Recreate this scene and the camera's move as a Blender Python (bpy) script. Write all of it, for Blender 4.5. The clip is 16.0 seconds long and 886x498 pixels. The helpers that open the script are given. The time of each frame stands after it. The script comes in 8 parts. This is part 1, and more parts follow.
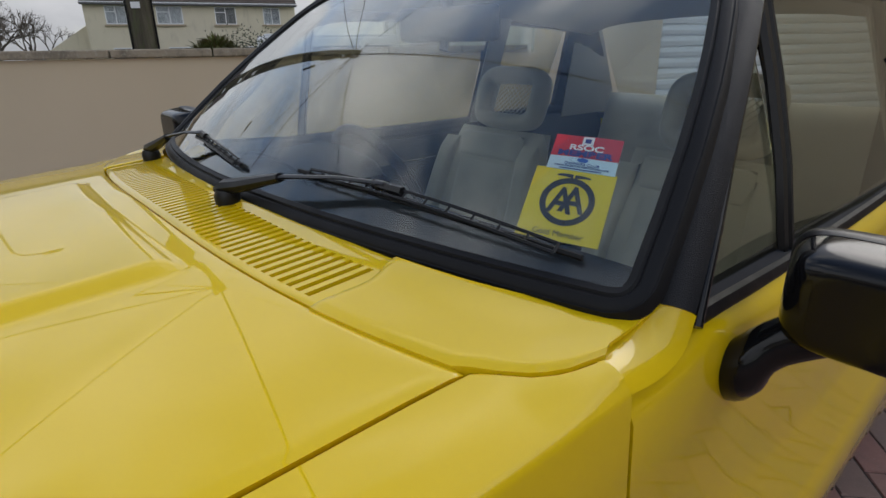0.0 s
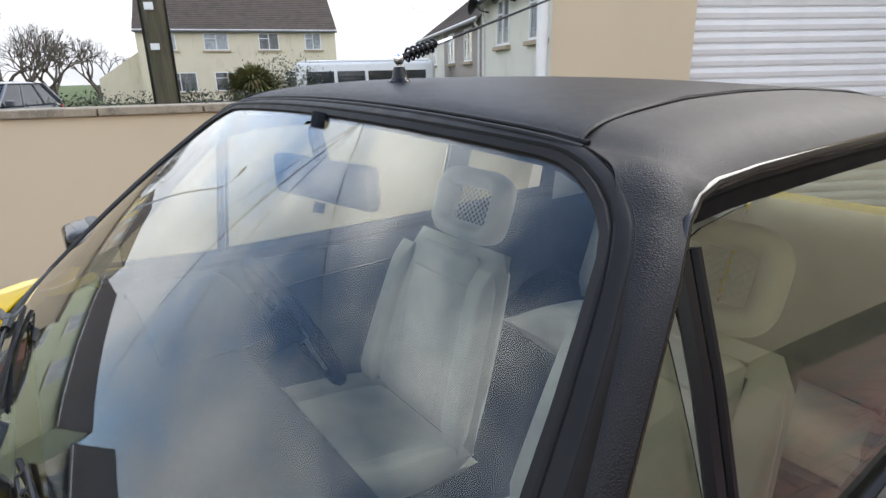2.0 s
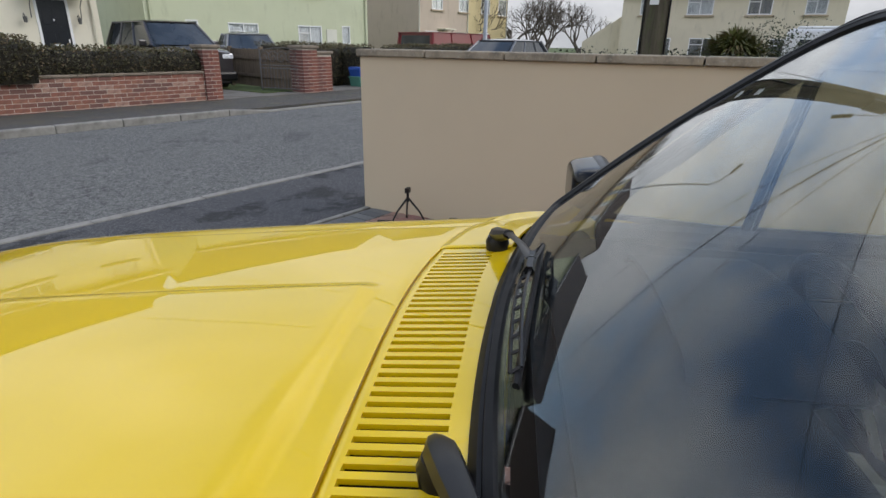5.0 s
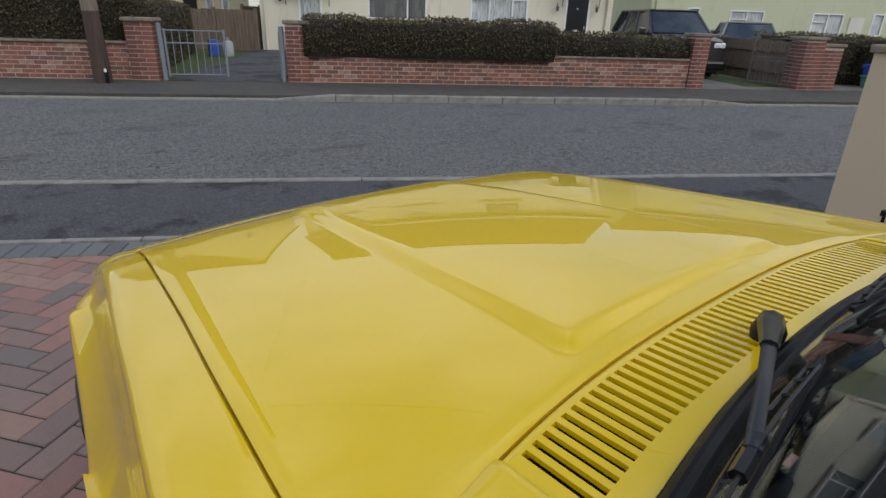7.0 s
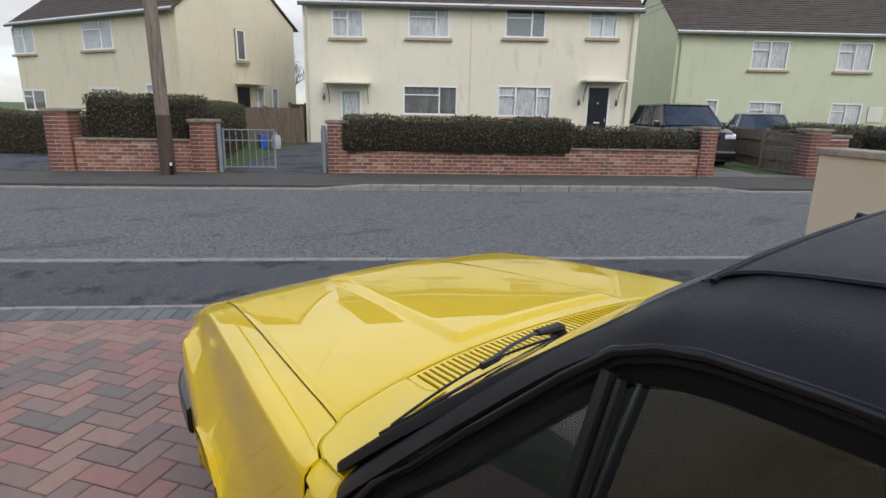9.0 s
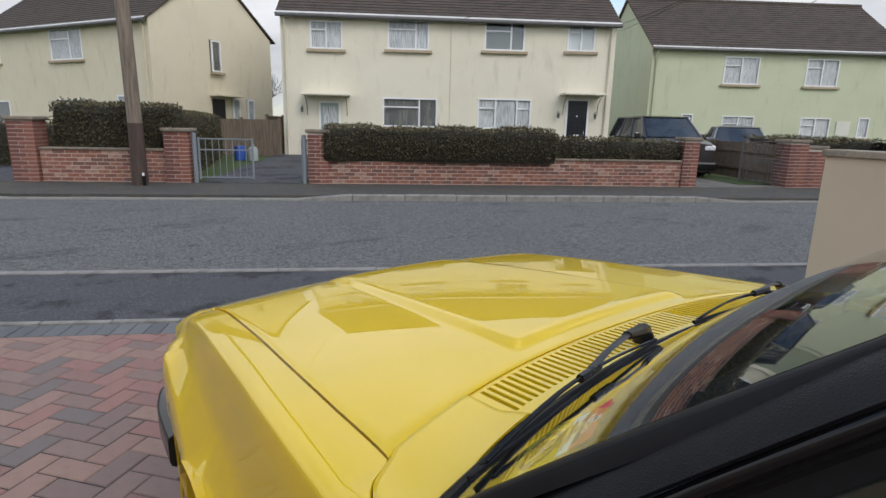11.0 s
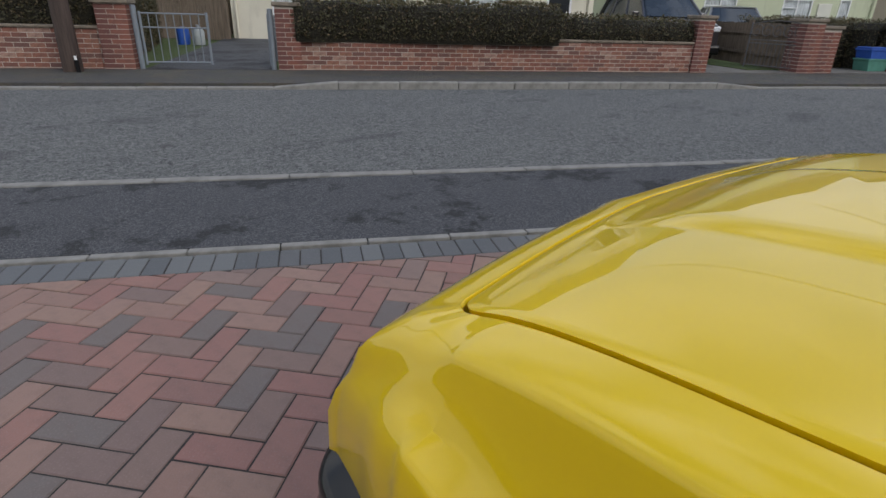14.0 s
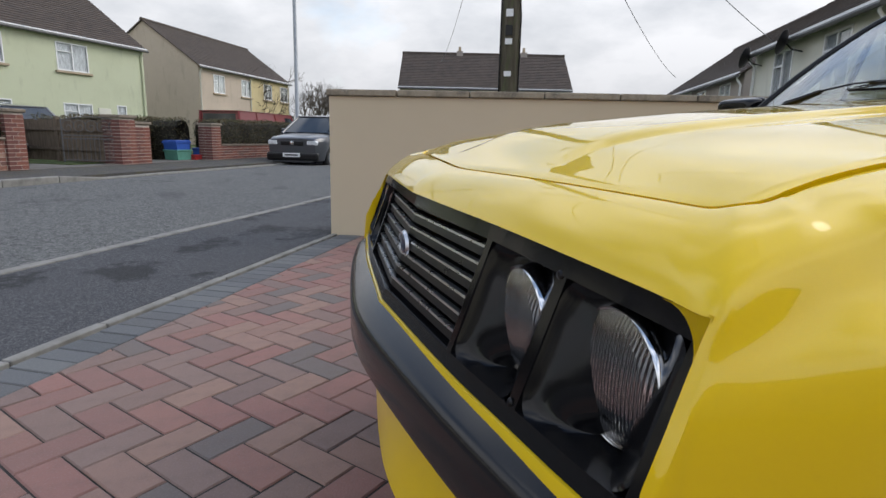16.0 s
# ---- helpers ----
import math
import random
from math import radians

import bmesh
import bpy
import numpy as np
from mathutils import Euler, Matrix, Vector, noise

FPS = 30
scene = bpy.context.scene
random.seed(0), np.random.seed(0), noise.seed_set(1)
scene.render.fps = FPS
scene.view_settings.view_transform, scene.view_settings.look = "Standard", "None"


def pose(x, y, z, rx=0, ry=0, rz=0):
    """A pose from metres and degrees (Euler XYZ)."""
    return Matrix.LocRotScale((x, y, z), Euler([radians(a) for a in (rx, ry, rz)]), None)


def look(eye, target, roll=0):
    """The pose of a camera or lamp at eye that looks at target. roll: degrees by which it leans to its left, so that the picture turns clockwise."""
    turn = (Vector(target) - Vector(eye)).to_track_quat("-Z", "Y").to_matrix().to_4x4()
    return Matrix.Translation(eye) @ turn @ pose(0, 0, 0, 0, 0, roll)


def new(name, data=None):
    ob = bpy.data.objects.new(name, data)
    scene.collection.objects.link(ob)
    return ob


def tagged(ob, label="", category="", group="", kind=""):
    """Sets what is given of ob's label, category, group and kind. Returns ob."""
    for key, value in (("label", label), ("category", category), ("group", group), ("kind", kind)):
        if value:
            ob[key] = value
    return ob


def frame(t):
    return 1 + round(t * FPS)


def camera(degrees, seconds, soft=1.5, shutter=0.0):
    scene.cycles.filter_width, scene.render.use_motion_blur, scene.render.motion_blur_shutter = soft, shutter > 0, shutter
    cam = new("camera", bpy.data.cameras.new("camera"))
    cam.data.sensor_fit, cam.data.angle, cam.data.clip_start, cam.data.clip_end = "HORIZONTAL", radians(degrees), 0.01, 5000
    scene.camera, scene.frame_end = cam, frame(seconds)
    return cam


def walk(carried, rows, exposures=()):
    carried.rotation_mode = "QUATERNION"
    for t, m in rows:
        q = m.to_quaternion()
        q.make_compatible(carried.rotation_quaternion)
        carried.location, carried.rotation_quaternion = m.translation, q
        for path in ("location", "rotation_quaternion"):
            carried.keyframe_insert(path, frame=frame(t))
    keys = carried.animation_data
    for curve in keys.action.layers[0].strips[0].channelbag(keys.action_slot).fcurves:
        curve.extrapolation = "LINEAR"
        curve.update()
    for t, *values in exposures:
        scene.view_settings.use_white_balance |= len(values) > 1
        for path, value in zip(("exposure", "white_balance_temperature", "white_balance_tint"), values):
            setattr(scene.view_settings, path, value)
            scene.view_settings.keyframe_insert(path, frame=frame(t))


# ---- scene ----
cam = camera(77.5, 16.0)
PATH = [
    (0, (-0.937, 0.281, 1.21), (0.478, -0.946, 0.509), -0.9),
    (0.5, (-0.914, 0.145, 1.24), (0.509, -1.07, 0.534), -1.1),
    (1, (-0.908, 0.007, 1.299), (0.546, -1.175, 0.601), -0.9),
    (1.5, (-0.885, -0.094, 1.375), (0.609, -1.237, 0.698), -0.9),
    (2, (-0.827, -0.164, 1.416), (0.69, -1.302, 0.78), -1.1),
    (2.5, (-0.67, -0.23, 1.415), (0.865, -1.37, 0.828), -0.9),
    (3, (-0.505, -0.243, 1.4), (1.04, -1.383, 0.84), -0.8),
    (3.5, (-0.413, -0.222, 1.379), (1.148, -1.345, 0.83), -1.0),
    (4, (-0.384, -0.149, 1.334), (1.338, -0.987, 0.757), -0.4),
    (4.5, (-0.394, -0.102, 1.316), (1.474, -0.352, 0.648), 0.2),
    (5, (-0.422, -0.053, 1.305), (1.43, 0.159, 0.581), 0.3),
    (5.2, (-0.437, -0.04, 1.296), (1.383, 0.335, 0.556), 0.6),
    (7.3, (-0.802, -0.295, 1.353), (0.264, 1.215, 0.589), 0.5),
    (7.5, (-0.832, -0.35, 1.384), (0.212, 1.181, 0.63), 0.4),
    (8, (-0.877, -0.512, 1.443), (0.167, 1.05, 0.758), 0.3),
    (8.5, (-0.943, -0.719, 1.494), (0.133, 0.862, 0.911), 0.1),
    (9, (-0.993, -0.854, 1.504), (0.104, 0.742, 1.007), 0.1),
    (9.2, (-1.005, -0.886, 1.517), (0.095, 0.715, 1.04), 0.1),
    (11.3, (-0.981, -0.489, 1.357), (0.232, 1.041, 0.926), 0.4),
    (11.5, (-0.991, -0.43, 1.337), (0.276, 1.055, 0.899), 0.5),
    (12, (-1.0, -0.216, 1.265), (0.308, 1.214, 0.771), 0.5),
    (12.5, (-0.998, -0.003, 1.271), (0.29, 1.405, 0.672), 0.7),
    (13, (-0.999, 0.22, 1.258), (0.262, 1.614, 0.576), 0.8),
    (13.5, (-1.019, 0.484, 1.223), (0.228, 1.861, 0.48), 0.7),
    (14, (-0.998, 0.697, 1.169), (0.232, 2.057, 0.37), 0.6),
    (14.5, (-0.952, 0.884, 1.134), (0.328, 2.134, 0.238), 0.5),
    (15, (-0.986, 1.082, 1.091), (0.541, 1.958, 0.144), 0.5),
    (15.3, (-0.975, 1.212, 1.033), (0.758, 1.644, 0.134), 0.5),
    (15.5, (-1.007, 1.316, 0.997), (0.818, 1.409, 0.185), 1.2),
    (16, (-0.993, 1.539, 0.896), (0.879, 0.98, 0.468), 1.1),
]
walk(cam, [(t, look(eye, target, roll)) for t, eye, target, roll in PATH],
     [(0.0, -0.15), (0.5, 0.26), (1.0, 0.75), (1.5, 1.0), (2.5, 0.95), (3.5, 0.62), (5.0, 0.2), (7.5, -0.15), (8.5, 0.0), (9.0, 0.25), (11.5, 0.05), (12.5, -0.17), (14.0, -0.12), (15.0, 0.0), (15.5, 0.05), (16.0, 0.22)])

# ---- sky and sun: bright broken cloud ----
world = bpy.data.worlds.new("sky")
scene.world = world
world.use_nodes = True
wn, wl = world.node_tree.nodes, world.node_tree.links
wn.clear()
SUN_EL, SUN_HEADING = radians(38), radians(-178)


def wnode(kind, **inputs):
    n = wn.new(kind)
    for k, v in inputs.items():
        n.inputs[k].default_value = v
    return n


sky = wn.new("ShaderNodeTexSky")
sky.sky_type = "NISHITA"
sky.sun_disc = False
sky.sun_elevation = SUN_EL
sky.sun_rotation = -SUN_HEADING
sky_level = wn.new("ShaderNodeBackground")
sky_level.inputs["Strength"].default_value = 0.21
wl.new(sky.outputs[0], sky_level.inputs["Color"])
coords = wn.new("ShaderNodeTexCoord")
stretch = wn.new("ShaderNodeMapping")
stretch.inputs["Scale"].default_value = (1.6, 1.6, 3.6)
wl.new(coords.outputs["Generated"], stretch.inputs["Vector"])
billow = wnode("ShaderNodeTexNoise", Scale=1.15, Detail=6.0, Roughness=0.55, Distortion=0.3)
wl.new(stretch.outputs[0], billow.inputs["Vector"])
cover = wn.new("ShaderNodeValToRGB")
cover.color_ramp.elements[0].position, cover.color_ramp.elements[0].color = 0.31, (0.0, 0.0, 0.0, 1)
cover.color_ramp.elements[1].position, cover.color_ramp.elements[1].color = 0.52, (1, 1, 1, 1)
up = wn.new("ShaderNodeSeparateXYZ")
wl.new(coords.outputs["Generated"], up.inputs[0])
thin = wn.new("ShaderNodeMapRange")  # the cloud opens to blue overhead
thin.inputs["From Min"].default_value, thin.inputs["From Max"].default_value = 0.45, 0.9
thin.inputs["To Min"].default_value, thin.inputs["To Max"].default_value = 0.0, 0.2
wl.new(up.outputs[2], thin.inputs["Value"])
open_sky = wn.new("ShaderNodeMath")
open_sky.operation = "SUBTRACT"
wl.new(billow.outputs["Fac"], open_sky.inputs[0])
wl.new(thin.outputs["Result"], open_sky.inputs[1])
wl.new(open_sky.outputs[0], cover.inputs[0])
shade = wn.new("ShaderNodeValToRGB")
shade.color_ramp.elements[0].position, shade.color_ramp.elements[0].color = 0.36, (0.95, 0.96, 1.0, 1)
shade.color_ramp.elements[1].position, shade.color_ramp.elements[1].color = 0.68, (0.62, 0.65, 0.70, 1)
folds = wnode("ShaderNodeTexNoise", Scale=2.6, Detail=8.0, Roughness=0.55)
wl.new(stretch.outputs[0], folds.inputs["Vector"])
wl.new(folds.outputs["Fac"], shade.inputs[0])
cloud_level = wn.new("ShaderNodeBackground")
wl.new(shade.outputs[0], cloud_level.inputs["Color"])
rise = wn.new("ShaderNodeMapRange")
rise.inputs["From Min"].default_value, rise.inputs["From Max"].default_value = 0.0, 1.0
rise.inputs["To Min"].default_value, rise.inputs["To Max"].default_value = 0.64, 2.15
wl.new(up.outputs[2], rise.inputs["Value"])
wl.new(rise.outputs["Result"], cloud_level.inputs["Strength"])
blend = wn.new("ShaderNodeMixShader")
wl.new(cover.outputs[0], blend.inputs[0])
wl.new(sky_level.outputs[0], blend.inputs[1])
wl.new(cloud_level.outputs[0], blend.inputs[2])
out = wn.new("ShaderNodeOutputWorld")
wl.new(blend.outputs[0], out.inputs["Surface"])

sun_data = bpy.data.lights.new("sun", "SUN")
sun_data.energy, sun_data.angle, sun_data.color = 0.95, radians(35), (1.0, 0.96, 0.9)
sun = new("sun", sun_data)
sun_from = Vector((-math.sin(SUN_HEADING) * math.cos(SUN_EL), math.cos(SUN_HEADING) * math.cos(SUN_EL), math.sin(SUN_EL)))
sun.matrix_world = look(sun_from * 60, (0, 0, 0))
# ---- building tools ----
# along the road: x to the right of it and gently downhill, y towards the houses opposite
STREET = Matrix.Rotation(radians(-29.3), 4, "Z") @ Matrix.Rotation(radians(1.05), 4, "Y")


def thing(name, label, category, at=None, group="", kind=""):
    ob = new(name)
    if at is not None:
        ob.matrix_world = at
    ob.empty_display_size = 0.1
    return tagged(ob, label, category, group, kind)


def mesh_of(name, bm, material, smooth=None):
    me = bpy.data.meshes.new(name)
    bm.normal_update()
    if smooth is not None:
        for f in bm.faces:
            f.smooth = True
        for e in bm.edges:
            if len(e.link_faces) == 2 and e.calc_face_angle() > radians(smooth):
                e.smooth = False
    bm.to_mesh(me)
    bm.free()
    for m in material if isinstance(material, (list, tuple)) else [material]:
        me.materials.append(m)
    return me


def part(name, bm, material, parent, label="", smooth=None, at=None):
    ob = new(name, mesh_of(name, bm, material, smooth))
    ob.parent = parent
    if at is not None:
        ob.matrix_basis = at
    if label:
        ob["label"] = label
    return ob


def lone(name, bm, material, label="", category="", kind="", at=None, smooth=None, group=""):
    ob = new(name, mesh_of(name, bm, material, smooth))
    if at is not None:
        ob.matrix_world = at
    return tagged(ob, label, category, group, kind)


def piece(name, me, parent, at):
    ob = new(name, me)
    ob.parent = parent
    ob.matrix_basis = at
    return ob


def box(bm, x0, x1, y0, y1, z0, z1, bevel=0.0, segs=2, mat_i=0):
    vs = [bm.verts.new((x, y, z)) for z in (z0, z1) for y in (y0, y1) for x in (x0, x1)]
    fs = [bm.faces.new([vs[i] for i in q]) for q in ((0, 2, 3, 1), (4, 5, 7, 6), (0, 1, 5, 4), (2, 6, 7, 3), (0, 4, 6, 2), (1, 3, 7, 5))]
    for f in fs:
        f.material_index = mat_i
    if bevel:
        es = list({e for f in fs for e in f.edges})
        bmesh.ops.bevel(bm, geom=es, offset=bevel, segments=segs, affect="EDGES", profile=0.5)
    return bm


def boxed(*a, **k):
    return box(bmesh.new(), *a, **k)


def prism(bm, outline, y0, y1, axis="y"):
    """An outline in (a, z) pushed from y0 to y1 along an axis."""
    def v(a, z, t):
        return {"y": (a, t, z), "x": (t, a, z), "z": (a, z, t)}[axis]
    lo = [bm.verts.new(v(a, z, y0)) for a, z in outline]
    hi = [bm.verts.new(v(a, z, y1)) for a, z in outline]
    n = len(outline)
    bm.faces.new(lo)
    bm.faces.new(hi[::-1])
    for i in range(n):
        bm.faces.new((lo[i], hi[i], hi[(i + 1) % n], lo[(i + 1) % n]))
    bmesh.ops.recalc_face_normals(bm, faces=bm.faces)
    return bm


def sheet(f, us, vs, thick=0.0, bm=None, close=False):
    """A surface f(u, v) over the given steps, thickened downwards along its normals."""
    bm = bm or bmesh.new()
    rows = [[bm.verts.new(f(u, v)) for v in vs] for u in us]
    faces = []
    for i in range(len(us) - 1):
        for j in range(len(vs) - (0 if close else 1)):
            k = (j + 1) % len(vs)
            faces.append(bm.faces.new((rows[i][j], rows[i + 1][j], rows[i + 1][k], rows[i][k])))
    if thick:
        bm.normal_update()
        bmesh.ops.solidify(bm, geom=faces, thickness=thick)
    return bm


def tube(points, radius, sides=8, bm=None, caps=True, squash=None):
    """A round bar along points; radius a number or one for each point."""
    bm = bm or bmesh.new()
    pts = [Vector(p) for p in points]
    rad = radius if isinstance(radius, (list, tuple)) else [radius] * len(pts)
    rings, up = [], Vector((0, 0, 1))
    for i, p in enumerate(pts):
        d = (pts[min(i + 1, len(pts) - 1)] - pts[max(i - 1, 0)]).normalized()
        if abs(d.dot(up)) > 0.95 and i == 0:
            up = Vector((0, 1, 0))
        a = d.cross(up).normalized()
        b = a.cross(d).normalized()
        up = b
        sq = squash or (1, 1)
        rings.append([bm.verts.new(p + rad[i] * (sq[0] * math.cos(2 * math.pi * k / sides) * a + sq[1] * math.sin(2 * math.pi * k / sides) * b)) for k in range(sides)])
    for r, s in zip(rings, rings[1:]):
        for k in range(sides):
            bm.faces.new((r[k], r[(k + 1) % sides], s[(k + 1) % sides], s[k]))
    if caps:
        bm.faces.new(rings[0][::-1])
        bm.faces.new(rings[-1])
    return bm


def turned(profile, sides=24, bm=None, at=None):
    """A turned shape from (radius, height) pairs round the z axis."""
    bm = bm or bmesh.new()
    m = at or Matrix()
    rings = []
    for r, z in profile:
        if r < 1e-5:
            rings.append([bm.verts.new(m @ Vector((0, 0, z)))])
        else:
            rings.append([bm.verts.new(m @ Vector((r * math.cos(2 * math.pi * k / sides), r * math.sin(2 * math.pi * k / sides), z))) for k in range(sides)])
    for a, b in zip(rings, rings[1:]):
        for k in range(sides):
            q = [a[k % len(a)], a[(k + 1) % len(a)], b[(k + 1) % len(b)], b[k % len(b)]]
            q = [v for i, v in enumerate(q) if v not in q[:i]]
            if len(q) > 2:
                bm.faces.new(q)
    return bm


def steps(a, b, n):
    return [a + (b - a) * i / n for i in range(n + 1)]


def lerp(a, b, t):
    return a + (b - a) * t


def curve(pairs, x):
    """A smooth line through (x, value) pairs."""
    pairs = sorted(pairs)
    if x <= pairs[0][0]:
        return pairs[0][1]
    if x >= pairs[-1][0]:
        return pairs[-1][1]
    n = len(pairs)
    k = next(i for i in range(n - 1) if x <= pairs[i + 1][0])
    slope = [(pairs[i + 1][1] - pairs[i][1]) / (pairs[i + 1][0] - pairs[i][0]) for i in range(n - 1)]

    def rate(i):  # kept from overshooting
        if i == 0 or i == n - 1:
            return slope[0] if i == 0 else slope[-1]
        a, b = slope[i - 1], slope[i]
        return 2 * a * b / (a + b) if a * b > 0 else 0.0

    (a, p), (b, q) = pairs[k], pairs[k + 1]
    h = b - a
    t = (x - a) / h
    return p * (1 + 2 * t) * (1 - t) ** 2 + rate(k) * h * t * (1 - t) ** 2 + q * t * t * (3 - 2 * t) + rate(k + 1) * h * t * t * (t - 1)


def fine(pts, n):
    """The polyline resampled by a smooth curve into n steps."""
    P = [Vector(p) for p in pts]
    res = []
    for i in range(n + 1):
        t = (len(P) - 1) * i / n
        k = min(int(t), len(P) - 2)
        f = t - k
        a, b, c, d = P[max(k - 1, 0)], P[k], P[k + 1], P[min(k + 2, len(P) - 1)]
        res.append(0.5 * ((2 * b) + (c - a) * f + (2 * a - 5 * b + 4 * c - d) * f * f + (3 * b - a - 3 * c + d) * f**3))
    return res


def sstep(a, b, x):
    t = min(1.0, max(0.0, (x - a) / (b - a)))
    return t * t * (3 - 2 * t)


# ---- materials ----
def srgb(r, g, b):
    return tuple((c / 255 / 12.92 if c / 255 <= 0.04045 else ((c / 255 + 0.055) / 1.055) ** 2.4) for c in (r, g, b)) + (1,)


class Mat:
    """A node material with a principled shader and a few ways to vary it."""

    def __init__(self, name, color, rough=0.5, metal=0.0, coat=0.0, spec=0.5, space="Object"):
        self.m = bpy.data.materials.new(name)
        self.m.use_nodes = True
        self.n, self.l = self.m.node_tree.nodes, self.m.node_tree.links
        self.p = self.n["Principled BSDF"]
        self.color = tuple(color)[:3] + (1,)
        self.set("Base Color", self.color).set("Roughness", rough).set("Metallic", metal)
        self.set("Coat Weight", coat).set("Coat Roughness", 0.012).set("Specular IOR Level", spec)
        self.diffuse = None
        tc = self.n.new("ShaderNodeTexCoord")
        self.vec = tc.outputs[space]
        if space == "World":
            self.vec = None
        self.normal = None

    def set(self, key, value):
        self.p.inputs[key].default_value = value
        return self

    def world_space(self):
        self.vec = self.n.new("ShaderNodeNewGeometry").outputs["Position"]
        return self

    def noise(self, scale, detail=4.0, rough=0.55, stretch=(1, 1, 1)):
        mp = self.n.new("ShaderNodeMapping")
        mp.inputs["Scale"].default_value = stretch
        self.l.new(self.vec, mp.inputs["Vector"])
        t = self.n.new("ShaderNodeTexNoise")
        t.inputs["Scale"].default_value, t.inputs["Detail"].default_value, t.inputs["Roughness"].default_value = scale, detail, rough
        self.l.new(mp.outputs[0], t.inputs["Vector"])
        return t.outputs["Fac"]

    def ramp(self, fac, lo, hi):
        r = self.n.new("ShaderNodeMapRange")
        r.inputs["From Min"].default_value, r.inputs["From Max"].default_value = lo, hi
        self.l.new(fac, r.inputs["Value"])
        return r.outputs["Result"]

    def tint(self, fac, color, amount=1.0):
        """Mixes a colour over what is there so far, by fac."""
        mix = self.n.new("ShaderNodeMix")
        mix.data_type = "RGBA"
        scale = self.n.new("ShaderNodeMath")
        scale.operation = "MULTIPLY"
        scale.inputs[1].default_value = amount
        self.l.new(fac, scale.inputs[0])
        self.l.new(scale.outputs[0], mix.inputs[0])
        if self.diffuse is None:
            mix.inputs[6].default_value = self.color
        else:
            self.l.new(self.diffuse, mix.inputs[6])
        mix.inputs[7].default_value = tuple(color)[:3] + (1,)
        self.diffuse = mix.outputs[2]
        self.l.new(self.diffuse, self.p.inputs["Base Color"])
        return self

    def per_piece(self, colors, island=False):
        """A colour of its own for every piece."""
        src = self.n.new("ShaderNodeNewGeometry").outputs["Random Per Island"] if island else self.n.new("ShaderNodeObjectInfo").outputs["Random"]
        ramp = self.n.new("ShaderNodeValToRGB")
        ramp.color_ramp.interpolation = "CONSTANT"
        els = ramp.color_ramp.elements
        for k, c in enumerate(colors):
            e = els[k] if k < 2 else els.new(k / len(colors))
            e.position, e.color = k / len(colors), tuple(c)[:3] + (1,)
        self.l.new(src, ramp.inputs[0])
        self.diffuse = ramp.outputs[0]
        self.l.new(self.diffuse, self.p.inputs["Base Color"])
        return self

    def bump(self, fac, strength=0.3, distance=0.002):
        b = self.n.new("ShaderNodeBump")
        b.inputs["Strength"].default_value, b.inputs["Distance"].default_value = strength, distance
        self.l.new(fac, b.inputs["Height"])
        if self.normal is not None:
            self.l.new(self.normal, b.inputs["Normal"])
        self.normal = b.outputs[0]
        self.l.new(self.normal, self.p.inputs["Normal"])
        return self

    def roughen(self, fac, lo, hi):
        r = self.n.new("ShaderNodeMapRange")
        r.inputs["To Min"].default_value, r.inputs["To Max"].default_value = lo, hi
        self.l.new(fac, r.inputs["Value"])
        self.l.new(r.outputs["Result"], self.p.inputs["Roughness"])
        return self

    def cells(self, scale, stretch=(1, 1, 1), feature="DISTANCE_TO_EDGE"):
        mp = self.n.new("ShaderNodeMapping")
        mp.inputs["Scale"].default_value = stretch
        self.l.new(self.vec, mp.inputs["Vector"])
        t = self.n.new("ShaderNodeTexVoronoi")
        t.feature = feature
        t.inputs["Scale"].default_value = scale
        self.l.new(mp.outputs[0], t.inputs["Vector"])
        return t.outputs["Distance"]


def mat(*a, **k):
    return Mat(*a, **k)


paint = mat("yellow_paint", (0.78, 0.53, 0.004), rough=0.4, coat=1.0, spec=0.08)
paint.tint(paint.ramp(paint.noise(3.0), 0.4, 0.7), (0.71, 0.495, 0.004), 0.6)
YELLOW = paint.m

vin = mat("black_vinyl", (0.009, 0.009, 0.011), rough=0.42, spec=0.2)
vin.bump(vin.ramp(vin.cells(430.0, (1, 1, 1)), 0.0, 0.35), 0.34, 0.0008).roughen(vin.noise(60.0), 0.36, 0.5)
vin.tint(vin.ramp(vin.noise(7.0), 0.45, 0.75), (0.016, 0.016, 0.018), 0.7)
VINYL = vin.m
rub = mat("black_rubber", (0.010, 0.010, 0.011), rough=0.45, spec=0.16)
rub.roughen(rub.noise(30.0), 0.35, 0.6).tint(rub.ramp(rub.noise(11.0), 0.5, 0.8), (0.018, 0.018, 0.02), 0.6)
RUBBER = rub.m
blk = mat("black_satin_metal", (0.007, 0.007, 0.008), rough=0.32, spec=0.35)
blk.roughen(blk.noise(14.0), 0.22, 0.4)
SATIN_BLACK = blk.m
gls = mat("black_gloss", (0.006, 0.006, 0.007), rough=0.16, spec=0.33)
gls.roughen(gls.noise(8.0), 0.06, 0.15)
GLOSS_BLACK = gls.m
bmp = mat("black_bumper_coating", (0.009, 0.0095, 0.011), rough=0.2, spec=0.38)
bmp.roughen(bmp.noise(12.0), 0.13, 0.24)
BUMPER_BLACK = bmp.m
dark = mat("dark_interior", (0.010, 0.012, 0.018), rough=0.75, spec=0.2)
dark.tint(dark.ramp(dark.noise(16.0), 0.4, 0.7), (0.014, 0.017, 0.024), 0.7)
DARK = dark.m
crm = mat("chrome", (0.75, 0.76, 0.78), rough=0.08, metal=1.0)
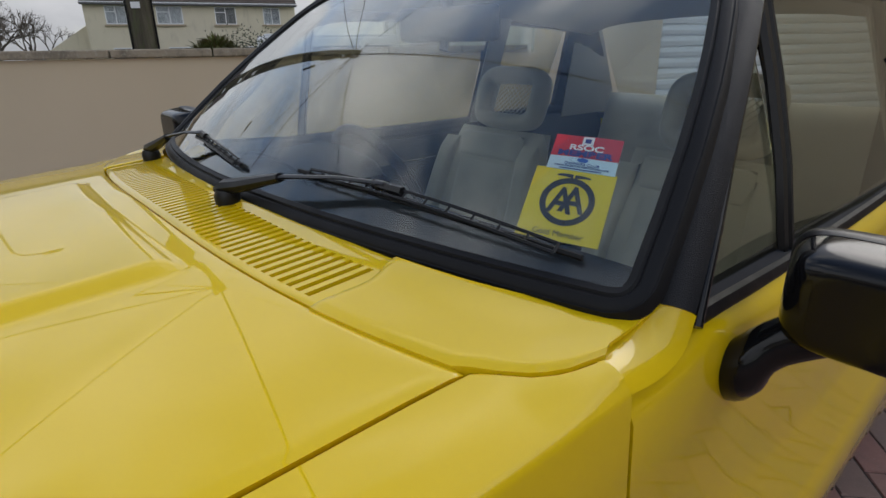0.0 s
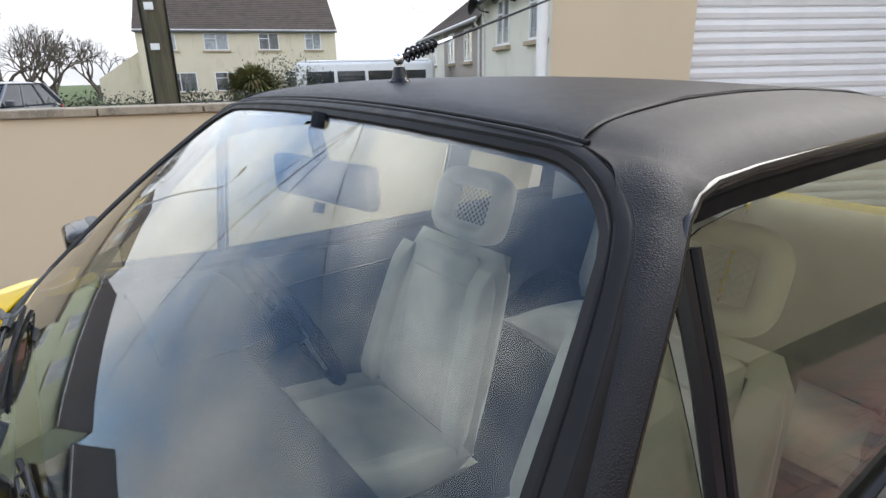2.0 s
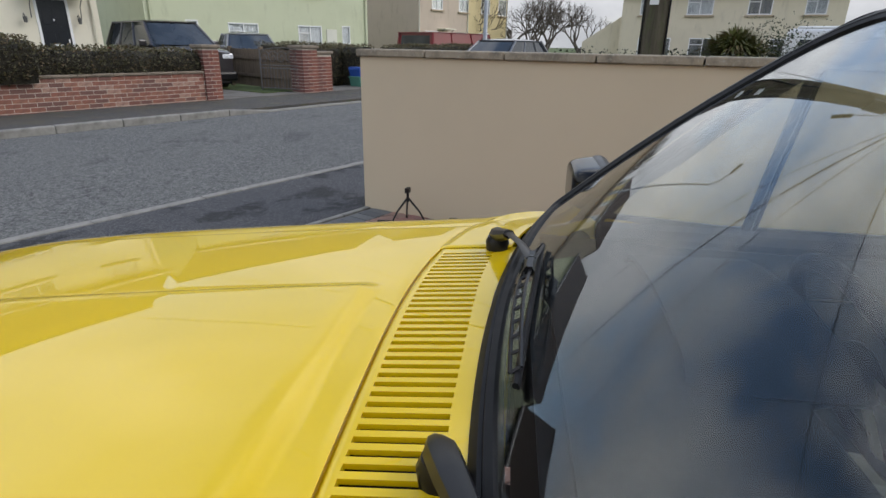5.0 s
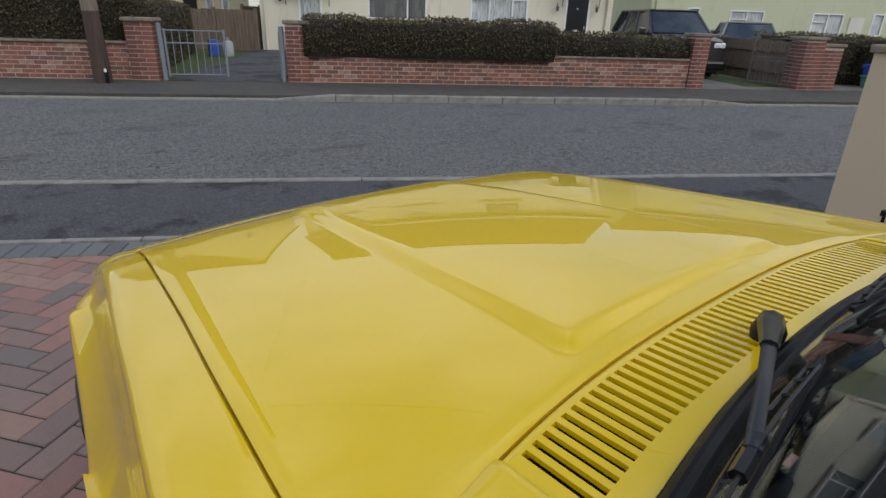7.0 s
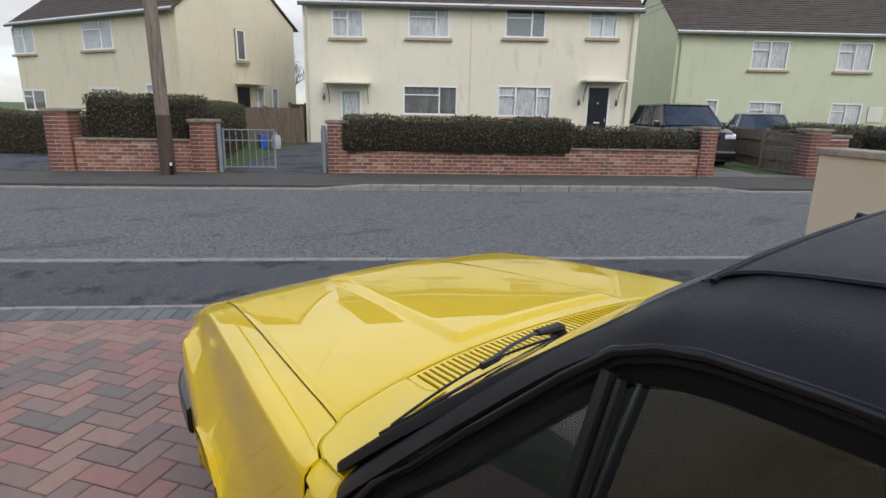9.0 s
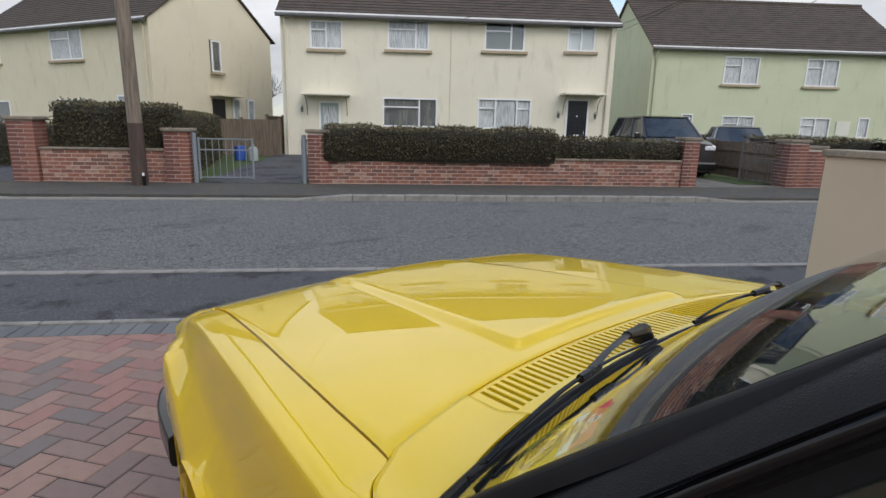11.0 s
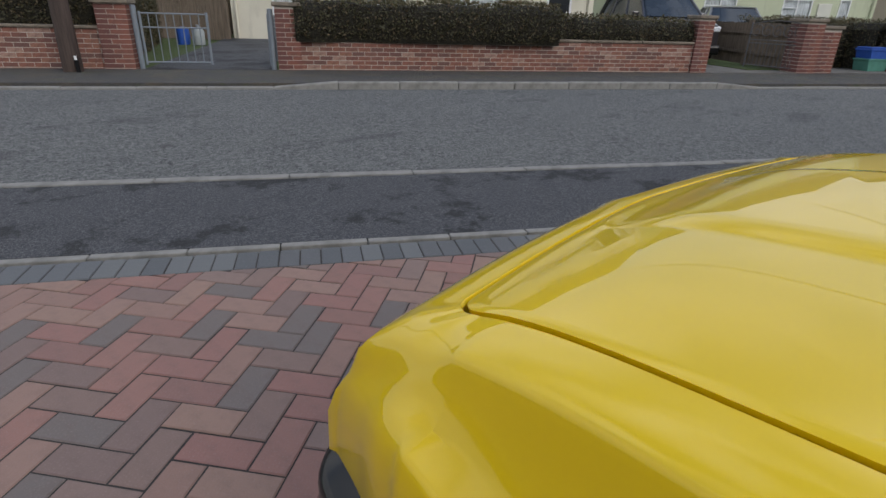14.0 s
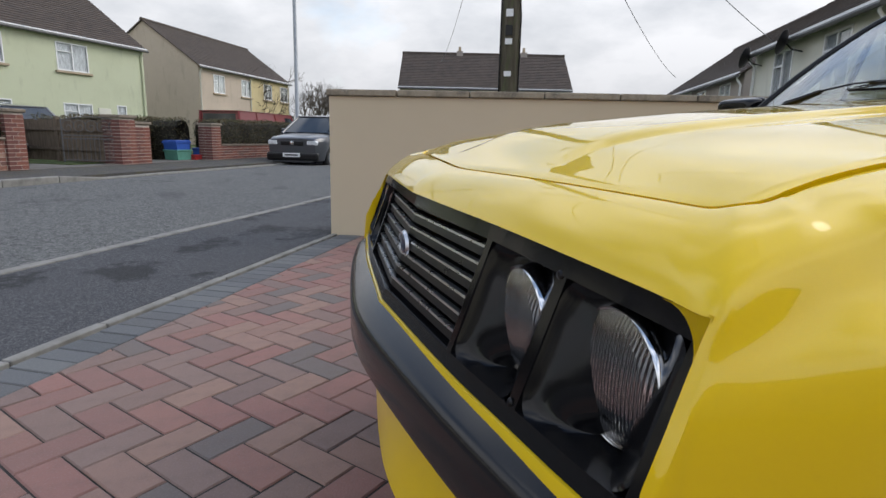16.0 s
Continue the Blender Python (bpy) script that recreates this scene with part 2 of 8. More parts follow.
crm.roughen(crm.noise(40.0), 0.05, 0.16)
CHROME = crm.m
slv = mat("silver_trim", (0.62, 0.63, 0.65), rough=0.28, metal=1.0)
slv.roughen(slv.noise(60.0), 0.2, 0.38)
SILVER = slv.m
# ---- ground ----
asph = mat("asphalt", (0.074, 0.077, 0.076), rough=0.88).world_space()
asph.tint(asph.ramp(asph.noise(0.9, 5), 0.42, 0.7), (0.055, 0.057, 0.06), 0.7)
asph.tint(asph.ramp(asph.noise(34.0, 3, 0.7), 0.49, 0.57), (0.165, 0.166, 0.158), 0.85)
asph.tint(asph.ramp(asph.noise(95.0, 2), 0.54, 0.64), (0.29, 0.29, 0.27), 0.7)
asph.tint(asph.ramp(asph.noise(50.0, 3), 0.58, 0.66), (0.02, 0.02, 0.022), 0.8)
asph.tint(asph.ramp(asph.noise(0.5, 7, 0.7, (1.0, 2.2, 1)), 0.57, 0.63), (0.035, 0.035, 0.038), 0.55)
asph.tint(asph.ramp(asph.noise(20.0, 4, 0.75), 0.52, 0.60), (0.20, 0.20, 0.19), 0.45)
asph.tint(asph.ramp(asph.noise(15.0, 4, 0.75), 0.55, 0.63), (0.022, 0.022, 0.024), 0.6)
asph.bump(asph.noise(60.0, 3), 0.9, 0.008)
ROAD = asph.m
tar = mat("footpath_tarmac", (0.036, 0.037, 0.042), rough=0.8).world_space()
tar.tint(tar.ramp(tar.noise(60.0, 3, 0.7), 0.51, 0.60), (0.11, 0.11, 0.115), 0.8)
tar.tint(tar.ramp(tar.noise(150.0, 2), 0.56, 0.66), (0.22, 0.22, 0.22), 0.6)
tar.tint(tar.ramp(tar.noise(1.3, 7, 0.72), 0.535, 0.585), (0.009, 0.009, 0.010), 0.85)
tar.bump(tar.noise(120.0, 3), 0.8, 0.005)
TARMAC = tar.m
conc = mat("kerb_concrete", (0.36, 0.355, 0.33), rough=0.85).world_space()
conc.tint(conc.ramp(conc.noise(5.0, 6), 0.45, 0.75), (0.2, 0.195, 0.18), 0.8).bump(conc.noise(90.0), 0.5, 0.003)
CONCRETE = conc.m
gr = mat("grass", (0.055, 0.085, 0.02), rough=0.9).world_space()
gr.tint(gr.ramp(gr.noise(14.0, 5), 0.4, 0.7), (0.10, 0.13, 0.035), 0.8).bump(gr.noise(60.0), 1.0, 0.03)
GRASS = gr.m
mortar = mat("paving_sand", (0.045, 0.04, 0.036), rough=0.95).world_space()
mortar.tint(mortar.ramp(mortar.noise(30.0), 0.4, 0.7), (0.022, 0.02, 0.019), 0.8).bump(mortar.noise(200.0), 0.6, 0.003)
JOINT = mortar.m

EDGE_V, KERB_V, FAR_V, WALL_V = 2.87, 4.2, 8.66, 10.65
FAR_Z = 0.045  # the far side stands a little higher than the drive
bm = boxed(-400, 400, -400, 400, -0.6, -0.12)
lone("ground", bm, GRASS, "rough green ground reaching far beyond the houses", "ground", "structure", STREET)
CAMBER = [(KERB_V + 0.06, -0.004), (5.4, 0.018), (6.6, 0.036), (7.8, 0.044), (8.3, 0.043), (FAR_V, 0.04)]
bm = prism(bmesh.new(), [(KERB_V + 0.06, -0.11)] + CAMBER + [(FAR_V, -0.11)], -160, 200, "x")
lone("road", bm, ROAD, "worn grey tarmac road with patches and loose chippings", "road", "structure", STREET)
bm = boxed(-160, 200, EDGE_V + 0.05, KERB_V - 0.06, -0.11, 0.0)
near_path = lone("pavement", bm, TARMAC, "dark damp tarmac footpath beside the drive", "pavement", "structure", STREET)
bm = boxed(-160, 200, FAR_V + 0.12, WALL_V + 0.02, -0.11, 0.075 + FAR_Z)
fp = mat("mossy_footpath", (0.050, 0.048, 0.045), rough=0.9).world_space()
fp.tint(fp.ramp(fp.noise(2.2, 7, 0.7), 0.46, 0.6), (0.085, 0.068, 0.045), 0.75)
fp.tint(fp.ramp(fp.noise(3.4, 7, 0.7), 0.56, 0.64), (0.05, 0.062, 0.022), 0.7)
fp.tint(fp.ramp(fp.noise(70.0, 3), 0.52, 0.62), (0.15, 0.145, 0.135), 0.6).bump(fp.noise(80.0, 3), 0.8, 0.006)
far_path = lone("pavement_opposite", bm, fp.m, "dark tarmac footpath before the brick garden walls", "pavement", "structure", STREET)
bm = prism(bmesh.new(), [(-12, -9), (4.1, -9), (4.1, -2.1), (3.9, -2.2), (3.56, -0.6), (3.26, 1.2), (3.0, EDGE_V - 0.06), (-12, EDGE_V - 0.06)], -0.11, -0.004, "z")
drive = lone("driveway", bm, JOINT, "block paved drive in a red and grey herringbone", "driveway", "structure", STREET)
bm = boxed(-160, 200, WALL_V + 0.25, 60, -0.115, 0.02 + FAR_Z)
lone("garden_ground", bm, GRASS, "front gardens with grass behind the brick walls", "ground", "structure", STREET)
# ---- the rendered boundary wall and the garage ----
ren = mat("cream_render", (0.60, 0.505, 0.365), rough=0.9).world_space()
ren.tint(ren.ramp(ren.noise(1.3, 6), 0.45, 0.75), (0.55, 0.465, 0.335), 0.6).bump(ren.noise(140.0, 2), 0.25, 0.002)
RENDER = ren.m
cop = mat("coping_stone", (0.33, 0.28, 0.21), rough=0.9).world_space()
cop.tint(cop.ramp(cop.noise(9.0, 7, 0.65), 0.45, 0.68), (0.14, 0.125, 0.10), 0.85)
cop.tint(cop.ramp(cop.noise(60.0, 3), 0.55, 0.7), (0.42, 0.40, 0.34), 0.5).bump(cop.noise(80.0), 0.6, 0.003)
COPING = cop.m
wp = mat("white_plastic", (0.78, 0.79, 0.80), rough=0.4)
wp.tint(wp.ramp(wp.noise(6.0), 0.5, 0.8), (0.66, 0.67, 0.68), 0.5)
WHITE = wp.m

# the wall runs back from the footpath, turning a little
WALL_LINE = [(2.9, 2.9), (3.12, 1.2), (3.42, -0.6), (3.75, -2.2)]
wall = thing("wall_boundary", "smooth cream rendered boundary wall with stone coping", "wall", STREET, kind="structure")


def strip(bm, line, o0, o1, z0, z1):
    """A straight-sided band beside a line on plan, o0 to o1 to its right."""
    rows = []
    for i, (x, y) in enumerate(line):
        p, q = Vector(line[max(i - 1, 0)]), Vector(line[min(i + 1, len(line) - 1)])
        d = (q - p).normalized()
        n = Vector((-d.y, d.x))
        rows.append([bm.verts.new((x + n.x * o, y + n.y * o, z)) for o, z in ((o0, z0), (o1, z0), (o1, z1), (o0, z1))])
    for r, s in zip(rows, rows[1:]):
        for k in range(4):
            bm.faces.new((r[k], s[k], s[(k + 1) % 4], r[(k + 1) % 4]))
    bm.faces.new(rows[0])
    bm.faces.new(rows[-1][::-1])
    bmesh.ops.recalc_face_normals(bm, faces=bm.faces)
    return bm


part("wall_body", strip(bmesh.new(), WALL_LINE, 0.0, 0.22, -0.1, 1.2), RENDER, wall)


def along(line, s):
    for a, b in zip(line, line[1:]):
        a, b = Vector(a), Vector(b)
        if s <= (b - a).length:
            return a + (b - a).normalized() * s, (b - a).normalized()
        s -= (b - a).length
    return b, (b - a).normalized()


cm = mesh_of("coping_stone", boxed(-0.018, 0.585, -0.03, 0.25, 0.0, 0.052, 0.008), COPING)
length = sum((Vector(b) - Vector(a)).length for a, b in zip(WALL_LINE, WALL_LINE[1:]))
for i in range(int(length / 0.613)):
    p, d = along(WALL_LINE, i * 0.613)
    piece("coping_stone", cm, wall, Matrix.Translation((p.x, p.y, 1.203)) @ Matrix.Rotation(math.atan2(d.y, d.x), 4, "Z"))

# garage side: its face runs square to the road
GX, GY0 = 4.0, -2.1
garage = thing("garage", "cream rendered garage with a white ribbed roller door", "garage", STREET)
bm = prism(bmesh.new(), [(GX, GY0 - 1.25), (GX + 6, GY0 - 3.4), (GX + 6, GY0 - 2.9), (GX, GY0)], -0.1, 4.6, "z")
part("wall", bm, RENDER, garage)
bm = boxed(GX + 0.12, GX + 1.2, GY0 - 5.2, GY0 - 1.25, 2.35, 4.6)
part("lintel", bm, RENDER, garage)
bm = boxed(GX, GX + 6, GY0 - 8, GY0 - 5.2, -0.1, 4.6)
part("wall", bm, RENDER, garage)
door = part("roller_door", boxed(GX + 0.2, GX + 0.26, GY0 - 5.2, GY0 - 1.25, 0, 2.35), WHITE, garage, "white ribbed roller door")
bm = bmesh.new()
prism(bm, [(0.0, 0.004), (0.0, 0.092), (-0.022, 0.085), (-0.03, 0.05), (-0.022, 0.012)], -3.94, 0.0)
slat = mesh_of("slat", bm, WHITE)
for i in range(23):
    piece("slat", slat, door, Matrix.Translation((GX + 0.2, GY0 - 1.255, 0.02 + i * 0.1)))
part("downpipe", tube([(GX - 0.06, GY0 + 0.1, 0), (GX - 0.06, GY0 + 0.1, 4.6)], 0.045, 10), WHITE, garage, "white plastic downpipe", 40)

# unseen house front, added behind the drive to keep sky off the side glass
lone("wall_unseen_house", boxed(-13, GX + 0.1, -9.3, -9.0, -0.1, 5.2), RENDER, "unseen plain cream house front added behind the drive to block sky", "wall", "structure", STREET)
# unseen wall added to close the drive's other side and darken the car's flank
lone("wall_unseen_blocker", boxed(-5.6, -5.35, -9.0, -0.6, -0.1, 2.6), RENDER, "unseen plain cream wall added beside the drive to block light", "wall", "structure", STREET)
# ---- houses opposite and along the street ----
def wall_paint(name, c, c2):
    m = mat(name, c, rough=0.92).world_space()
    m.tint(m.ramp(m.noise(0.7, 7, 0.65), 0.46, 0.72), c2, 0.7)
    m.tint(m.ramp(m.noise(3.0, 5, 0.6, (1, 1, 0.25)), 0.56, 0.75), tuple(v * 0.72 for v in c2), 0.5)
    return m.bump(m.noise(60.0, 3), 0.5, 0.006).m


CREAM = wall_paint("cream_pebbledash", (0.72, 0.68, 0.56), (0.65, 0.61, 0.50))
CREAM2 = wall_paint("pale_cream_pebbledash", (0.66, 0.60, 0.46), (0.60, 0.545, 0.42))
GREEN = wall_paint("pale_green_render", (0.53, 0.56, 0.405), (0.47, 0.495, 0.35))
PINK = wall_paint("pinkish_render", (0.50, 0.42, 0.34), (0.44, 0.37, 0.30))
YELL = wall_paint("pale_yellow_render", (0.60, 0.50, 0.28), (0.54, 0.45, 0.26))
GREYW = wall_paint("grey_render", (0.34, 0.30, 0.27), (0.30, 0.27, 0.25))
WHITEW = wall_paint("white_render", (0.66, 0.65, 0.58), (0.58, 0.57, 0.51))
rt = mat("roof_tiles", (0.085, 0.066, 0.055), rough=0.9)
rt.tint(rt.ramp(rt.noise(2.0, 6), 0.42, 0.72), (0.05, 0.042, 0.038), 0.8)
rt.tint(rt.ramp(rt.noise(24.0, 3), 0.55, 0.75), (0.16, 0.13, 0.10), 0.5).bump(rt.noise(40.0), 0.6, 0.01)
TILES = rt.m
gl = mat("house_window_glass", (0.90, 0.93, 0.94), rough=0.0)
gl.set("Transmission Weight", 1.0).set("IOR", 1.45)
PANE = gl.m
cu = mat("net_curtain", (0.62, 0.64, 0.66), rough=0.9)
cu.tint(cu.ramp(cu.noise(9.0, 3, 0.5, (6, 6, 0.4)), 0.4, 0.65), (0.22, 0.23, 0.25), 0.9)
CURTAIN = cu.m
sl = mat("stone_sill", (0.42, 0.34, 0.24), rough=0.85)
sl.tint(sl.ramp(sl.noise(8.0), 0.45, 0.7), (0.3, 0.25, 0.18), 0.7)
SILL = sl.m
bd = mat("black_door_paint", (0.012, 0.014, 0.018), rough=0.3)
bd.roughen(bd.noise(9.0), 0.22, 0.4)
BLACK_DOOR = bd.m
gdoor = mat("grey_green_door", (0.32, 0.38, 0.34), rough=0.5)
gdoor.roughen(gdoor.noise(9.0), 0.4, 0.6)
GREY_DOOR = gdoor.m


OPENINGS = {}  # of each house's front
FRONTS = []


# Grey sheet for a window without curtains: the room's dimness is in the colour.
painted_room_m = mat("dim_room_behind_glass", (0.10, 0.105, 0.11), rough=0.9)
painted_room_m.tint(painted_room_m.ramp(painted_room_m.noise(2.5, 4, 0.6, (3, 1, 0.4)), 0.45, 0.6), (0.22, 0.22, 0.205), 0.7)
PAINTED_ROOM = painted_room_m.m


def window(house, s, z0, w, h, lights, curtain=True, sill=True, d=0.0, face="window"):
    """A casement let into the front, s along it: panes of the given shares of the width."""
    OPENINGS.setdefault(house.name, []).append((s + 0.004, s + w - 0.004, z0 + 0.004, z0 + h - 0.004))
    win = part(face, boxed(s - 0.02, s + w + 0.02, d + 0.05, d + 0.10, z0 - 0.02, z0 + h + 0.02), CURTAIN if curtain else PAINTED_ROOM, house)
    fr = bmesh.new()
    t = 0.055
    box(fr, s, s + w, d - 0.02, d + 0.04, z0, z0 + t)
    box(fr, s, s + w, d - 0.02, d + 0.04, z0 + h - t, z0 + h)
    x = s
    bars = []
    for k, share in enumerate(lights):
        bars.append((x, x + share * w))
        x += share * w
    box(fr, s, s + t, d - 0.018, d + 0.038, z0 + t, z0 + h - t)
    box(fr, s + w - t, s + w, d - 0.018, d + 0.038, z0 + t, z0 + h - t)
    for a, b in bars[:-1]:
        box(fr, b - t / 2, b + t / 2, d - 0.018, d + 0.038, z0 + t, z0 + h - t)
    for k, (a, b) in enumerate(bars):
        if len(lights) > 1 and k != len(lights) // 2 and len(lights) != 1:
            box(fr, a + t / 2, b - t / 2, d - 0.016, d + 0.036, z0 + h * 0.66, z0 + h * 0.66 + t * 0.8)
    part("frame", fr, WHITE, win, "white plastic window frame")
    for a, b in bars:
        part("pane", boxed(a + t / 2, b - t / 2, d + 0.012, d + 0.018, z0 + t / 2, z0 + h - t / 2), PANE, win).visible_shadow = False
    if sill:
        part("sill", boxed(s - 0.12, s + w + 0.12, d - 0.12, d + 0.02, z0 - 0.12, z0 - 0.02, 0.01, 1), SILL, win)
    return win


def tiled_roof(house, w, depth, eave, ridge, over=0.25, back=True):
    """Two slopes with lapped courses of tiles, a ridge and a gutter."""
    rise, run = ridge - eave, depth / 2 + over
    n = 22
    for side in (0, 1):
        line = [(-over, eave - 0.1)]
        for i in range(n):
            a, b = i / n, (i + 1) / n
            line += [(-over + run * a - 0.012, eave - 0.1 + (rise + 0.1) * a + 0.05), (-over + run * b, eave - 0.1 + (rise + 0.1) * b + 0.02)]
        line.append((-over + run, ridge - 0.06))
        if side:
            line = [(depth - y, z) for y, z in line]
        bm = prism(bmesh.new(), line, -0.12, w + 0.12, "x")
        part("roof", bm, TILES, house, "dark brown concrete roof tiles")
    part("ridge_tiles", tube([(-0.14, depth / 2, ridge + 0.03), (w + 0.14, depth / 2, ridge + 0.03)], 0.11, 8), TILES, house)
    part("gutter", tube([(-0.1, -over - 0.03, eave - 0.12), (w + 0.1, -over - 0.03, eave - 0.12)], 0.06, 8), DARKGREY, house, "dark plastic gutter")


dg = mat("dark_grey_plastic", (0.10, 0.10, 0.10), rough=0.5)
dg.tint(dg.ramp(dg.noise(9.0), 0.45, 0.7), (0.06, 0.06, 0.06), 0.6)
DARKGREY = dg.m


def house_body(name, label, at, w, depth, eave, ridge, colour, second=None, base=-0.6):
    h = thing(name, label, "house", at)
    FRONTS.append((h, w, base, eave, colour, second or colour))
    for x0, x1, c in ((0, w / 2, colour), (w / 2, w, second or colour)):
        bm = bmesh.new()
        box(bm, x0, x1, 0.12, depth, base, eave)
        part("wall", bm, c, h)
    for x in (0.0, w - 0.24):
        bm = prism(bmesh.new(), [(0.0, eave), (depth, eave), (depth / 2, ridge - 0.03)], x, x + 0.24, "x")
        part("gable", bm, (second or colour) if x else colour, h)
    part("fascia", boxed(-0.1, w + 0.1, -0.24, -0.2, eave - 0.13, eave + 0.02), WHITE, h)
    tiled_roof(h, w, depth, eave, ridge)
    return h


def spot(u, v, du, dv, z=0.0):
    """A front's left end and the way it runs, beside the road."""
    return STREET @ Matrix.Translation((u, v, z + FAR_Z)) @ Matrix.Rotation(math.atan2(dv, du), 4, "Z")


def porch(house, s, w, z):
    part("porch_slab", boxed(s, s + w, -0.7, 0.02, z, z + 0.09, 0.02, 1), CREAM, house)
    for x in (s + 0.12, s + w - 0.12):
        pts = [(x, -0.55, z), (x, -0.35, z - 0.12), (x, -0.12, z - 0.35), (x, -0.06, z - 0.7)]
        part("bracket", tube(pts, 0.015, 6), DARKGREY, house, "scrolled iron bracket")


def panel_door(house, s, w, z0, h, material, label):
    d = part("front_door", boxed(s, s + w, -0.015, 0.05, z0, z0 + h), material, house, label)
    part("door_frame", box(box(boxed(s - 0.07, s, -0.03, 0.05, z0, z0 + h + 0.07), s + w, s + w + 0.07, -0.03, 0.05, z0, z0 + h + 0.07), s, s + w, -0.03, 0.05, z0 + h, z0 + h + 0.07), WHITE, house)
    return d


W = 12.4
# the cream pair straight across the road
hb = house_body("semi_detached_house", "cream pebbledashed pair of houses with brown tiled roof", spot(-3.7, 20.8, 12.5, -0.9), W, 7.6, 5.12, 7.9, CREAM)
window(hb, 1.05, 3.92, 1.17, 0.97, (0.5, 0.5))
window(hb, 3.86, 3.98, 1.52, 1.03, (0.68, 0.32))
window(hb, 7.44, 4.05, 1.5, 1.0, (0.66, 0.34), False)
window(hb, 10.55, 4.12, 1.05, 0.98, (0.5, 0.5))
window(hb, 3.68, 1.2, 2.05, 1.07, (0.67, 0.33), False)
window(hb, 7.27, 1.2, 2.05, 1.13, (0.33, 0.4, 0.27))
porch(hb, 0.78, 1.7, 2.25)
porch(hb, 10.42, 1.57, 2.5)
panel_door(hb, 1.38, 0.66, 0.05, 1.96, GREY_DOOR, "grey green glazed front door")
fd = panel_door(hb, 10.74, 0.76, 0.12, 2.2, BLACK_DOOR, "black panelled front door with a brass letterbox")
# far right, pale green pair set back
hg = house_body("semi_detached_house", "pale green rendered pair of houses with brown roof", spot(12.6, 24.6, 12.4, -1.1), W, 7.6, 5.1, 7.9, GREEN)
for s, w in ((3.5, 1.7), (7.5, 1.6)):
    window(hg, s, 3.5, w, 1.25, (0.5, 0.5))
for s, w in ((3.7, 1.6), (7.6, 1.5)):
    window(hg, s, 0.9, w, 1.15, (0.5, 0.5))
for s in (1.7, 10.5):
    window(hg, s, 1.15, 0.57, 0.95, (1.0,))
# further right, pink and yellow pair
hc = house_body("semi_detached_house", "pinkish and yellow rendered pair of houses", spot(31.0, 24.6, 12.4, 0.3), W, 7.6, 5.1, 7.9, PINK, YELL)
for s in (1.6, 5.0, 8.2, 10.9):
    window(hc, s, 3.5, 1.3, 1.2, (0.5, 0.5), s < 8)
for s in (0.9, 8.0):
    window(hc, s, 0.9, 1.5, 1.2, (0.5, 0.5))
# left, cream pair turned towards the bend
hl = house_body("semi_detached_house", "cream rendered pair of houses beside a lane", spot(-19.3, 30.0, 10.3, -6.9), W, 6.6, 5.1, 7.7, CREAM2)


def side_window(house, w, *a, **k):
    """A window in the gable end that looks along the road."""
    win = window(house, *a, d=-0.1, **k)
    OPENINGS[house.name].pop()
    win.matrix_basis = Matrix.Translation((w, 0, 0)) @ Matrix.Rotation(math.pi / 2, 4, "Z")
    return win


def drainpipe(house, x, y, z1, material, r=0.04):
    part("drainpipe", tube([(x, y - 0.2, z1), (x, y - 0.2, z1 - 0.12), (x, y - 0.06, z1 - 0.3), (x, y - 0.06, 0.0)], r, 8), material, house, "", 40)


def lantern(house, s, z):
    a = part("wall_lantern", tube([(s, 0.0, z), (s, -0.1, z + 0.06), (s, -0.16, z)], 0.012, 6), DARKGREY, house, "black iron wall lantern")
    part("glass", turned([(0.0, -0.2), (0.045, -0.19), (0.06, -0.04), (0.0, 0.0)], 6, at=Matrix.Translation((s, -0.16, z))), DARKGREY, a)


window(hl, 5.9, 3.68, 2.25, 1.27, (0.62, 0.38))
window(hl, -0.1, 3.66, 1.95, 1.26, (0.5, 0.5))
window(hl, 0.05, 0.95, 2.05, 1.0, (0.45, 0.55), False)
window(hl, 6.0, 0.9, 2.15, 1.15, (0.62, 0.38))
window(hl, 10.1, 1.0, 0.9, 1.2, (1.0,))
side_window(hl, W, 2.9, 3.36, 0.5, 1.3, (1.0,), False)
side_window(hl, W, 3.95, 1.2, 0.42, 1.05, (1.0,))
side_window(hl, W, 4.85, 1.2, 0.42, 1.05, (1.0,))
g_door = part("side_door", boxed(W - 0.01, W + 0.03, 2.85, 3.55, 0.0, 2.2), BLACK_DOOR, hl, "dark side door under a small canopy")
part("canopy", boxed(W, W + 0.6, 2.7, 4.2, 2.3, 2.4, 0.02, 1), CREAM2, hl)
drainpipe(hl, 12.15, 0.0, 5.1, CREAM2)
for x in (0.16, 12.2):
    drainpipe(hb, x, 0.0, 5.05, CREAM)
part("party_line", tube([(6.2, -0.012, 0), (6.2, -0.012, 5.05)], 0.012, 6), CREAM2, hb)
part("letterbox", boxed(11.0, 11.24, -0.03, -0.012, 1.0, 1.06, 0.008, 1), WHITE, fd, "pale letter plate")
part("knocker", turned([(0.0, 0.02), (0.03, 0.015), (0.035, 0.0)], 12, at=Matrix.Translation((11.12, -0.014, 1.75)) @ Matrix.Rotation(math.pi / 2, 4, "X")), SILVER, fd)
part("handle", tube([(11.42, -0.03, 1.05), (11.42, -0.05, 1.12), (11.42, -0.03, 1.2)], 0.012, 6), SILVER, fd)
for i in range(3):
    for x in (10.82, 11.16):
        part("raised_panel", boxed(x, x + 0.26, -0.026, -0.012, 0.25 + i * 0.68, 0.8 + i * 0.68 - 0.05, 0.008, 1), BLACK_DOOR, fd)
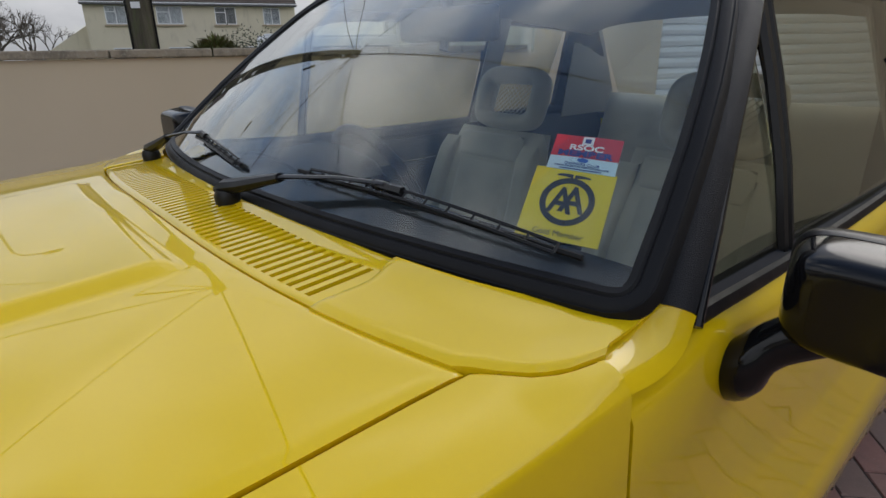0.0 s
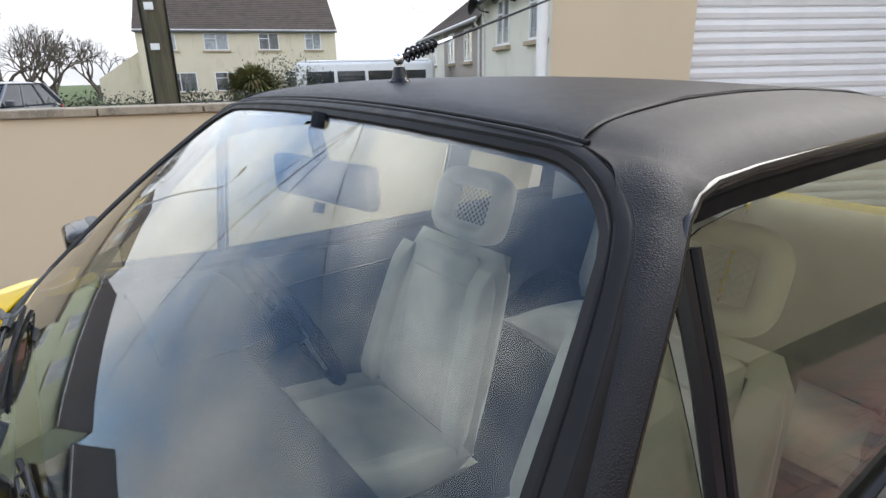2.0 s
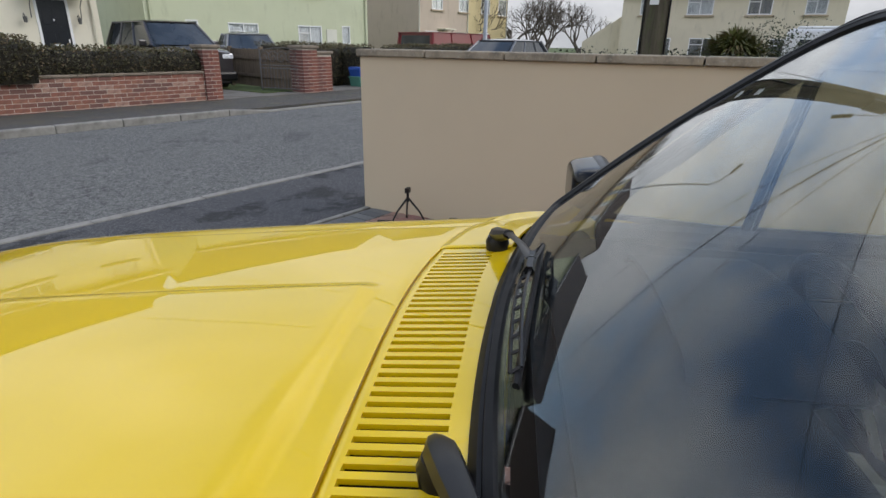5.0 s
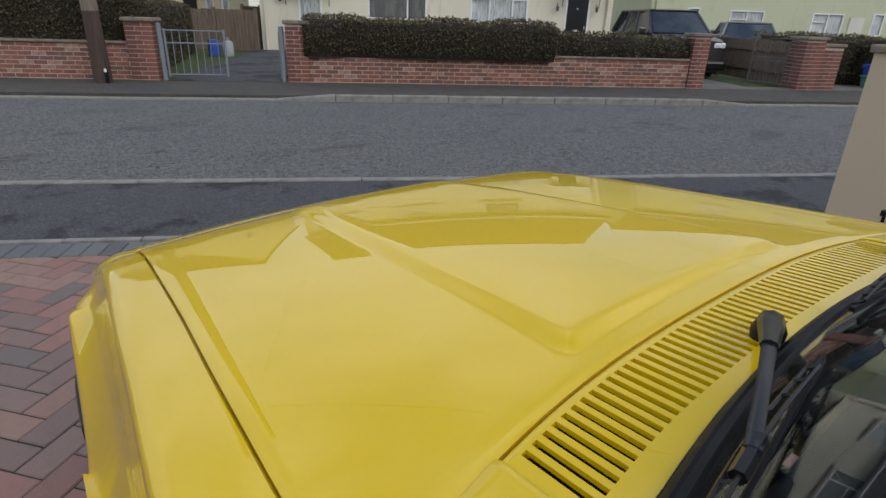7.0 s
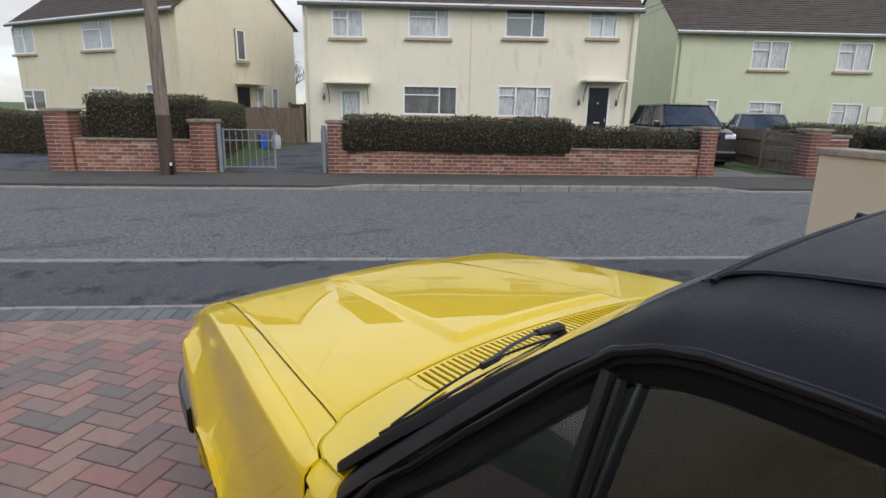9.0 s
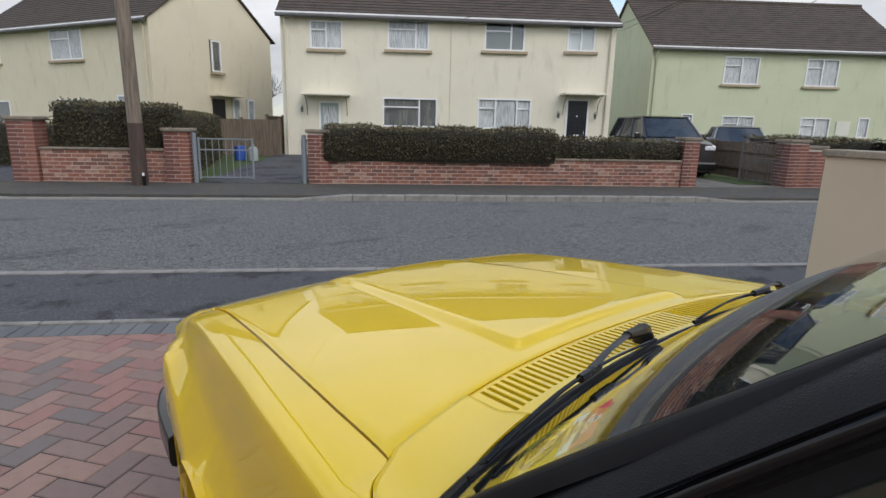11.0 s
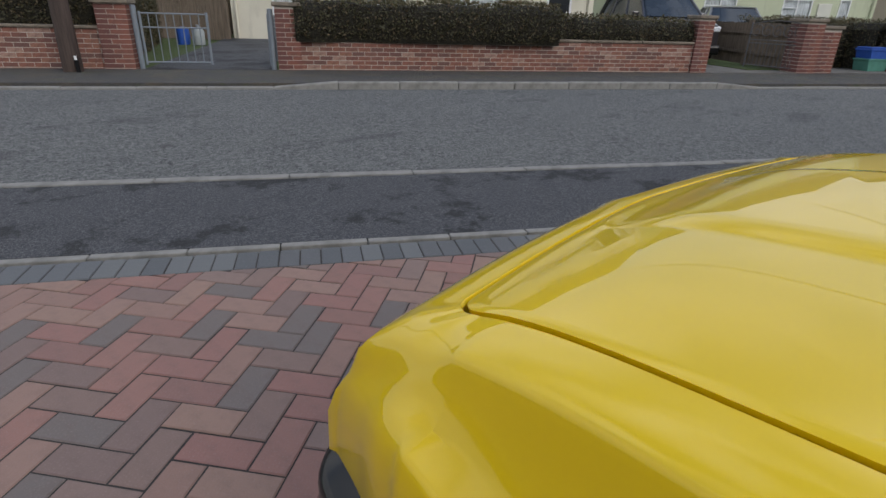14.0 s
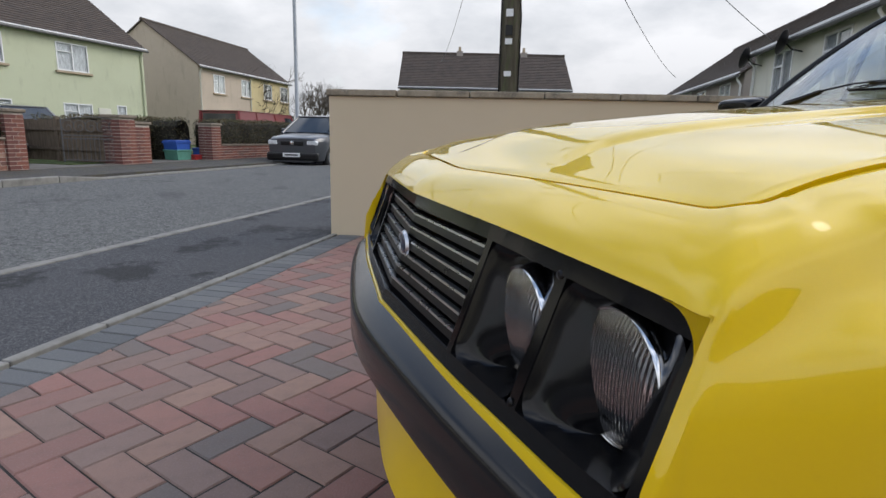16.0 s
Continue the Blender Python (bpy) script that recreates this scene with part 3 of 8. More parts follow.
part("glazing", boxed(1.46, 1.96, -0.024, -0.013, 0.75, 1.9), CURTAIN, hb)
for s_ in (0.72, 10.35, 11.78):
    lantern(hb, s_, 1.85)
for x in (0.2, 12.2):
    drainpipe(hg, x, 0.0, 5.0, GREEN)
for x in (0.1, 6.2, 12.3):
    drainpipe(hc, x, 0.0, 5.0, WHITEW)
part("meter_panel", boxed(9.4, 10.1, -0.05, 0.0, 1.2, 1.9, 0.01, 1), WHITEW, hg)
part("side_door", boxed(2.6, 3.3, -0.02, 0.02, 0.0, 2.0), GREYW, hc)
porch(hc, 2.3, 1.4, 2.2)

# the house where the road bends away
ha = house_body("semi_detached_house", "cream pair of houses with dark brown roof and a lean-to", spot(38.27, 13.3, 2.6, -12.1, -0.65), W, 7.6, 5.1, 7.95, CREAM2)
for s_, w_ in ((1.1, 1.15), (3.9, 1.5), (7.3, 1.3), (10.3, 1.1)):
    window(ha, s_, 3.85, w_, 1.05, (0.5, 0.5), s_ != 7.3)
for s_, w_ in ((1.2, 2.0), (4.3, 1.6), (8.8, 1.6)):
    window(ha, s_, 1.3, w_, 1.2, (0.5, 0.5), False)
bm = prism(bmesh.new(), [(-2.6, 0.0), (-2.6, 2.2), (0.0, 3.9), (0.0, 0.0)], 1.0, 6.5)
part("lean_to", bm, CREAM2, ha, "cream lean-to against the gable")
for s_ in (4.1, 9.1):
    ch = part("chimney", boxed(s_, s_ + 0.5, 3.55, 4.05, 7.6, 8.15), GREYW, ha)
    part("chimney_pot", turned([(0.11, 0.0), (0.13, 0.05), (0.09, 0.3), (0.12, 0.34), (0.1, 0.36)], 12, at=Matrix.Translation((s_ + 0.25, 3.8, 8.15))), SILL, ch)

# the grey and the white house beyond the garage
hgrey = house_body("terraced_house", "grey rendered house with brown tiled roof", spot(34.0, -4.1, -13.9, -0.75, -1.8), 13.9, 7.6, 5.1, 7.9, WHITEW, GREYW)
for s_ in (1.0, 3.6, 8.0, 11.2):
    window(hgrey, s_, 3.65, 1.3, 1.25, (0.5, 0.5))
    window(hgrey, s_, 1.1, 1.5, 1.2, (0.5, 0.5))
hw = house_body("terraced_house", "white rendered house with black satellite dishes", spot(17.3, -4.35, -6.9, -0.3, -1.6), 6.9, 7.6, 5.1, 7.9, WHITEW)
for s_ in (1.5, 4.3):
    window(hw, s_, 3.7, 1.2, 1.2, (0.5, 0.5))
    window(hw, s_, 1.0, 1.4, 1.2, (0.5, 0.5))
for s_ in (0.55, 3.2):
    dish = part("satellite_dish", turned([(0.0, 0.0), (0.14, 0.015), (0.25, 0.06), (0.3, 0.09), (0.3, 0.1), (0.24, 0.07), (0.0, 0.012)], 24, at=Matrix.Translation((s_, -0.4, 4.9)) @ Matrix.Rotation(radians(70), 4, "X") @ Matrix.Rotation(radians(-35), 4, "Y")), SATIN_BLACK, hw, "black satellite dish", 40)
    part("dish_arm", tube([(s_, 0.0, 4.7), (s_, -0.25, 4.75), (s_, -0.38, 4.88)], 0.02, 6), SATIN_BLACK, dish)
for h_, w_ in ((hgrey, 13.9), (hw, 6.9)):
    for x in (0.15, w_ - 0.15):
        drainpipe(h_, x, 0.0, 5.0, WHITE)


def front_wall(house, w, base, eave, colour, second):
    """The front of a house as one slab to each half, with its windows cut through."""
    for x0, x1, c in ((0.0, w / 2, colour), (w / 2, w, second)):
        holes = [(max(a, x0), min(b, x1), z0, z1) for a, b, z0, z1 in OPENINGS.get(house.name, []) if a < x1 and b > x0]
        xs = sorted({x0, x1} | {q for h in holes for q in h[:2]})
        zs = sorted({base, eave} | {q for h in holes for q in h[2:]})
        bm = bmesh.new()
        vs = {}

        def vert(x, y, z):
            k = (round(x, 4), y, round(z, 4))
            if k not in vs:
                vs[k] = bm.verts.new((x, y, z))
            return vs[k]

        def solid(i, j):
            if not (0 <= i < len(xs) - 1 and 0 <= j < len(zs) - 1):
                return False
            x, z = (xs[i] + xs[i + 1]) / 2, (zs[j] + zs[j + 1]) / 2
            return not any(a < x < b and c0 < z < d0 for a, b, c0, d0 in holes)

        for i in range(len(xs) - 1):
            for j in range(len(zs) - 1):
                if not solid(i, j):
                    continue
                a, b, z0, z1 = xs[i], xs[i + 1], zs[j], zs[j + 1]
                bm.faces.new((vert(a, 0.0, z0), vert(b, 0.0, z0), vert(b, 0.0, z1), vert(a, 0.0, z1)))
                for di, dj, p, q in ((-1, 0, (a, z0), (a, z1)), (1, 0, (b, z1), (b, z0)), (0, -1, (b, z0), (a, z0)), (0, 1, (a, z1), (b, z1))):
                    if not solid(i + di, j + dj):  # the side of an opening or of the wall
                        bm.faces.new((vert(p[0], 0.0, p[1]), vert(q[0], 0.0, q[1]), vert(q[0], 0.12, q[1]), vert(p[0], 0.12, p[1])))
        bmesh.ops.recalc_face_normals(bm, faces=bm.faces)
        part("front_wall", bm, c, house)


for f_ in FRONTS:
    front_wall(*f_)
# ---- the car: body ----
car = thing("car", "yellow two-door saloon car with a black vinyl roof", "car")
BON = [(-0.102, 0.714), (-0.069, 0.705), (-0.038, 0.688), (-0.022, 0.667), (0.0, 0.641), (0.2, 0.63), (0.4, 0.619), (0.6, 0.606), (0.8, 0.596), (1.0, 0.586), (1.13, 0.583), (1.3, 0.57)]
CREASE = [(-0.1, 0.742), (0.0, 0.737), (0.31, 0.717), (0.48, 0.703), (0.633, 0.693), (0.75, 0.684), (0.9, 0.672), (1.08, 0.664), (1.16, 0.66)]
EDGE = [(-0.25, 0.962), (-0.1, 0.952), (0.0, 0.944), (0.3, 0.926), (0.6, 0.905), (0.8, 0.888), (0.95, 0.87), (1.05, 0.85), (1.13, 0.822), (1.2, 0.802), (1.3, 0.77)]


def bon_edge(y):
    return curve(BON, y)


def crease_x(y):
    return curve(CREASE, y)


def edge_z(y):
    return curve(EDGE, y)


def rear_y(x):
    return 0.083 * (1 - min(1.0, abs(x) / 0.645) ** 3)


def front_y(x):
    return 1.211 - 0.10 * math.sqrt(x * x + 0.0016) - 0.06 * x * x


def crown(x, y):
    return curve([(-0.2, 0.039), (0.05, 0.038), (0.5, 0.031), (0.9, 0.026), (1.3, 0.026)], y) * (1 - min(1.0, (x / 0.66) ** 2))


def bonnet_z(x, y):
    w = curve([(0.0, 0.302), (0.6, 0.27), (1.05, 0.235)], y)
    rise = 0.011 * (1 - sstep(w - 0.036, w + 0.004, abs(x))) * sstep(0.035, 0.065, y - rear_y(x)) * (1 - sstep(1.0, 1.16, y))
    return edge_z(y) + crown(x, y) + rise


def bonnet_point(v, u):
    du, dv = (abs(u) - 0.93) / 0.07, (v - 0.965) / 0.035
    if du > 0 and dv > 0:  # round the front corners
        f = max(du, dv) / math.hypot(du, dv)
        u, v = math.copysign(0.93 + 0.07 * du * f, u), 0.965 + 0.035 * dv * f
    y = v
    for _ in range(5):
        x = u * (bon_edge(max(y, 0.0)) - 0.0005)
        y = lerp(rear_y(x) + 0.001, front_y(x), v)
    roll = 0.0022 * (sstep(0.985, 1.0, abs(u)) + sstep(0.99, 1.0, v) + 1 - sstep(0.0, 0.008, v))
    return Vector((x, y, bonnet_z(x, y) - roll))


us = sorted(set([round(s, 4) for s in steps(-1, 1, 44)] + [k * s for k in (-1, 1) for s in (0.39, 0.405, 0.42, 0.435, 0.45, 0.465, 0.48, 0.93, 0.945, 0.957, 0.97, 0.985, 0.994)]))
vs = sorted(set([0, 0.004, 0.012, 0.03, 0.036, 0.042, 0.05, 0.06, 0.075] + steps(0.1, 0.95, 28) + [0.965, 0.978, 0.988, 0.995, 1.0]))
part("bonnet", sheet(bonnet_point, vs, us, -0.014), YELLOW, car, "yellow bonnet with a raised centre panel", 32)


# the two edges of the swage along the side: (y, x) and (y, height)
S1X, S1Z = [(-0.1, 0.762), (0.0, 0.76), (0.5, 0.728), (1.03, 0.696), (1.2, 0.686)], [(-0.1, 0.685), (0.0, 0.69), (0.5, 0.726), (1.03, 0.764), (1.2, 0.768)]
S2X, S2Z = [(-0.1, 0.79), (0.0, 0.788), (0.43, 0.781), (0.63, 0.773), (0.82, 0.757), (1.03, 0.738)], [(-0.1, 0.52), (0.0, 0.525), (0.43, 0.57), (0.63, 0.615), (0.82, 0.675), (1.03, 0.752)]


def side_profile(c, z, x1, z1, x2, z2):
    """From just under the shoulder down over the swage to the sill."""
    return [(lerp(c, x1, 0.3), lerp(z, z1, 0.35)), (lerp(c, x1, 0.75), lerp(z, z1, 0.8)), (x1 - 0.0005, z1 + 0.006), (lerp(x1, x2, 0.1), lerp(z1, z2, 0.1) - 0.0005), (lerp(x1, x2, 0.86), lerp(z1, z2, 0.86)),
            (x2, z2 - 0.003), (x2 + 0.004, z2 - 0.012), (x2 + 0.010, z2 - 0.06), (x2 + 0.008, min(z2 - 0.08, 0.45)), (x2 - 0.008, 0.33), (x2 - 0.04, 0.24)]


def wing_section(y, s):
    c, z, b = crease_x(y), edge_z(y), bon_edge(y)
    pts = [(b + 0.0012, z - 0.03), (b + 0.0012, z - 0.0035), (b + 0.0035, z - 0.001), (lerp(b, c, 0.4), z - 0.003), (lerp(b, c, 0.8), z - 0.009), (c - 0.004, z - 0.014), (c + 0.0005, z - 0.018), (c + 0.003, z - 0.025)]
    pts += side_profile(c + 0.003, z - 0.025, curve(S1X, y), curve(S1Z, y), curve(S2X, y), curve(S2Z, y))
    return [Vector((s * x, y, zz)) for x, zz in pts]


def skin(rows, bm=None):
    bm = bm or bmesh.new()
    vr = [[bm.verts.new(p) for p in r] for r in rows]
    for a, b in zip(vr, vr[1:]):
        for k in range(len(a) - 1):
            bm.faces.new((a[k], a[k + 1], b[k + 1], b[k]))
    bmesh.ops.recalc_face_normals(bm, faces=bm.faces)
    return bm


ARCH_Y, ARCH_R = 0.60, 0.335


def outward(bm):
    """Turns an open skin's faces away from the middle of the car."""
    bm.normal_update()
    if sum(f.normal.dot(f.calc_center_median() - Vector((0, f.calc_center_median().y, 0.5))) * f.calc_area() for f in bm.faces) < 0:
        bmesh.ops.reverse_faces(bm, faces=bm.faces)
    return bm


for s in (-1, 1):
    ys = sorted(set([-0.094, -0.085, -0.065, -0.05, -0.033, -0.018, -0.008, 0.0] + steps(0.03, 1.04, 32)))
    rows = []
    for y in ys:
        r = wing_section(y, s)
        over = ARCH_R**2 - (y - ARCH_Y) ** 2  # lift the lower edge round the wheel arch
        zmin = 0.29 + math.sqrt(over) if over > 0 else 0.0
        rows.append([Vector((p.x, p.y, max(p.z, min(zmin, 0.64)))) for k, p in enumerate(r)])
    bm = outward(skin(rows))
    bmesh.ops.solidify(bm, geom=bm.faces[:], thickness=0.004)
    part("front_wing", bm, YELLOW, car, "yellow front wing with a creased side", 38)
    part("bonnet_channel", sheet(lambda a, b: Vector((s * (bon_edge(lerp(0, 1.14, a)) + lerp(-0.014, 0.01, b)), lerp(0, 1.14, a), edge_z(lerp(0, 1.14, a)) - 0.016)), steps(0, 1, 16), [0, 1], -0.003), YELLOW, car)
    # wheel well liner
    part("wheel_arch_liner", outward(skin([[Vector((s * x, ARCH_Y + 0.345 * math.cos(a), 0.29 + 0.345 * math.sin(a))) for x in (0.38, 0.70)] for a in [math.pi * k / 14 for k in range(15)]])), DARK, car)
    # dark sheet added behind the gap ahead of the door, its shade as colour
    part("gap_shade_sheet", outward(skin([[Vector((p.x - s * 0.007, y, p.z - (0.006 if k < 8 else 0))) for k, p in enumerate(wing_section(-0.094, s))][4:] for y in (-0.106, -0.096, -0.086)])), DARK, car)
    # foot of the windscreen pillar, hollowed between scuttle and door
    inner_line = fine([(0.704, -0.090, 0.9485), (0.699, -0.125, 0.950), (0.698, -0.160, 0.9565), (0.708, -0.190, 0.971)], 12)
    outer_line = fine([(0.7405, -0.099, 0.925), (0.7425, -0.150, 0.921), (0.741, -0.192, 0.930), (0.737, -0.216, 0.958)], 12)

    def foot(a, b):
        p = inner_line[round(a * 12)].lerp(outer_line[round(a * 12)], b) + Vector((0.5, 0.2, 0.8)) * 0.006 * math.sin(math.pi * b)
        return Vector((s * p.x, p.y, p.z))
    part("pillar_foot", sheet(foot, steps(0, 1, 12), steps(0, 1, 8), 0.004 * s), YELLOW, car, smooth=60)


# scuttle: a panel with louvres between bonnet and windscreen, and plain ends
def base_y(x):
    """The front line of the windscreen rubber."""
    return curve([(0, -0.035), (0.28, -0.044), (0.43, -0.061), (0.53, -0.084), (0.614, -0.116), (0.657, -0.140), (0.705, -0.171)], abs(x))


def scuttle_z(x, y):
    return edge_z(y) + crown(x, y) * 0.95 + 0.0005


def scuttle_front(x):
    ax = abs(x)
    return rear_y(ax) - 0.0025 if ax < 0.633 else curve([(0.633, -0.003), (0.662, -0.024), (0.684, -0.042), (0.701, -0.071), (0.709, -0.104)], ax)


SLOTS = 54
SX0, SX1 = -0.445, 0.445


def slot_y(x):
    f = rear_y(x)
    return f - 0.014, base_y(x) + 0.022


# the louvred middle is a grid of cells with the slots left open and turned down inside
def louvre_panel():
    bm = bmesh.new()
    pitch = (SX1 - SX0) / SLOTS
    xs = []
    for i in range(SLOTS):
        a = SX0 + i * pitch
        xs += [a, a + pitch * 0.5]
    xs = [-0.462] + xs + [SX1, 0.462]

    def row(x):
        f, b = scuttle_front(x), base_y(x) - 0.01
        s0, s1 = slot_y(x)
        return [f, f - 0.0005, f - 0.004, s0 + 0.003, s0, s0 - 0.004, s1 + 0.004, s1, s1 - 0.003, lerp(s1, b, 0.5), b]

    grid = [[bm.verts.new((x, y, scuttle_z(x, y) - (0.022 if k == 0 else 0.002 if k == 1 else 0))) for k, y in enumerate(row(x))] for x in xs]
    n = len(grid[0])
    for i in range(len(xs) - 1):
        slot = 1 <= i < len(xs) - 2 and i % 2 == 1
        for k in range(n - 1):
            if slot and 4 <= k <= 6:
                continue
            bm.faces.new((grid[i][k], grid[i][k + 1], grid[i + 1][k + 1], grid[i + 1][k]))
        if slot:  # turned-in walls of the slot
            ring = [grid[i][k] for k in range(4, 8)] + [grid[i + 1][k] for k in range(7, 3, -1)]
            low = [bm.verts.new(v.co + Vector((0, 0, -0.006))) for v in ring]
            for k in range(len(ring)):
                bm.faces.new((ring[k], ring[(k + 1) % len(ring)], low[(k + 1) % len(ring)], low[k]))
    bm.normal_update()
    return bm


part("louvre_panel", louvre_panel(), YELLOW, car, "yellow louvred scuttle panel", 30)
# painted channels under the shut lines
part("rear_channel", sheet(lambda a, b: Vector((lerp(-0.63, 0.63, a), rear_y(lerp(-0.63, 0.63, a)) + lerp(-0.012, 0.012, b), bonnet_z(lerp(-0.63, 0.63, a), 0.05) - 0.018)), steps(0, 1, 24), [0, 1], -0.003), YELLOW, car)
part("plenum", boxed(-0.47, 0.47, -0.06, 0.075, 0.86, 0.90), DARK, car)
for s in (-1, 1):
    def scuttle_end(u, v):
        x = s * lerp(0.4645 - 0.018 * sstep(0.6, 1.0, v) * (1 - u), 0.7085, u)
        y = lerp(scuttle_front(x), min(base_y(x) - 0.006, scuttle_front(x) - 0.002), v)
        edge = 0.002 * ((1 - sstep(0.0, 0.06, v)) + (1 - sstep(0.0, 0.015, u)))
        if v < 0:  # turned down along the shut line
            y, edge = scuttle_front(x), 0.022
        return Vector((x, y, scuttle_z(x, y) - edge + 0.004 * sstep(0.5, 1.0, v)))
    part("scuttle_end", sheet(scuttle_end, [0, 0.006, 0.015, 0.04] + steps(0.08, 1, 22), [-0.01, 0, 0.03, 0.06, 0.12] + steps(0.2, 1, 6), 0.004 * s), YELLOW, car, smooth=40)

# ---- the car: windscreen, roof and windows ----
def screen_point(u, v, out=0.0):
    lo = Vector((u * 0.69, -0.054 - 0.114 * u * u, 0.992 - 0.015 * u * u))
    hi = Vector((u * 0.548, -0.556 - 0.014 * u * u, 1.341 - 0.020 * u * u))
    p = lo.lerp(hi, v)
    p.x += u * 0.020 * math.sin(math.pi * v)
    return p + Vector((0, 0.62, 0.78)) * (0.016 * math.sin(math.pi * v) * (1 - 0.6 * u * u) + out)


glass = mat("clear_glass", (0.86, 0.93, 0.92), rough=0.0)
glass.set("Transmission Weight", 1.0).set("IOR", 1.45)
GLASS = glass.m
tintg = mat("bronze_tinted_glass", (0.64, 0.63, 0.50), rough=0.0)
tintg.set("Transmission Weight", 1.0).set("IOR", 1.45)
TINTED = tintg.m


def rounded(u, v, r=0.10):
    """Pulls the corners of the unit pane in to a round."""
    du, dv = max(0.0, abs(u) - (1 - r)), max(0.0, abs(v - 0.5) * 2 - (1 - 2 * r))
    if du > 0 and dv > 0:
        k = max(du / r, dv / (2 * r))
        n = math.hypot(du / r, dv / (2 * r))
        f = k / n
        return math.copysign(1 - r + du * f, u), 0.5 + math.copysign(1 - 2 * r + dv * f, v - 0.5) / 2
    return u, v


ws = part("windscreen", sheet(lambda a, b: screen_point(a, b), steps(-1, 1, 28), steps(0, 1, 14), 0.004), GLASS, car, "clear curved windscreen", 40)
ws.visible_shadow = False


def screen_ring(k, out=0.0, grow=0.0):
    """A point of the windscreen's outline, k from 0 to 1 round it."""
    top_r = 0.16
    path = [(-1 + 0.02 * (1 - math.cos(a)), 0.03 * (1 - math.sin(a))) for a in [math.pi / 2 * j / 4 for j in (3, 2, 1, 0)]] + [(-1 + 0.0, 0.5), (-1, 0.84)] + [(-1 + top_r * (1 - math.cos(a)) * 1.0, 0.84 + 0.16 * math.sin(a)) for a in [math.pi / 2 * j / 6 for j in range(1, 7)]]
    path += [(x, 1.0) for x in steps(-0.7, 0.7, 8)]
    path += [(-u, v) for u, v in reversed(path[:12])]
    path += [(u, -0.0) for u in steps(0.975, -0.975, 12)]
    t = k * len(path)
    i = int(t) % len(path)
    a, b = path[i], path[(i + 1) % len(path)]
    u, v = lerp(a[0], b[0], t - int(t)), lerp(a[1], b[1], t - int(t))
    p = screen_point(u, v, out)
    c = screen_point(0, 0.5, out)
    d = (p - c).normalized()
    return p, d


def rubber_ring():
    bm = bmesh.new()
    n = 138
    prof = [(-0.005, 0.003), (-0.003, 0.0075), (0.005, 0.0095), (0.008, 0.007), (0.011, 0.0095), (0.021, 0.0085), (0.0235, 0.006), (0.0255, 0.0065), (0.028, 0.002), (0.030, -0.008), (-0.005, -0.008)]
    rows = []
    for i in range(n):
        p, d = screen_ring(i / n)
        q, _ = screen_ring(((i + 1) % n) / n)
        t = (q - p).normalized()
        nrm = Vector((0, 0.62, 0.78))
        side = t.cross(nrm).normalized()
        if side.dot(d) < 0:
            side = -side
        rows.append([bm.verts.new(p + side * o + nrm * h) for o, h in prof])
    m = len(prof)
    for i in range(n):
        for k in range(m):
            bm.faces.new((rows[i][k], rows[i][(k + 1) % m], rows[(i + 1) % n][(k + 1) % m], rows[(i + 1) % n][k]))
    bmesh.ops.recalc_face_normals(bm, faces=bm.faces)
    return bm


part("windscreen_rubber", rubber_ring(), RUBBER, car, "ribbed black rubber windscreen surround", 40)


def roof_half(y):
    return curve([(-1.85, 0.54), (-1.4, 0.583), (-0.9, 0.592), (-0.68, 0.588), (-0.62, 0.583), (-0.56, 0.570)], y)


def roof_mid(y):
    return curve([(-1.85, 1.318), (-1.6, 1.350), (-1.3, 1.376), (-1.0, 1.389), (-0.8, 1.391), (-0.7, 1.388), (-0.64, 1.382), (-0.6, 1.374), (-0.575, 1.360)], y)


def roof_point(u, v):
    y = lerp(-0.582 - 0.004 * u * u, -1.85, v)
    x = u * roof_half(y)
    au = abs(u)
    full = lerp(0.30, 1.0, sstep(-0.58, -0.70, y))
    return Vector((x, y, roof_mid(y) - 0.028 * u * u - full * (0.020 * sstep(0.72, 1.0, au) + 0.012 * sstep(0.93, 1.0, au))))


rv = sorted(set([0, 0.008, 0.02, 0.035, 0.055, 0.08] + steps(0.11, 1, 22)))
ru = sorted(set([round(q, 3) for q in steps(-1, 1, 36)] + [k * q for k in (-1, 1) for q in (0.93, 0.96, 0.985)]))
def seam_u(v):
    y = lerp(-0.582, -1.85, v)
    return curve([(-1.85, 0.42), (-1.15, 0.44), (-0.8, 0.461), (-0.71, 0.470), (-0.64, 0.476), (-0.57, 0.485)], y) / roof_half(y)


part("vinyl_roof", sheet(lambda u, v: roof_point(u * seam_u(v), v), ru, rv, -0.02), VINYL, car, "black grained vinyl roof", 55)
# welted seams in the vinyl
for s in (-1, 1):
    part("roof_seam", tube([roof_point(s * seam_u(v), v) + Vector((0, 0, 0.001)) for v in (0.0, 0.01, 0.03, 0.06, 0.1, 0.17, 0.3, 0.45, 0.65, 0.88, 0.99)], 0.0032, 6), VINYL, car, "welted seam in the vinyl", 60)
# ribbed moulding over the windscreen
for off, r in ((0.0, 0.0045), (0.009, 0.003)):
    pts = []
    for u in steps(-0.86, 0.86, 24):
        p = roof_point(u, 0.0)
        pts.append(p + Vector((0, 0.008 - off * 0.9, -0.004 + off * 0.55)))
    part("header_moulding", tube(pts, r, 8), RUBBER, car, smooth=60)

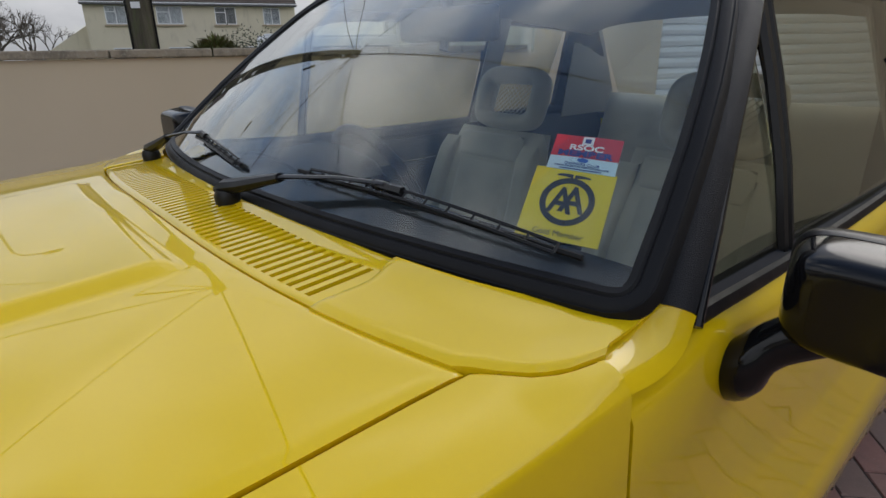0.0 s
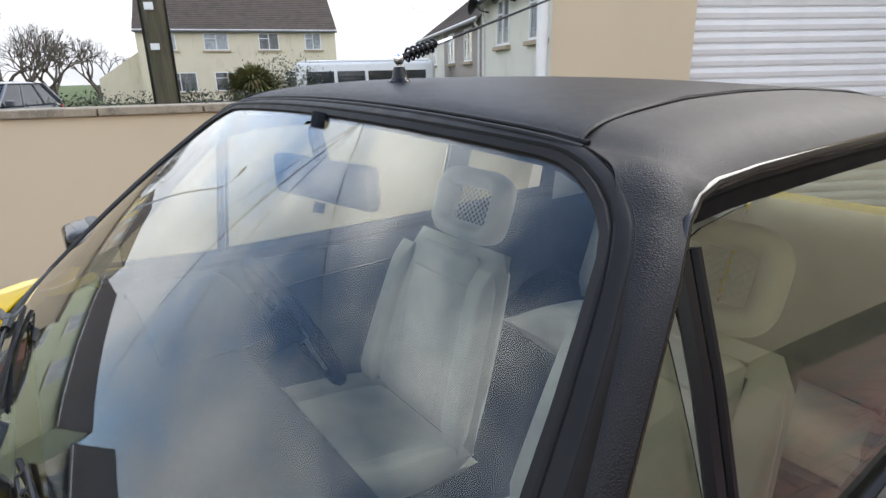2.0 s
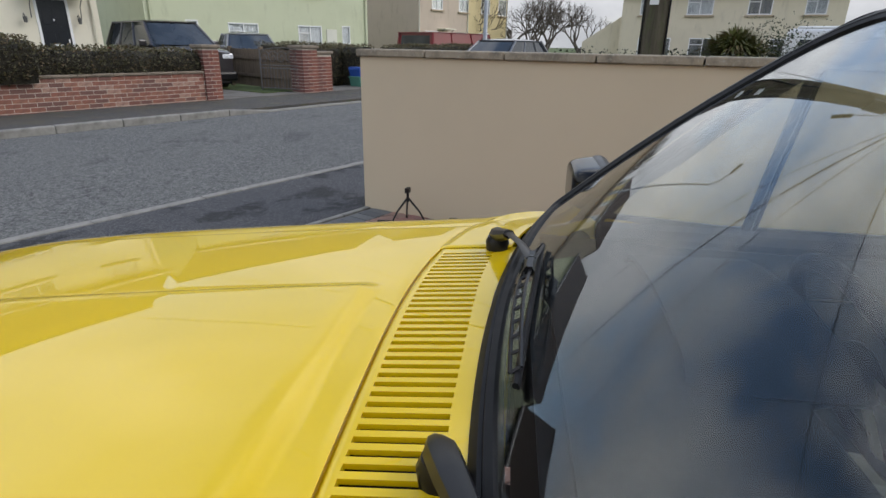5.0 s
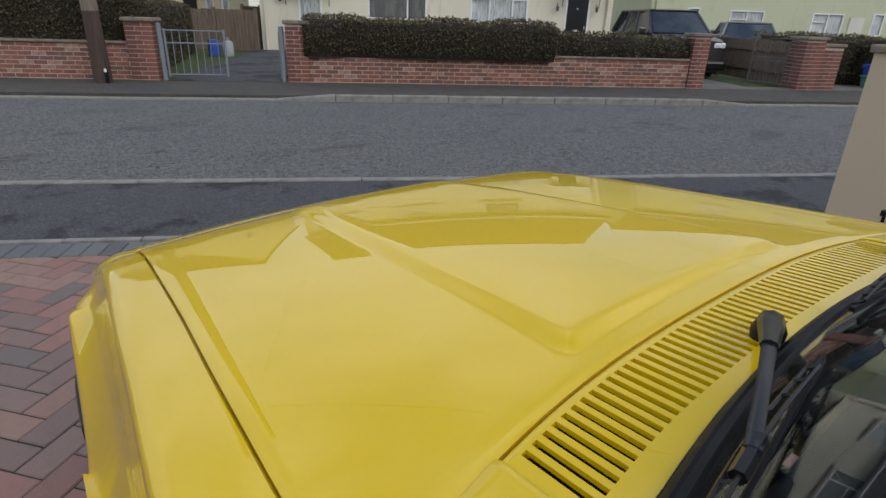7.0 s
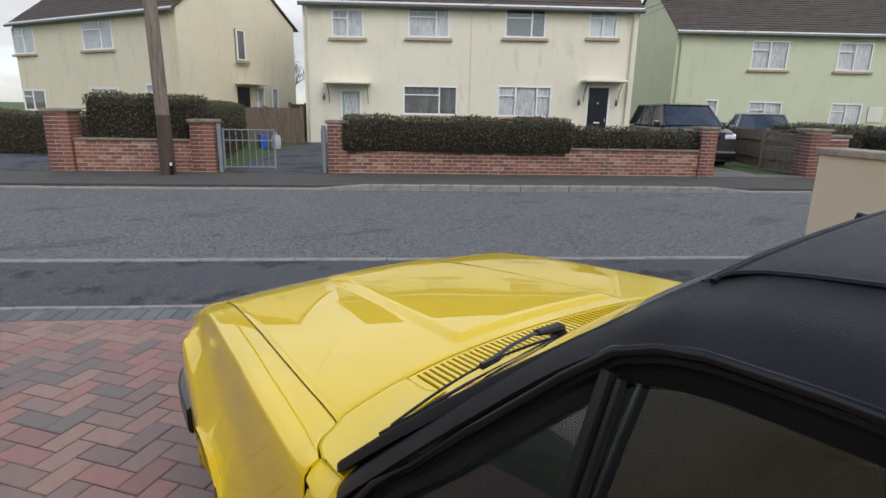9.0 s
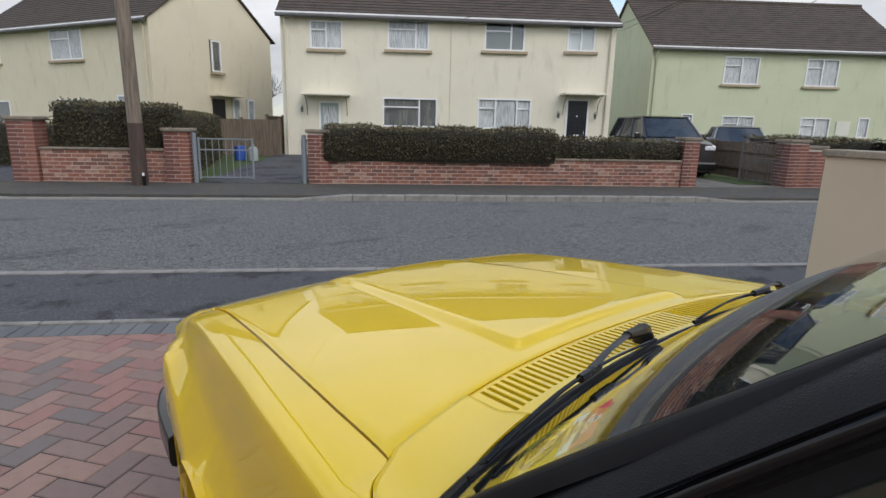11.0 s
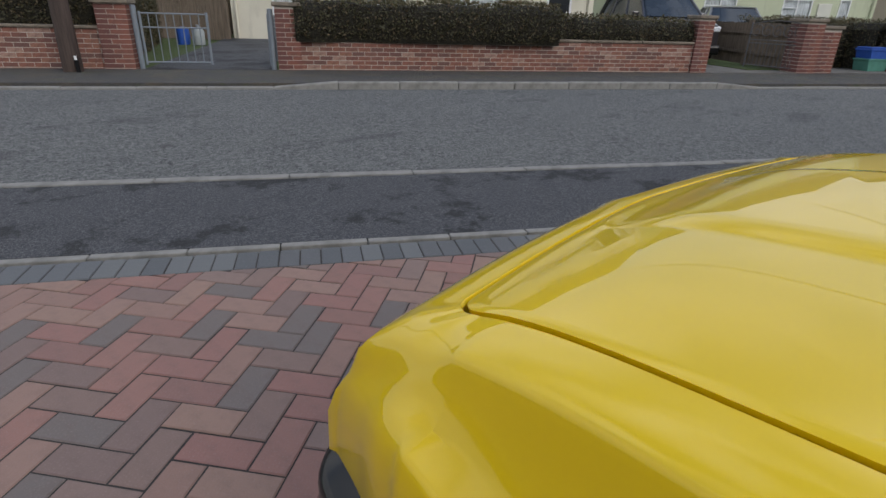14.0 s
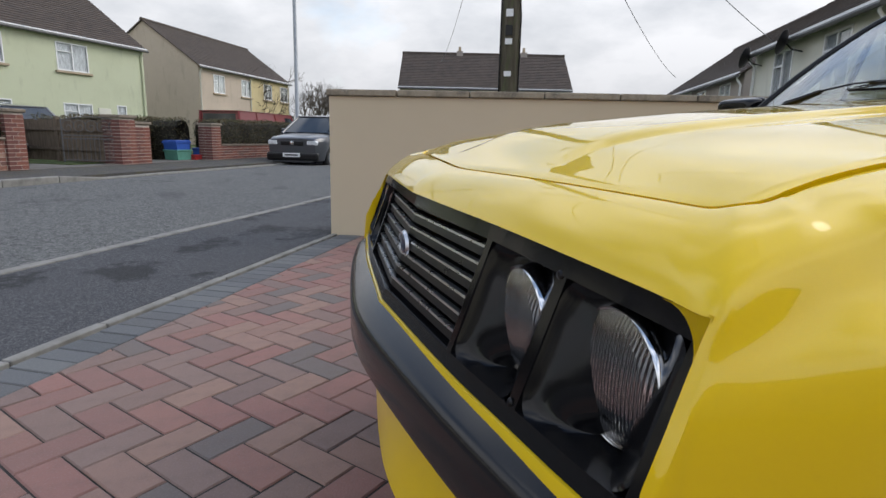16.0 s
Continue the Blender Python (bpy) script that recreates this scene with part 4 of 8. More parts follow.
for s in (-1, 1):
    # drip rail
    rail = [(0.739, -0.224, 0.948), (0.717, -0.290, 1.034), (0.695, -0.349, 1.086), (0.669, -0.424, 1.164), (0.631, -0.525, 1.264), (0.612, -0.565, 1.299), (0.600, -0.60, 1.312), (0.594, -0.64, 1.318), (0.592, -0.72, 1.321), (0.595, -0.85, 1.323), (0.598, -1.05, 1.323), (0.597, -1.3, 1.318), (0.586, -1.6, 1.303), (0.566, -1.85, 1.276)]
    # pillar and roof side wrapped in one piece of vinyl, between the windscreen, the seam and the drip rail
    upper = [(0.703, -0.186, 0.971), (0.676, -0.260, 1.047), (0.649, -0.343, 1.125), (0.624, -0.418, 1.195), (0.590, -0.494, 1.268), (0.562, -0.538, 1.309), (0.540, -0.562, 1.330), (0.510, -0.573, 1.340)]
    upper += [tuple(roof_point(seam_u(v), v)) for v in (0.0, 0.03, 0.08, 0.17, 0.30, 0.50, 0.75, 1.0)]
    lower = [(0.737, -0.214, 0.961), (0.713, -0.288, 1.030), (0.688, -0.362, 1.102), (0.659, -0.445, 1.184), (0.631, -0.522, 1.260), (0.611, -0.568, 1.297), (0.604, -0.59, 1.305), (0.600, -0.61, 1.310),
             (0.597, -0.63, 1.313), (0.594, -0.665, 1.316), (0.592, -0.73, 1.319), (0.593, -0.82, 1.321), (0.596, -0.97, 1.321), (0.597, -1.21, 1.319), (0.588, -1.53, 1.306), (0.566, -1.85, 1.274)]
    up_line, low_line = fine(upper, 60), fine(lower, 60)

    def vinyl_side(a, b):
        k = round(a * 60)
        roofward = sstep(0.28, 0.45, a)
        p = up_line[k].lerp(low_line[k], b)
        p += Vector((0.55, 0.35, 0.5)).lerp(Vector((0.45, 0.1, 0.85)), roofward) * (lerp(0.008, 0.011, roofward) * math.sin(math.pi * b ** lerp(1.0, 1.5, roofward)) + 0.010 * math.sin(math.pi * min(1.0, a / 0.32)))
        return Vector((s * p.x, p.y, p.z))
    part("windscreen_pillar", sheet(vinyl_side, steps(0, 1, 60), steps(0, 1, 12), 0.006 * s), VINYL, car, "pillar and roof side wrapped in black grained vinyl", 60)
    bm = bmesh.new()
    tube([(s * (x - 0.004), y, z - 0.006) for x, y, z in rail], 0.0065, 8, bm)
    part("drip_rail", bm, GLOSS_BLACK, car, "black drip rail", 60)
    # door frame: the band of channels under the drip rail
    def frame_band(a, b):
        k = a * (len(rail) - 1)
        i = min(int(k), len(rail) - 2)
        p = Vector(rail[i]).lerp(Vector(rail[i + 1]), k - i)
        w = min(1.0, max(0.0, (-0.47 - p.y) / 0.13))
        w = w * w * (3 - 2 * w)
        inward = Vector((-0.006, lerp(-0.035, -0.004, w), lerp(-0.012, -0.05, w)))
        q = p + inward * b + Vector((-0.012 - 0.006 * (b > 0.45) + 0.004 * (0.4 < b < 0.6), 0, 0))
        return Vector((s * q.x, q.y, q.z))
    part("door_frame", sheet(frame_band, steps(0, 1, 44), [0, 0.15, 0.2, 0.42, 0.47, 0.6, 0.65, 0.95, 1.0], 0.006 * s), RUBBER, car, "black door window frame", 30)
    # quarterlight bar
    bar = [(0.611, -0.562, 1.272), (0.648, -0.558, 1.165), (0.682, -0.552, 1.05), (0.710, -0.545, 0.925)]
    part("quarterlight_bar", tube([(s * (x - 0.004), y, z) for x, y, z in bar], 0.011, 6, squash=(1.0, 0.7)), SATIN_BLACK, car, smooth=50)
    part("quarterlight_bar", tube([(s * (x + 0.001), y - 0.017, z) for x, y, z in bar], 0.005, 6), SATIN_BLACK, car, smooth=50)
    # waist seal
    part("waist_seal", tube([(s * 0.73, -0.23, 0.948), (s * 0.724, -0.5, 0.928), (s * 0.72, -0.9, 0.92), (s * 0.716, -1.4, 0.915), (s * 0.713, -1.72, 0.92)], 0.011, 6, squash=(0.8, 1.0)), RUBBER, car, smooth=50)
    # panes
    def pane(y0, y1, name):
        def f(a, b):
            y = lerp(y0, y1, a)
            lo = Vector((0.718, y, 0.905))
            topy = y
            zt = curve([(-1.72, 1.252), (-1.3, 1.277), (-0.8, 1.283), (-0.66, 1.279), (-0.6, 1.27), (-0.54, 1.25), (-0.45, 1.172), (-0.35, 1.075), (-0.28, 0.99), (-0.24, 0.93)], y)
            xt = lerp(0.718, 0.597, (zt - 0.905) / 0.378)
            p = lo.lerp(Vector((xt, topy, zt)), b)
            p.x += 0.010 * math.sin(math.pi * b) * ((zt - 0.905) / 0.37)
            return Vector((s * (p.x - 0.008), p.y, p.z))
        ob = part(name, sheet(f, steps(0, 1, 12), steps(0, 1, 8), 0.003), TINTED, car, "bronze tinted side glass", 40)
        ob.visible_shadow = False
    pane(-0.245, -0.545, "quarterlight_glass")
    pane(-0.565, -1.29, "door_glass")
    pane(-1.345, -1.74, "rear_side_glass")
    part("centre_pillar", sheet(lambda a, b: Vector((s * lerp(0.715, 0.58, a), lerp(-1.285, -1.345, b), lerp(0.90, 1.29, a))), steps(0, 1, 6), steps(0, 1, 3), 0.02 * s), SATIN_BLACK, car)
    # rear quarter: vinyl covered pillar
    def rear_pillar(a, b):
        y = lerp(-1.72 - 0.10 * (1 - a), -1.86 - 0.42 * (1 - a), b)
        return Vector((s * lerp(lerp(0.72, 0.68, b), lerp(0.565, 0.535, b), a), y, lerp(0.90, 1.285, a)))
    part("rear_pillar", sheet(rear_pillar, steps(0, 1, 8), steps(0, 1, 5), 0.02 * s), VINYL, car, smooth=50)
    # door and rear side
    def side_row(y):
        c = curve([(-2.75, 0.70), (-2.3, 0.73), (-1.6, 0.745), (-0.8, 0.747), (-0.1, 0.742)], y)
        top = curve([(-2.8, 0.90), (-1.7, 0.92), (-0.9, 0.916), (-0.4, 0.93), (-0.245, 0.946), (-0.212, 0.936), (-0.16, 0.922), (-0.1, 0.924)], y)
        over = ARCH_R**2 - (y + 1.82) ** 2
        zm = 0.29 + math.sqrt(over) if over > 0 else 0
        d = curve([(-2.75, 0.7), (-2.2, 1.25), (-1.82, 1.45), (-1.45, 1.2), (-1.2, 1.0), (-0.1, 1.0)], y)
        pts = [(c - 0.03, top - 0.02), (c - 0.024, top), (c - 0.012, top - 0.004), (c - 0.002, top - 0.016), (c + 0.004, top - 0.03)]
        z1 = 0.69 + 0.05 * y
        pts += side_profile(c + 0.004, top - 0.03, c + 0.019, z1, c + 0.048 * d, z1 - 0.165 + 0.1 * sstep(-0.1, -1.2, y))
        return [Vector((s * x, y, max(z, min(zm, 0.63)))) for x, z in pts]
    for nm, y0, y1, n in (("door", -0.101, -1.31, 44), ("rear_side_panel", -1.316, -2.78, 26)):
        bm = outward(skin([side_row(y) for y in steps(y0, y1, n)]))
        bmesh.ops.solidify(bm, geom=bm.faces[:], thickness=0.004)
        part(nm, bm, YELLOW, car, "yellow " + nm.replace("_", " "), 38)

# rear of the body
rs = part("rear_window", sheet(lambda a, b: Vector((lerp(-1, 1, a) * lerp(0.60, 0.50, b), lerp(-2.27, -1.86, b), lerp(0.90, 1.30, b) - 0.03 * (2 * a - 1) ** 2)), steps(0, 1, 10), steps(0, 1, 6), 0.004), GLASS, car, smooth=40)
rs.visible_shadow = False
part("boot_lid", sheet(lambda a, b: Vector((lerp(-0.72, 0.72, a), lerp(-2.26, -2.8, b), lerp(0.885, 0.83, b) + 0.02 * (1 - (2 * a - 1) ** 2))), steps(0, 1, 10), steps(0, 1, 6), -0.02), YELLOW, car, smooth=40)
part("rear_panel", boxed(-0.74, 0.74, -2.83, -2.79, 0.3, 0.85, 0.015), YELLOW, car)
part("rear_bumper", boxed(-0.77, 0.77, -2.93, -2.84, 0.42, 0.52, 0.02), SATIN_BLACK, car)
part("underbody", boxed(-0.68, 0.68, -2.7, 1.05, 0.2, 0.24), DARK, car)
part("bulkhead", boxed(-0.70, 0.70, -0.16, -0.10, 0.3, 0.90), DARK, car)
part("engine_bay_cover", boxed(-0.5, 0.5, 0.0, 1.1, 0.6, 0.62), DARK, car)
tyre_m = mat("tyre_rubber", (0.02, 0.02, 0.021), rough=0.8)
tyre_m.bump(tyre_m.noise(60.0), 0.4, 0.003)
for y in (ARCH_Y, -1.82):
    for s in (-1, 1):
        at = Matrix.Translation((s * 0.63, y, 0.29)) @ Matrix.Rotation(s * math.pi / 2, 4, "Y")
        wheel = part("wheel", turned([(0.0, 0.03), (0.05, 0.05), (0.09, 0.035), (0.145, 0.05), (0.168, 0.085), (0.175, 0.09)], 28), SILVER, car, "silver road wheel", 40, at)
        tyre = part("tyre", turned([(0.165, -0.09), (0.25, -0.098), (0.285, -0.08), (0.29, 0.0), (0.285, 0.08), (0.25, 0.098), (0.165, 0.09), (0.165, -0.09)], 36), tyre_m.m, wheel, "black tyre", 40)
# ---- the car: nose, grille, lamps, bumper ----
FACE = [(0.0, 1.303), (0.344, 1.273), (0.5, 1.252), (0.6, 1.238), (0.667, 1.226)]  # plan of the front, at the top of the lamp panel
RAKE = 0.36  # the face runs forward by this for each metre down


def face_y(x):
    return curve(FACE, abs(x))


# path round the nose at shoulder level, from one wing to the other: outer (x, y) and the bonnet's edge (v, u)
HALF = [((0.668, 1.04), (0.888, 1)), ((0.6685, 1.085), (0.925, 1)), ((0.6685, 1.12), (0.95, 1)), ((0.668, 1.15), (0.968, 1)), ((0.670, 1.18), (0.984, 1)), ((0.672, 1.206), (1, 1)), ((0.667, 1.226), (1, 0.97)),
        ((0.63, 1.234), (1, 0.93)), ((0.6, 1.238), (1, 0.88)), ((0.5, 1.252), (1, 0.74)), ((0.344, 1.273), (1, 0.52)), ((0.17, 1.29), (1, 0.26)), ((0.0, 1.303), (1, 0))]
SHOULDER = [0.828, 0.818, 0.808, 0.797, 0.784, 0.771, 0.758]
CORNER = 24  # the last of these on the corner, at the edge of the lamp panel
TOPZ = [(0.0, 0.779), (0.344, 0.775), (0.5, 0.768), (0.6, 0.763), (0.667, 0.758)]


def four_to_one(rows):
    """Three points more between each two of a line."""
    n = len(rows) - 1
    res = []
    for i in range(4 * n + 1):
        k, t = min(i // 4, n - 1), i / 4 - min(i // 4, n - 1)
        a, b, c, d = rows[max(k - 1, 0)], rows[k], rows[k + 1], rows[min(k + 2, n)]
        res.append(tuple(0.5 * (2 * q + (r - p) * t + (2 * p - 5 * q + 4 * r - s) * t * t + (3 * q - p - 3 * r + s) * t**3) for p, q, r, s in zip(a, b, c, d)))
    return res


def nose():
    """The moulded front: from the bonnet's edge over the shoulder to the lamp panel, and round the corners down to the sill."""
    bm = bmesh.new()
    soft = []
    for s in (-1, 1):
        rows = []
        fine_half = four_to_one([p + q + (SHOULDER[i] if i < 7 else curve(TOPZ, p[0]),) for i, (p, q) in enumerate(HALF)])
        for i, (ox, oy, bv, bu, zo) in enumerate(fine_half):
            bv, bu = min(bv, 1.0), min(bu, 1.0)
            e = bonnet_point(bv, bu)
            mid = bonnet_point(min(bv, 0.96), bu * 0.92)
            away = Vector((e.x - mid.x, e.y - mid.y, 0)).normalized() * 0.005
            ix, iy, zi = e.x + away.x, e.y + away.y, e.z - 0.001
            r = [Vector((ix, iy, zi - 0.022)), Vector((ix, iy, zi - 0.004)), Vector((lerp(ix, ox, 0.03), lerp(iy, oy, 0.03), zi))]
            for t, drop in ((0.4, 0.15), (0.7, 0.38), (0.88, 0.62), (0.96, 0.82), (1.0, 1.0)):
                r.append(Vector((lerp(ix, ox, t), lerp(iy, oy, t), lerp(zi, zo, drop))))
            if i <= CORNER:
                f = sstep(0, 1, i / CORNER)
                n = Vector((1, 0)).lerp(Vector((0.75, 0.66)), f).normalized()
                f3 = (i / CORNER) ** 1.15
                k1, k2 = lerp(0.029, 0.004, f3), lerp(0.071, 0.012, f3)
                for o, z in side_profile(0.0, zo, k1, lerp(0.764, 0.715, f3), k2, lerp(0.754, 0.69, f3)):
                    r.append(Vector((ox + n.x * o, oy + n.y * o + RAKE * max(0.0, 0.76 - max(z, 0.58)) * f * f, z)))
                side = wing_section(oy, 1)  # runs on from the wing
                r = [q.lerp(p, sstep(0, 12, i)) for p, q in zip(r, side)]
            rows.append([bm.verts.new((s * p.x, p.y, p.z)) for p in r])
        for i, r in enumerate(rows[2:-1], 2):
            soft += r[4:7] if i >= CORNER - 2 else r[4:-1]
        for a, b in zip(rows, rows[1:]):
            for k in range(min(len(a), len(b)) - 1):
                bm.faces.new((a[k], a[k + 1], b[k + 1], b[k]))
        edge = rows[CORNER][7:]  # turned in at the lamp panel
        inner = [bm.verts.new((v.co.x - s * 0.004, v.co.y - 0.025, v.co.z)) for v in edge]
        for k in range(len(edge) - 1):
            bm.faces.new((edge[k], edge[k + 1], inner[k + 1], inner[k]))
        lip = [r[-1] for r in rows[CORNER + 1:]]
        back_ = [bm.verts.new((v.co.x, v.co.y - 0.025, v.co.z - 0.004)) for v in lip]
        for k in range(len(lip) - 1):
            bm.faces.new((lip[k], lip[k + 1], back_[k + 1], back_[k]))
    for _ in range(8):
        bmesh.ops.smooth_vert(bm, verts=soft, factor=0.5, use_axis_x=True, use_axis_y=True, use_axis_z=True)
    bmesh.ops.remove_doubles(bm, verts=bm.verts, dist=0.0004)
    bmesh.ops.subdivide_edges(bm, edges=[e for e in bm.edges if e.calc_length() > 0.06 and e.verts[0].co.z > 0.74], cuts=2)
    bmesh.ops.triangulate(bm, faces=[f for f in bm.faces if len(f.verts) > 4])
    bmesh.ops.recalc_face_normals(bm, faces=bm.faces)
    return bm


part("nose", nose(), YELLOW, car, "yellow moulded nose with rounded corners", 44)


def band(z0, z1, d0, d1, x0=-0.667, x1=0.667, n=28, inset=0.0):
    """A strip across the front between two heights, d0 to d1 behind its line."""
    bm = bmesh.new()
    rows = []
    for x in steps(x0, x1, n):
        y = face_y(x)
        rows.append([bm.verts.new((x, y + RAKE * (0.76 - z) - d, z)) for d, z in ((d0, z0), (d0, z1), (d1, z1), (d1, z0))])
    for a, b in zip(rows, rows[1:]):
        for k in range(4):
            bm.faces.new((a[k], a[(k + 1) % 4], b[(k + 1) % 4], b[k]))
    bm.faces.new(rows[0])
    bm.faces.new(rows[-1])
    bmesh.ops.recalc_face_normals(bm, faces=bm.faces)
    return bm


LOW = 0.579


def top_at(x):
    return curve(TOPZ, abs(x)) - 0.003


part("lower_lip", band(0.55, 0.578, 0.003, 0.05), YELLOW, car, "yellow lip below the grille")
panel = part("lamp_panel", band(LOW, LOW + 0.02, 0.006, 0.03), GLOSS_BLACK, car, "glossy black grille and lamp surround")
part("panel_back", band(0.58, 0.755, 0.10, 0.11), GLOSS_BLACK, panel)


def strip_up(x0, x1, d=0.006, deep=0.03):
    bm = bmesh.new()
    rows = []
    for x in steps(x0, x1, 4):
        y = face_y(x)
        rows.append([bm.verts.new((x, y + RAKE * (0.76 - z) - dd, z)) for dd, z in ((d, LOW + 0.018), (d, top_at(x) - 0.012), (deep, top_at(x) - 0.012), (deep, LOW + 0.018))])
    for a, b in zip(rows, rows[1:]):
        for k in range(4):
            bm.faces.new((a[k], a[(k + 1) % 4], b[(k + 1) % 4], b[k]))
    bm.faces.new(rows[0])
    bm.faces.new(rows[-1])
    bmesh.ops.recalc_face_normals(bm, faces=bm.faces)
    return bm


def top_rail():
    bm = bmesh.new()
    rows = []
    for x in steps(-0.667, 0.667, 30):
        y = face_y(x)
        rows.append([bm.verts.new((x, y + RAKE * (0.76 - z) - d, z)) for d, z in ((0.004, top_at(x) - 0.02), (0.004, top_at(x) + 0.002), (0.03, top_at(x) + 0.002), (0.03, top_at(x) - 0.02))])
    for a, b in zip(rows, rows[1:]):
        for k in range(4):
            bm.faces.new((a[k], a[(k + 1) % 4], b[(k + 1) % 4], b[k]))
    bmesh.ops.recalc_face_normals(bm, faces=bm.faces)
    return bm


part("top_rail", top_rail(), GLOSS_BLACK, panel)
for s in (-1, 1):
    for a, b in ((0.312, 0.326), (0.476, 0.492), (0.655, 0.668)):
        part("divider", strip_up(s * a, s * b), GLOSS_BLACK, panel)

lens = mat("lamp_glass", (0.98, 0.98, 0.98), rough=0.08)
lens.set("Transmission Weight", 1.0).set("IOR", 1.46)
wav = lens.n.new("ShaderNodeTexWave")
wav.inputs["Scale"].default_value, wav.inputs["Distortion"].default_value = 62.0, 0.2
lens.l.new(lens.vec, wav.inputs["Vector"])
lens.bump(wav.outputs["Fac"], 0.7, 0.002)
LENS = lens.m
refl = mat("lamp_reflector", (0.97, 0.97, 0.98), rough=0.2, metal=1.0)
refl.roughen(refl.noise(20.0), 0.3, 0.42)


def funnel(x0, x1, cx, cz, r, depth):
    """The hollow round a lamp: a rounded oblong at the front drawn in to the lamp's ring."""
    bm = bmesh.new()
    n = 48
    rows = []
    for step in (-1.0, 0.0, 0.04, 0.1, 0.2, 0.35, 0.5, 0.65, 0.8, 0.92, 1.0):
        ring = []
        for k in range(n):
            a = 2 * math.pi * (k + 0.5) / n
            c, sn = math.cos(a), math.sin(a)
            e, grow = (0.36, 0.0) if step >= 0 else (0.06, 0.010)
            ox = (x0 + x1) / 2 + ((x1 - x0) / 2 + math.copysign(grow, x1 - x0)) * math.copysign(abs(c) ** e, c)
            zt, zb = top_at(ox) - 0.016, LOW + 0.016
            oz = (zt + zb) / 2 + ((zt - zb) / 2 + grow) * math.copysign(abs(sn) ** e, sn)
            oy = face_y(ox) + RAKE * (0.76 - oz) - 0.008
            ix, iz, iy = cx + r * c, cz + r * sn, face_y(cx) + RAKE * 0.082 - depth
            step = max(step, 0.0)
            t = step**0.75
            ring.append(bm.verts.new((lerp(ox, ix, t), lerp(oy, iy, 1.0 - (1 - step) ** 1.6) - 0.022 * math.sin(math.pi * step), lerp(oz, iz, t))))
        rows.append(ring)
    for a, b in zip(rows, rows[1:]):
        for k in range(n):
            bm.faces.new((a[k], a[(k + 1) % n], b[(k + 1) % n], b[k]))
    bmesh.ops.recalc_face_normals(bm, faces=bm.faces)
    return bm


for s in (-1, 1):
    for x0, x1, r, depth in ((0.325, 0.477, 0.066, 0.044), (0.491, 0.657, 0.068, 0.042)):
        cx, cz = s * (lerp(x0, x1, 0.46)), 0.665
        part("lamp_hollow", funnel(s * x0, s * x1, cx, cz, r + 0.004, depth), GLOSS_BLACK, panel, smooth=50)
        tilt = Matrix.Translation((cx, face_y(cx) + RAKE * 0.082 - depth + 0.004, cz)) @ Matrix.Rotation(-math.pi / 2, 4, "X")
        lamp = part("headlamp", turned([(0.0, -0.06), (r * 0.35, -0.055), (r * 0.7, -0.035), (r * 0.97, -0.004)], 32), refl.m, car, "round headlamp with a fluted glass", 60, tilt)
        ring = part("lamp_ring", turned([(r * 0.96, -0.003), (r * 0.97, 0.003), (r * 1.0, 0.0045), (r * 1.03, 0.002), (r * 1.035, -0.008)], 36), CHROME, lamp, "chrome lamp ring", 50)
        gl_ = part("lamp_lens", turned([(0.0, 0.014), (r * 0.4, 0.0125), (r * 0.75, 0.0085), (r * 0.97, 0.002), (r * 0.97, -0.001), (r * 0.75, 0.0055), (r * 0.4, 0.0095), (0.0, 0.011)], 36), LENS, lamp, "fluted clear lamp glass", 60)
        gl_.visible_shadow = False
    for x, z in ((s * 0.481, 0.745), (s * 0.481, 0.603)):
        part("screw", turned([(0.0, 0.004), (0.004, 0.003), (0.0055, 0.0)], 12, at=Matrix.Translation((x, face_y(x) + RAKE * (0.76 - z) - 0.006, z)) @ Matrix.Rotation(-math.pi / 2, 4, "X")), SATIN_BLACK, panel)

    # rounded outer corner of the panel's opening
    R_, xo, zo = 0.05, 0.6685, 0.7595
    bm = bmesh.new()
    arc = [(xo - R_ + R_ * math.sin(a), zo - R_ + R_ * math.cos(a)) for a in steps(0, math.pi / 2, 8)]
    ring = [(s * x, face_y(x) + RAKE * (0.76 - z) - 0.001, z) for x, z in [(xo, zo)] + arc]
    fs_ = [bm.verts.new(p) for p in ring]
    for q in range(1, len(fs_) - 1):
        bm.faces.new((fs_[0], fs_[q], fs_[q + 1]))
    bmesh.ops.solidify(bm, geom=bm.faces[:], thickness=0.012)
    part("panel_fillet", bm, YELLOW, car)

grille = part("grille", band(0.6, 0.605, 0.03, 0.05, -0.312, 0.312), SATIN_BLACK, car, "black grille with silver edged bars")
for i in range(7):
    z = 0.606 + i * 0.0238
    part("bar", band(z, z + 0.013, 0.014, 0.05, -0.312, 0.312, 20), SATIN_BLACK, grille)
    part("bar_edge", band(z + 0.0125, z + 0.0158, 0.011, 0.02, -0.312, 0.312, 20), SILVER, grille, "silver edge of a grille bar")
badge = bmesh.new()
turned([(0.0, 0.008), (0.018, 0.007), (0.0215, 0.004), (0.0225, 0.0)], 28, badge, Matrix.Translation((0.0, 1.317, 0.682)) @ Matrix.Rotation(-math.pi / 2, 4, "X") @ Matrix.Diagonal((1.25, 1, 1, 1)))
bdg = mat("badge_enamel", (0.02, 0.03, 0.06), rough=0.15, coat=1.0)
bdg.roughen(bdg.noise(30.0), 0.1, 0.25)
bo = part("badge", badge, bdg.m, grille, "small dark oval badge", 40)
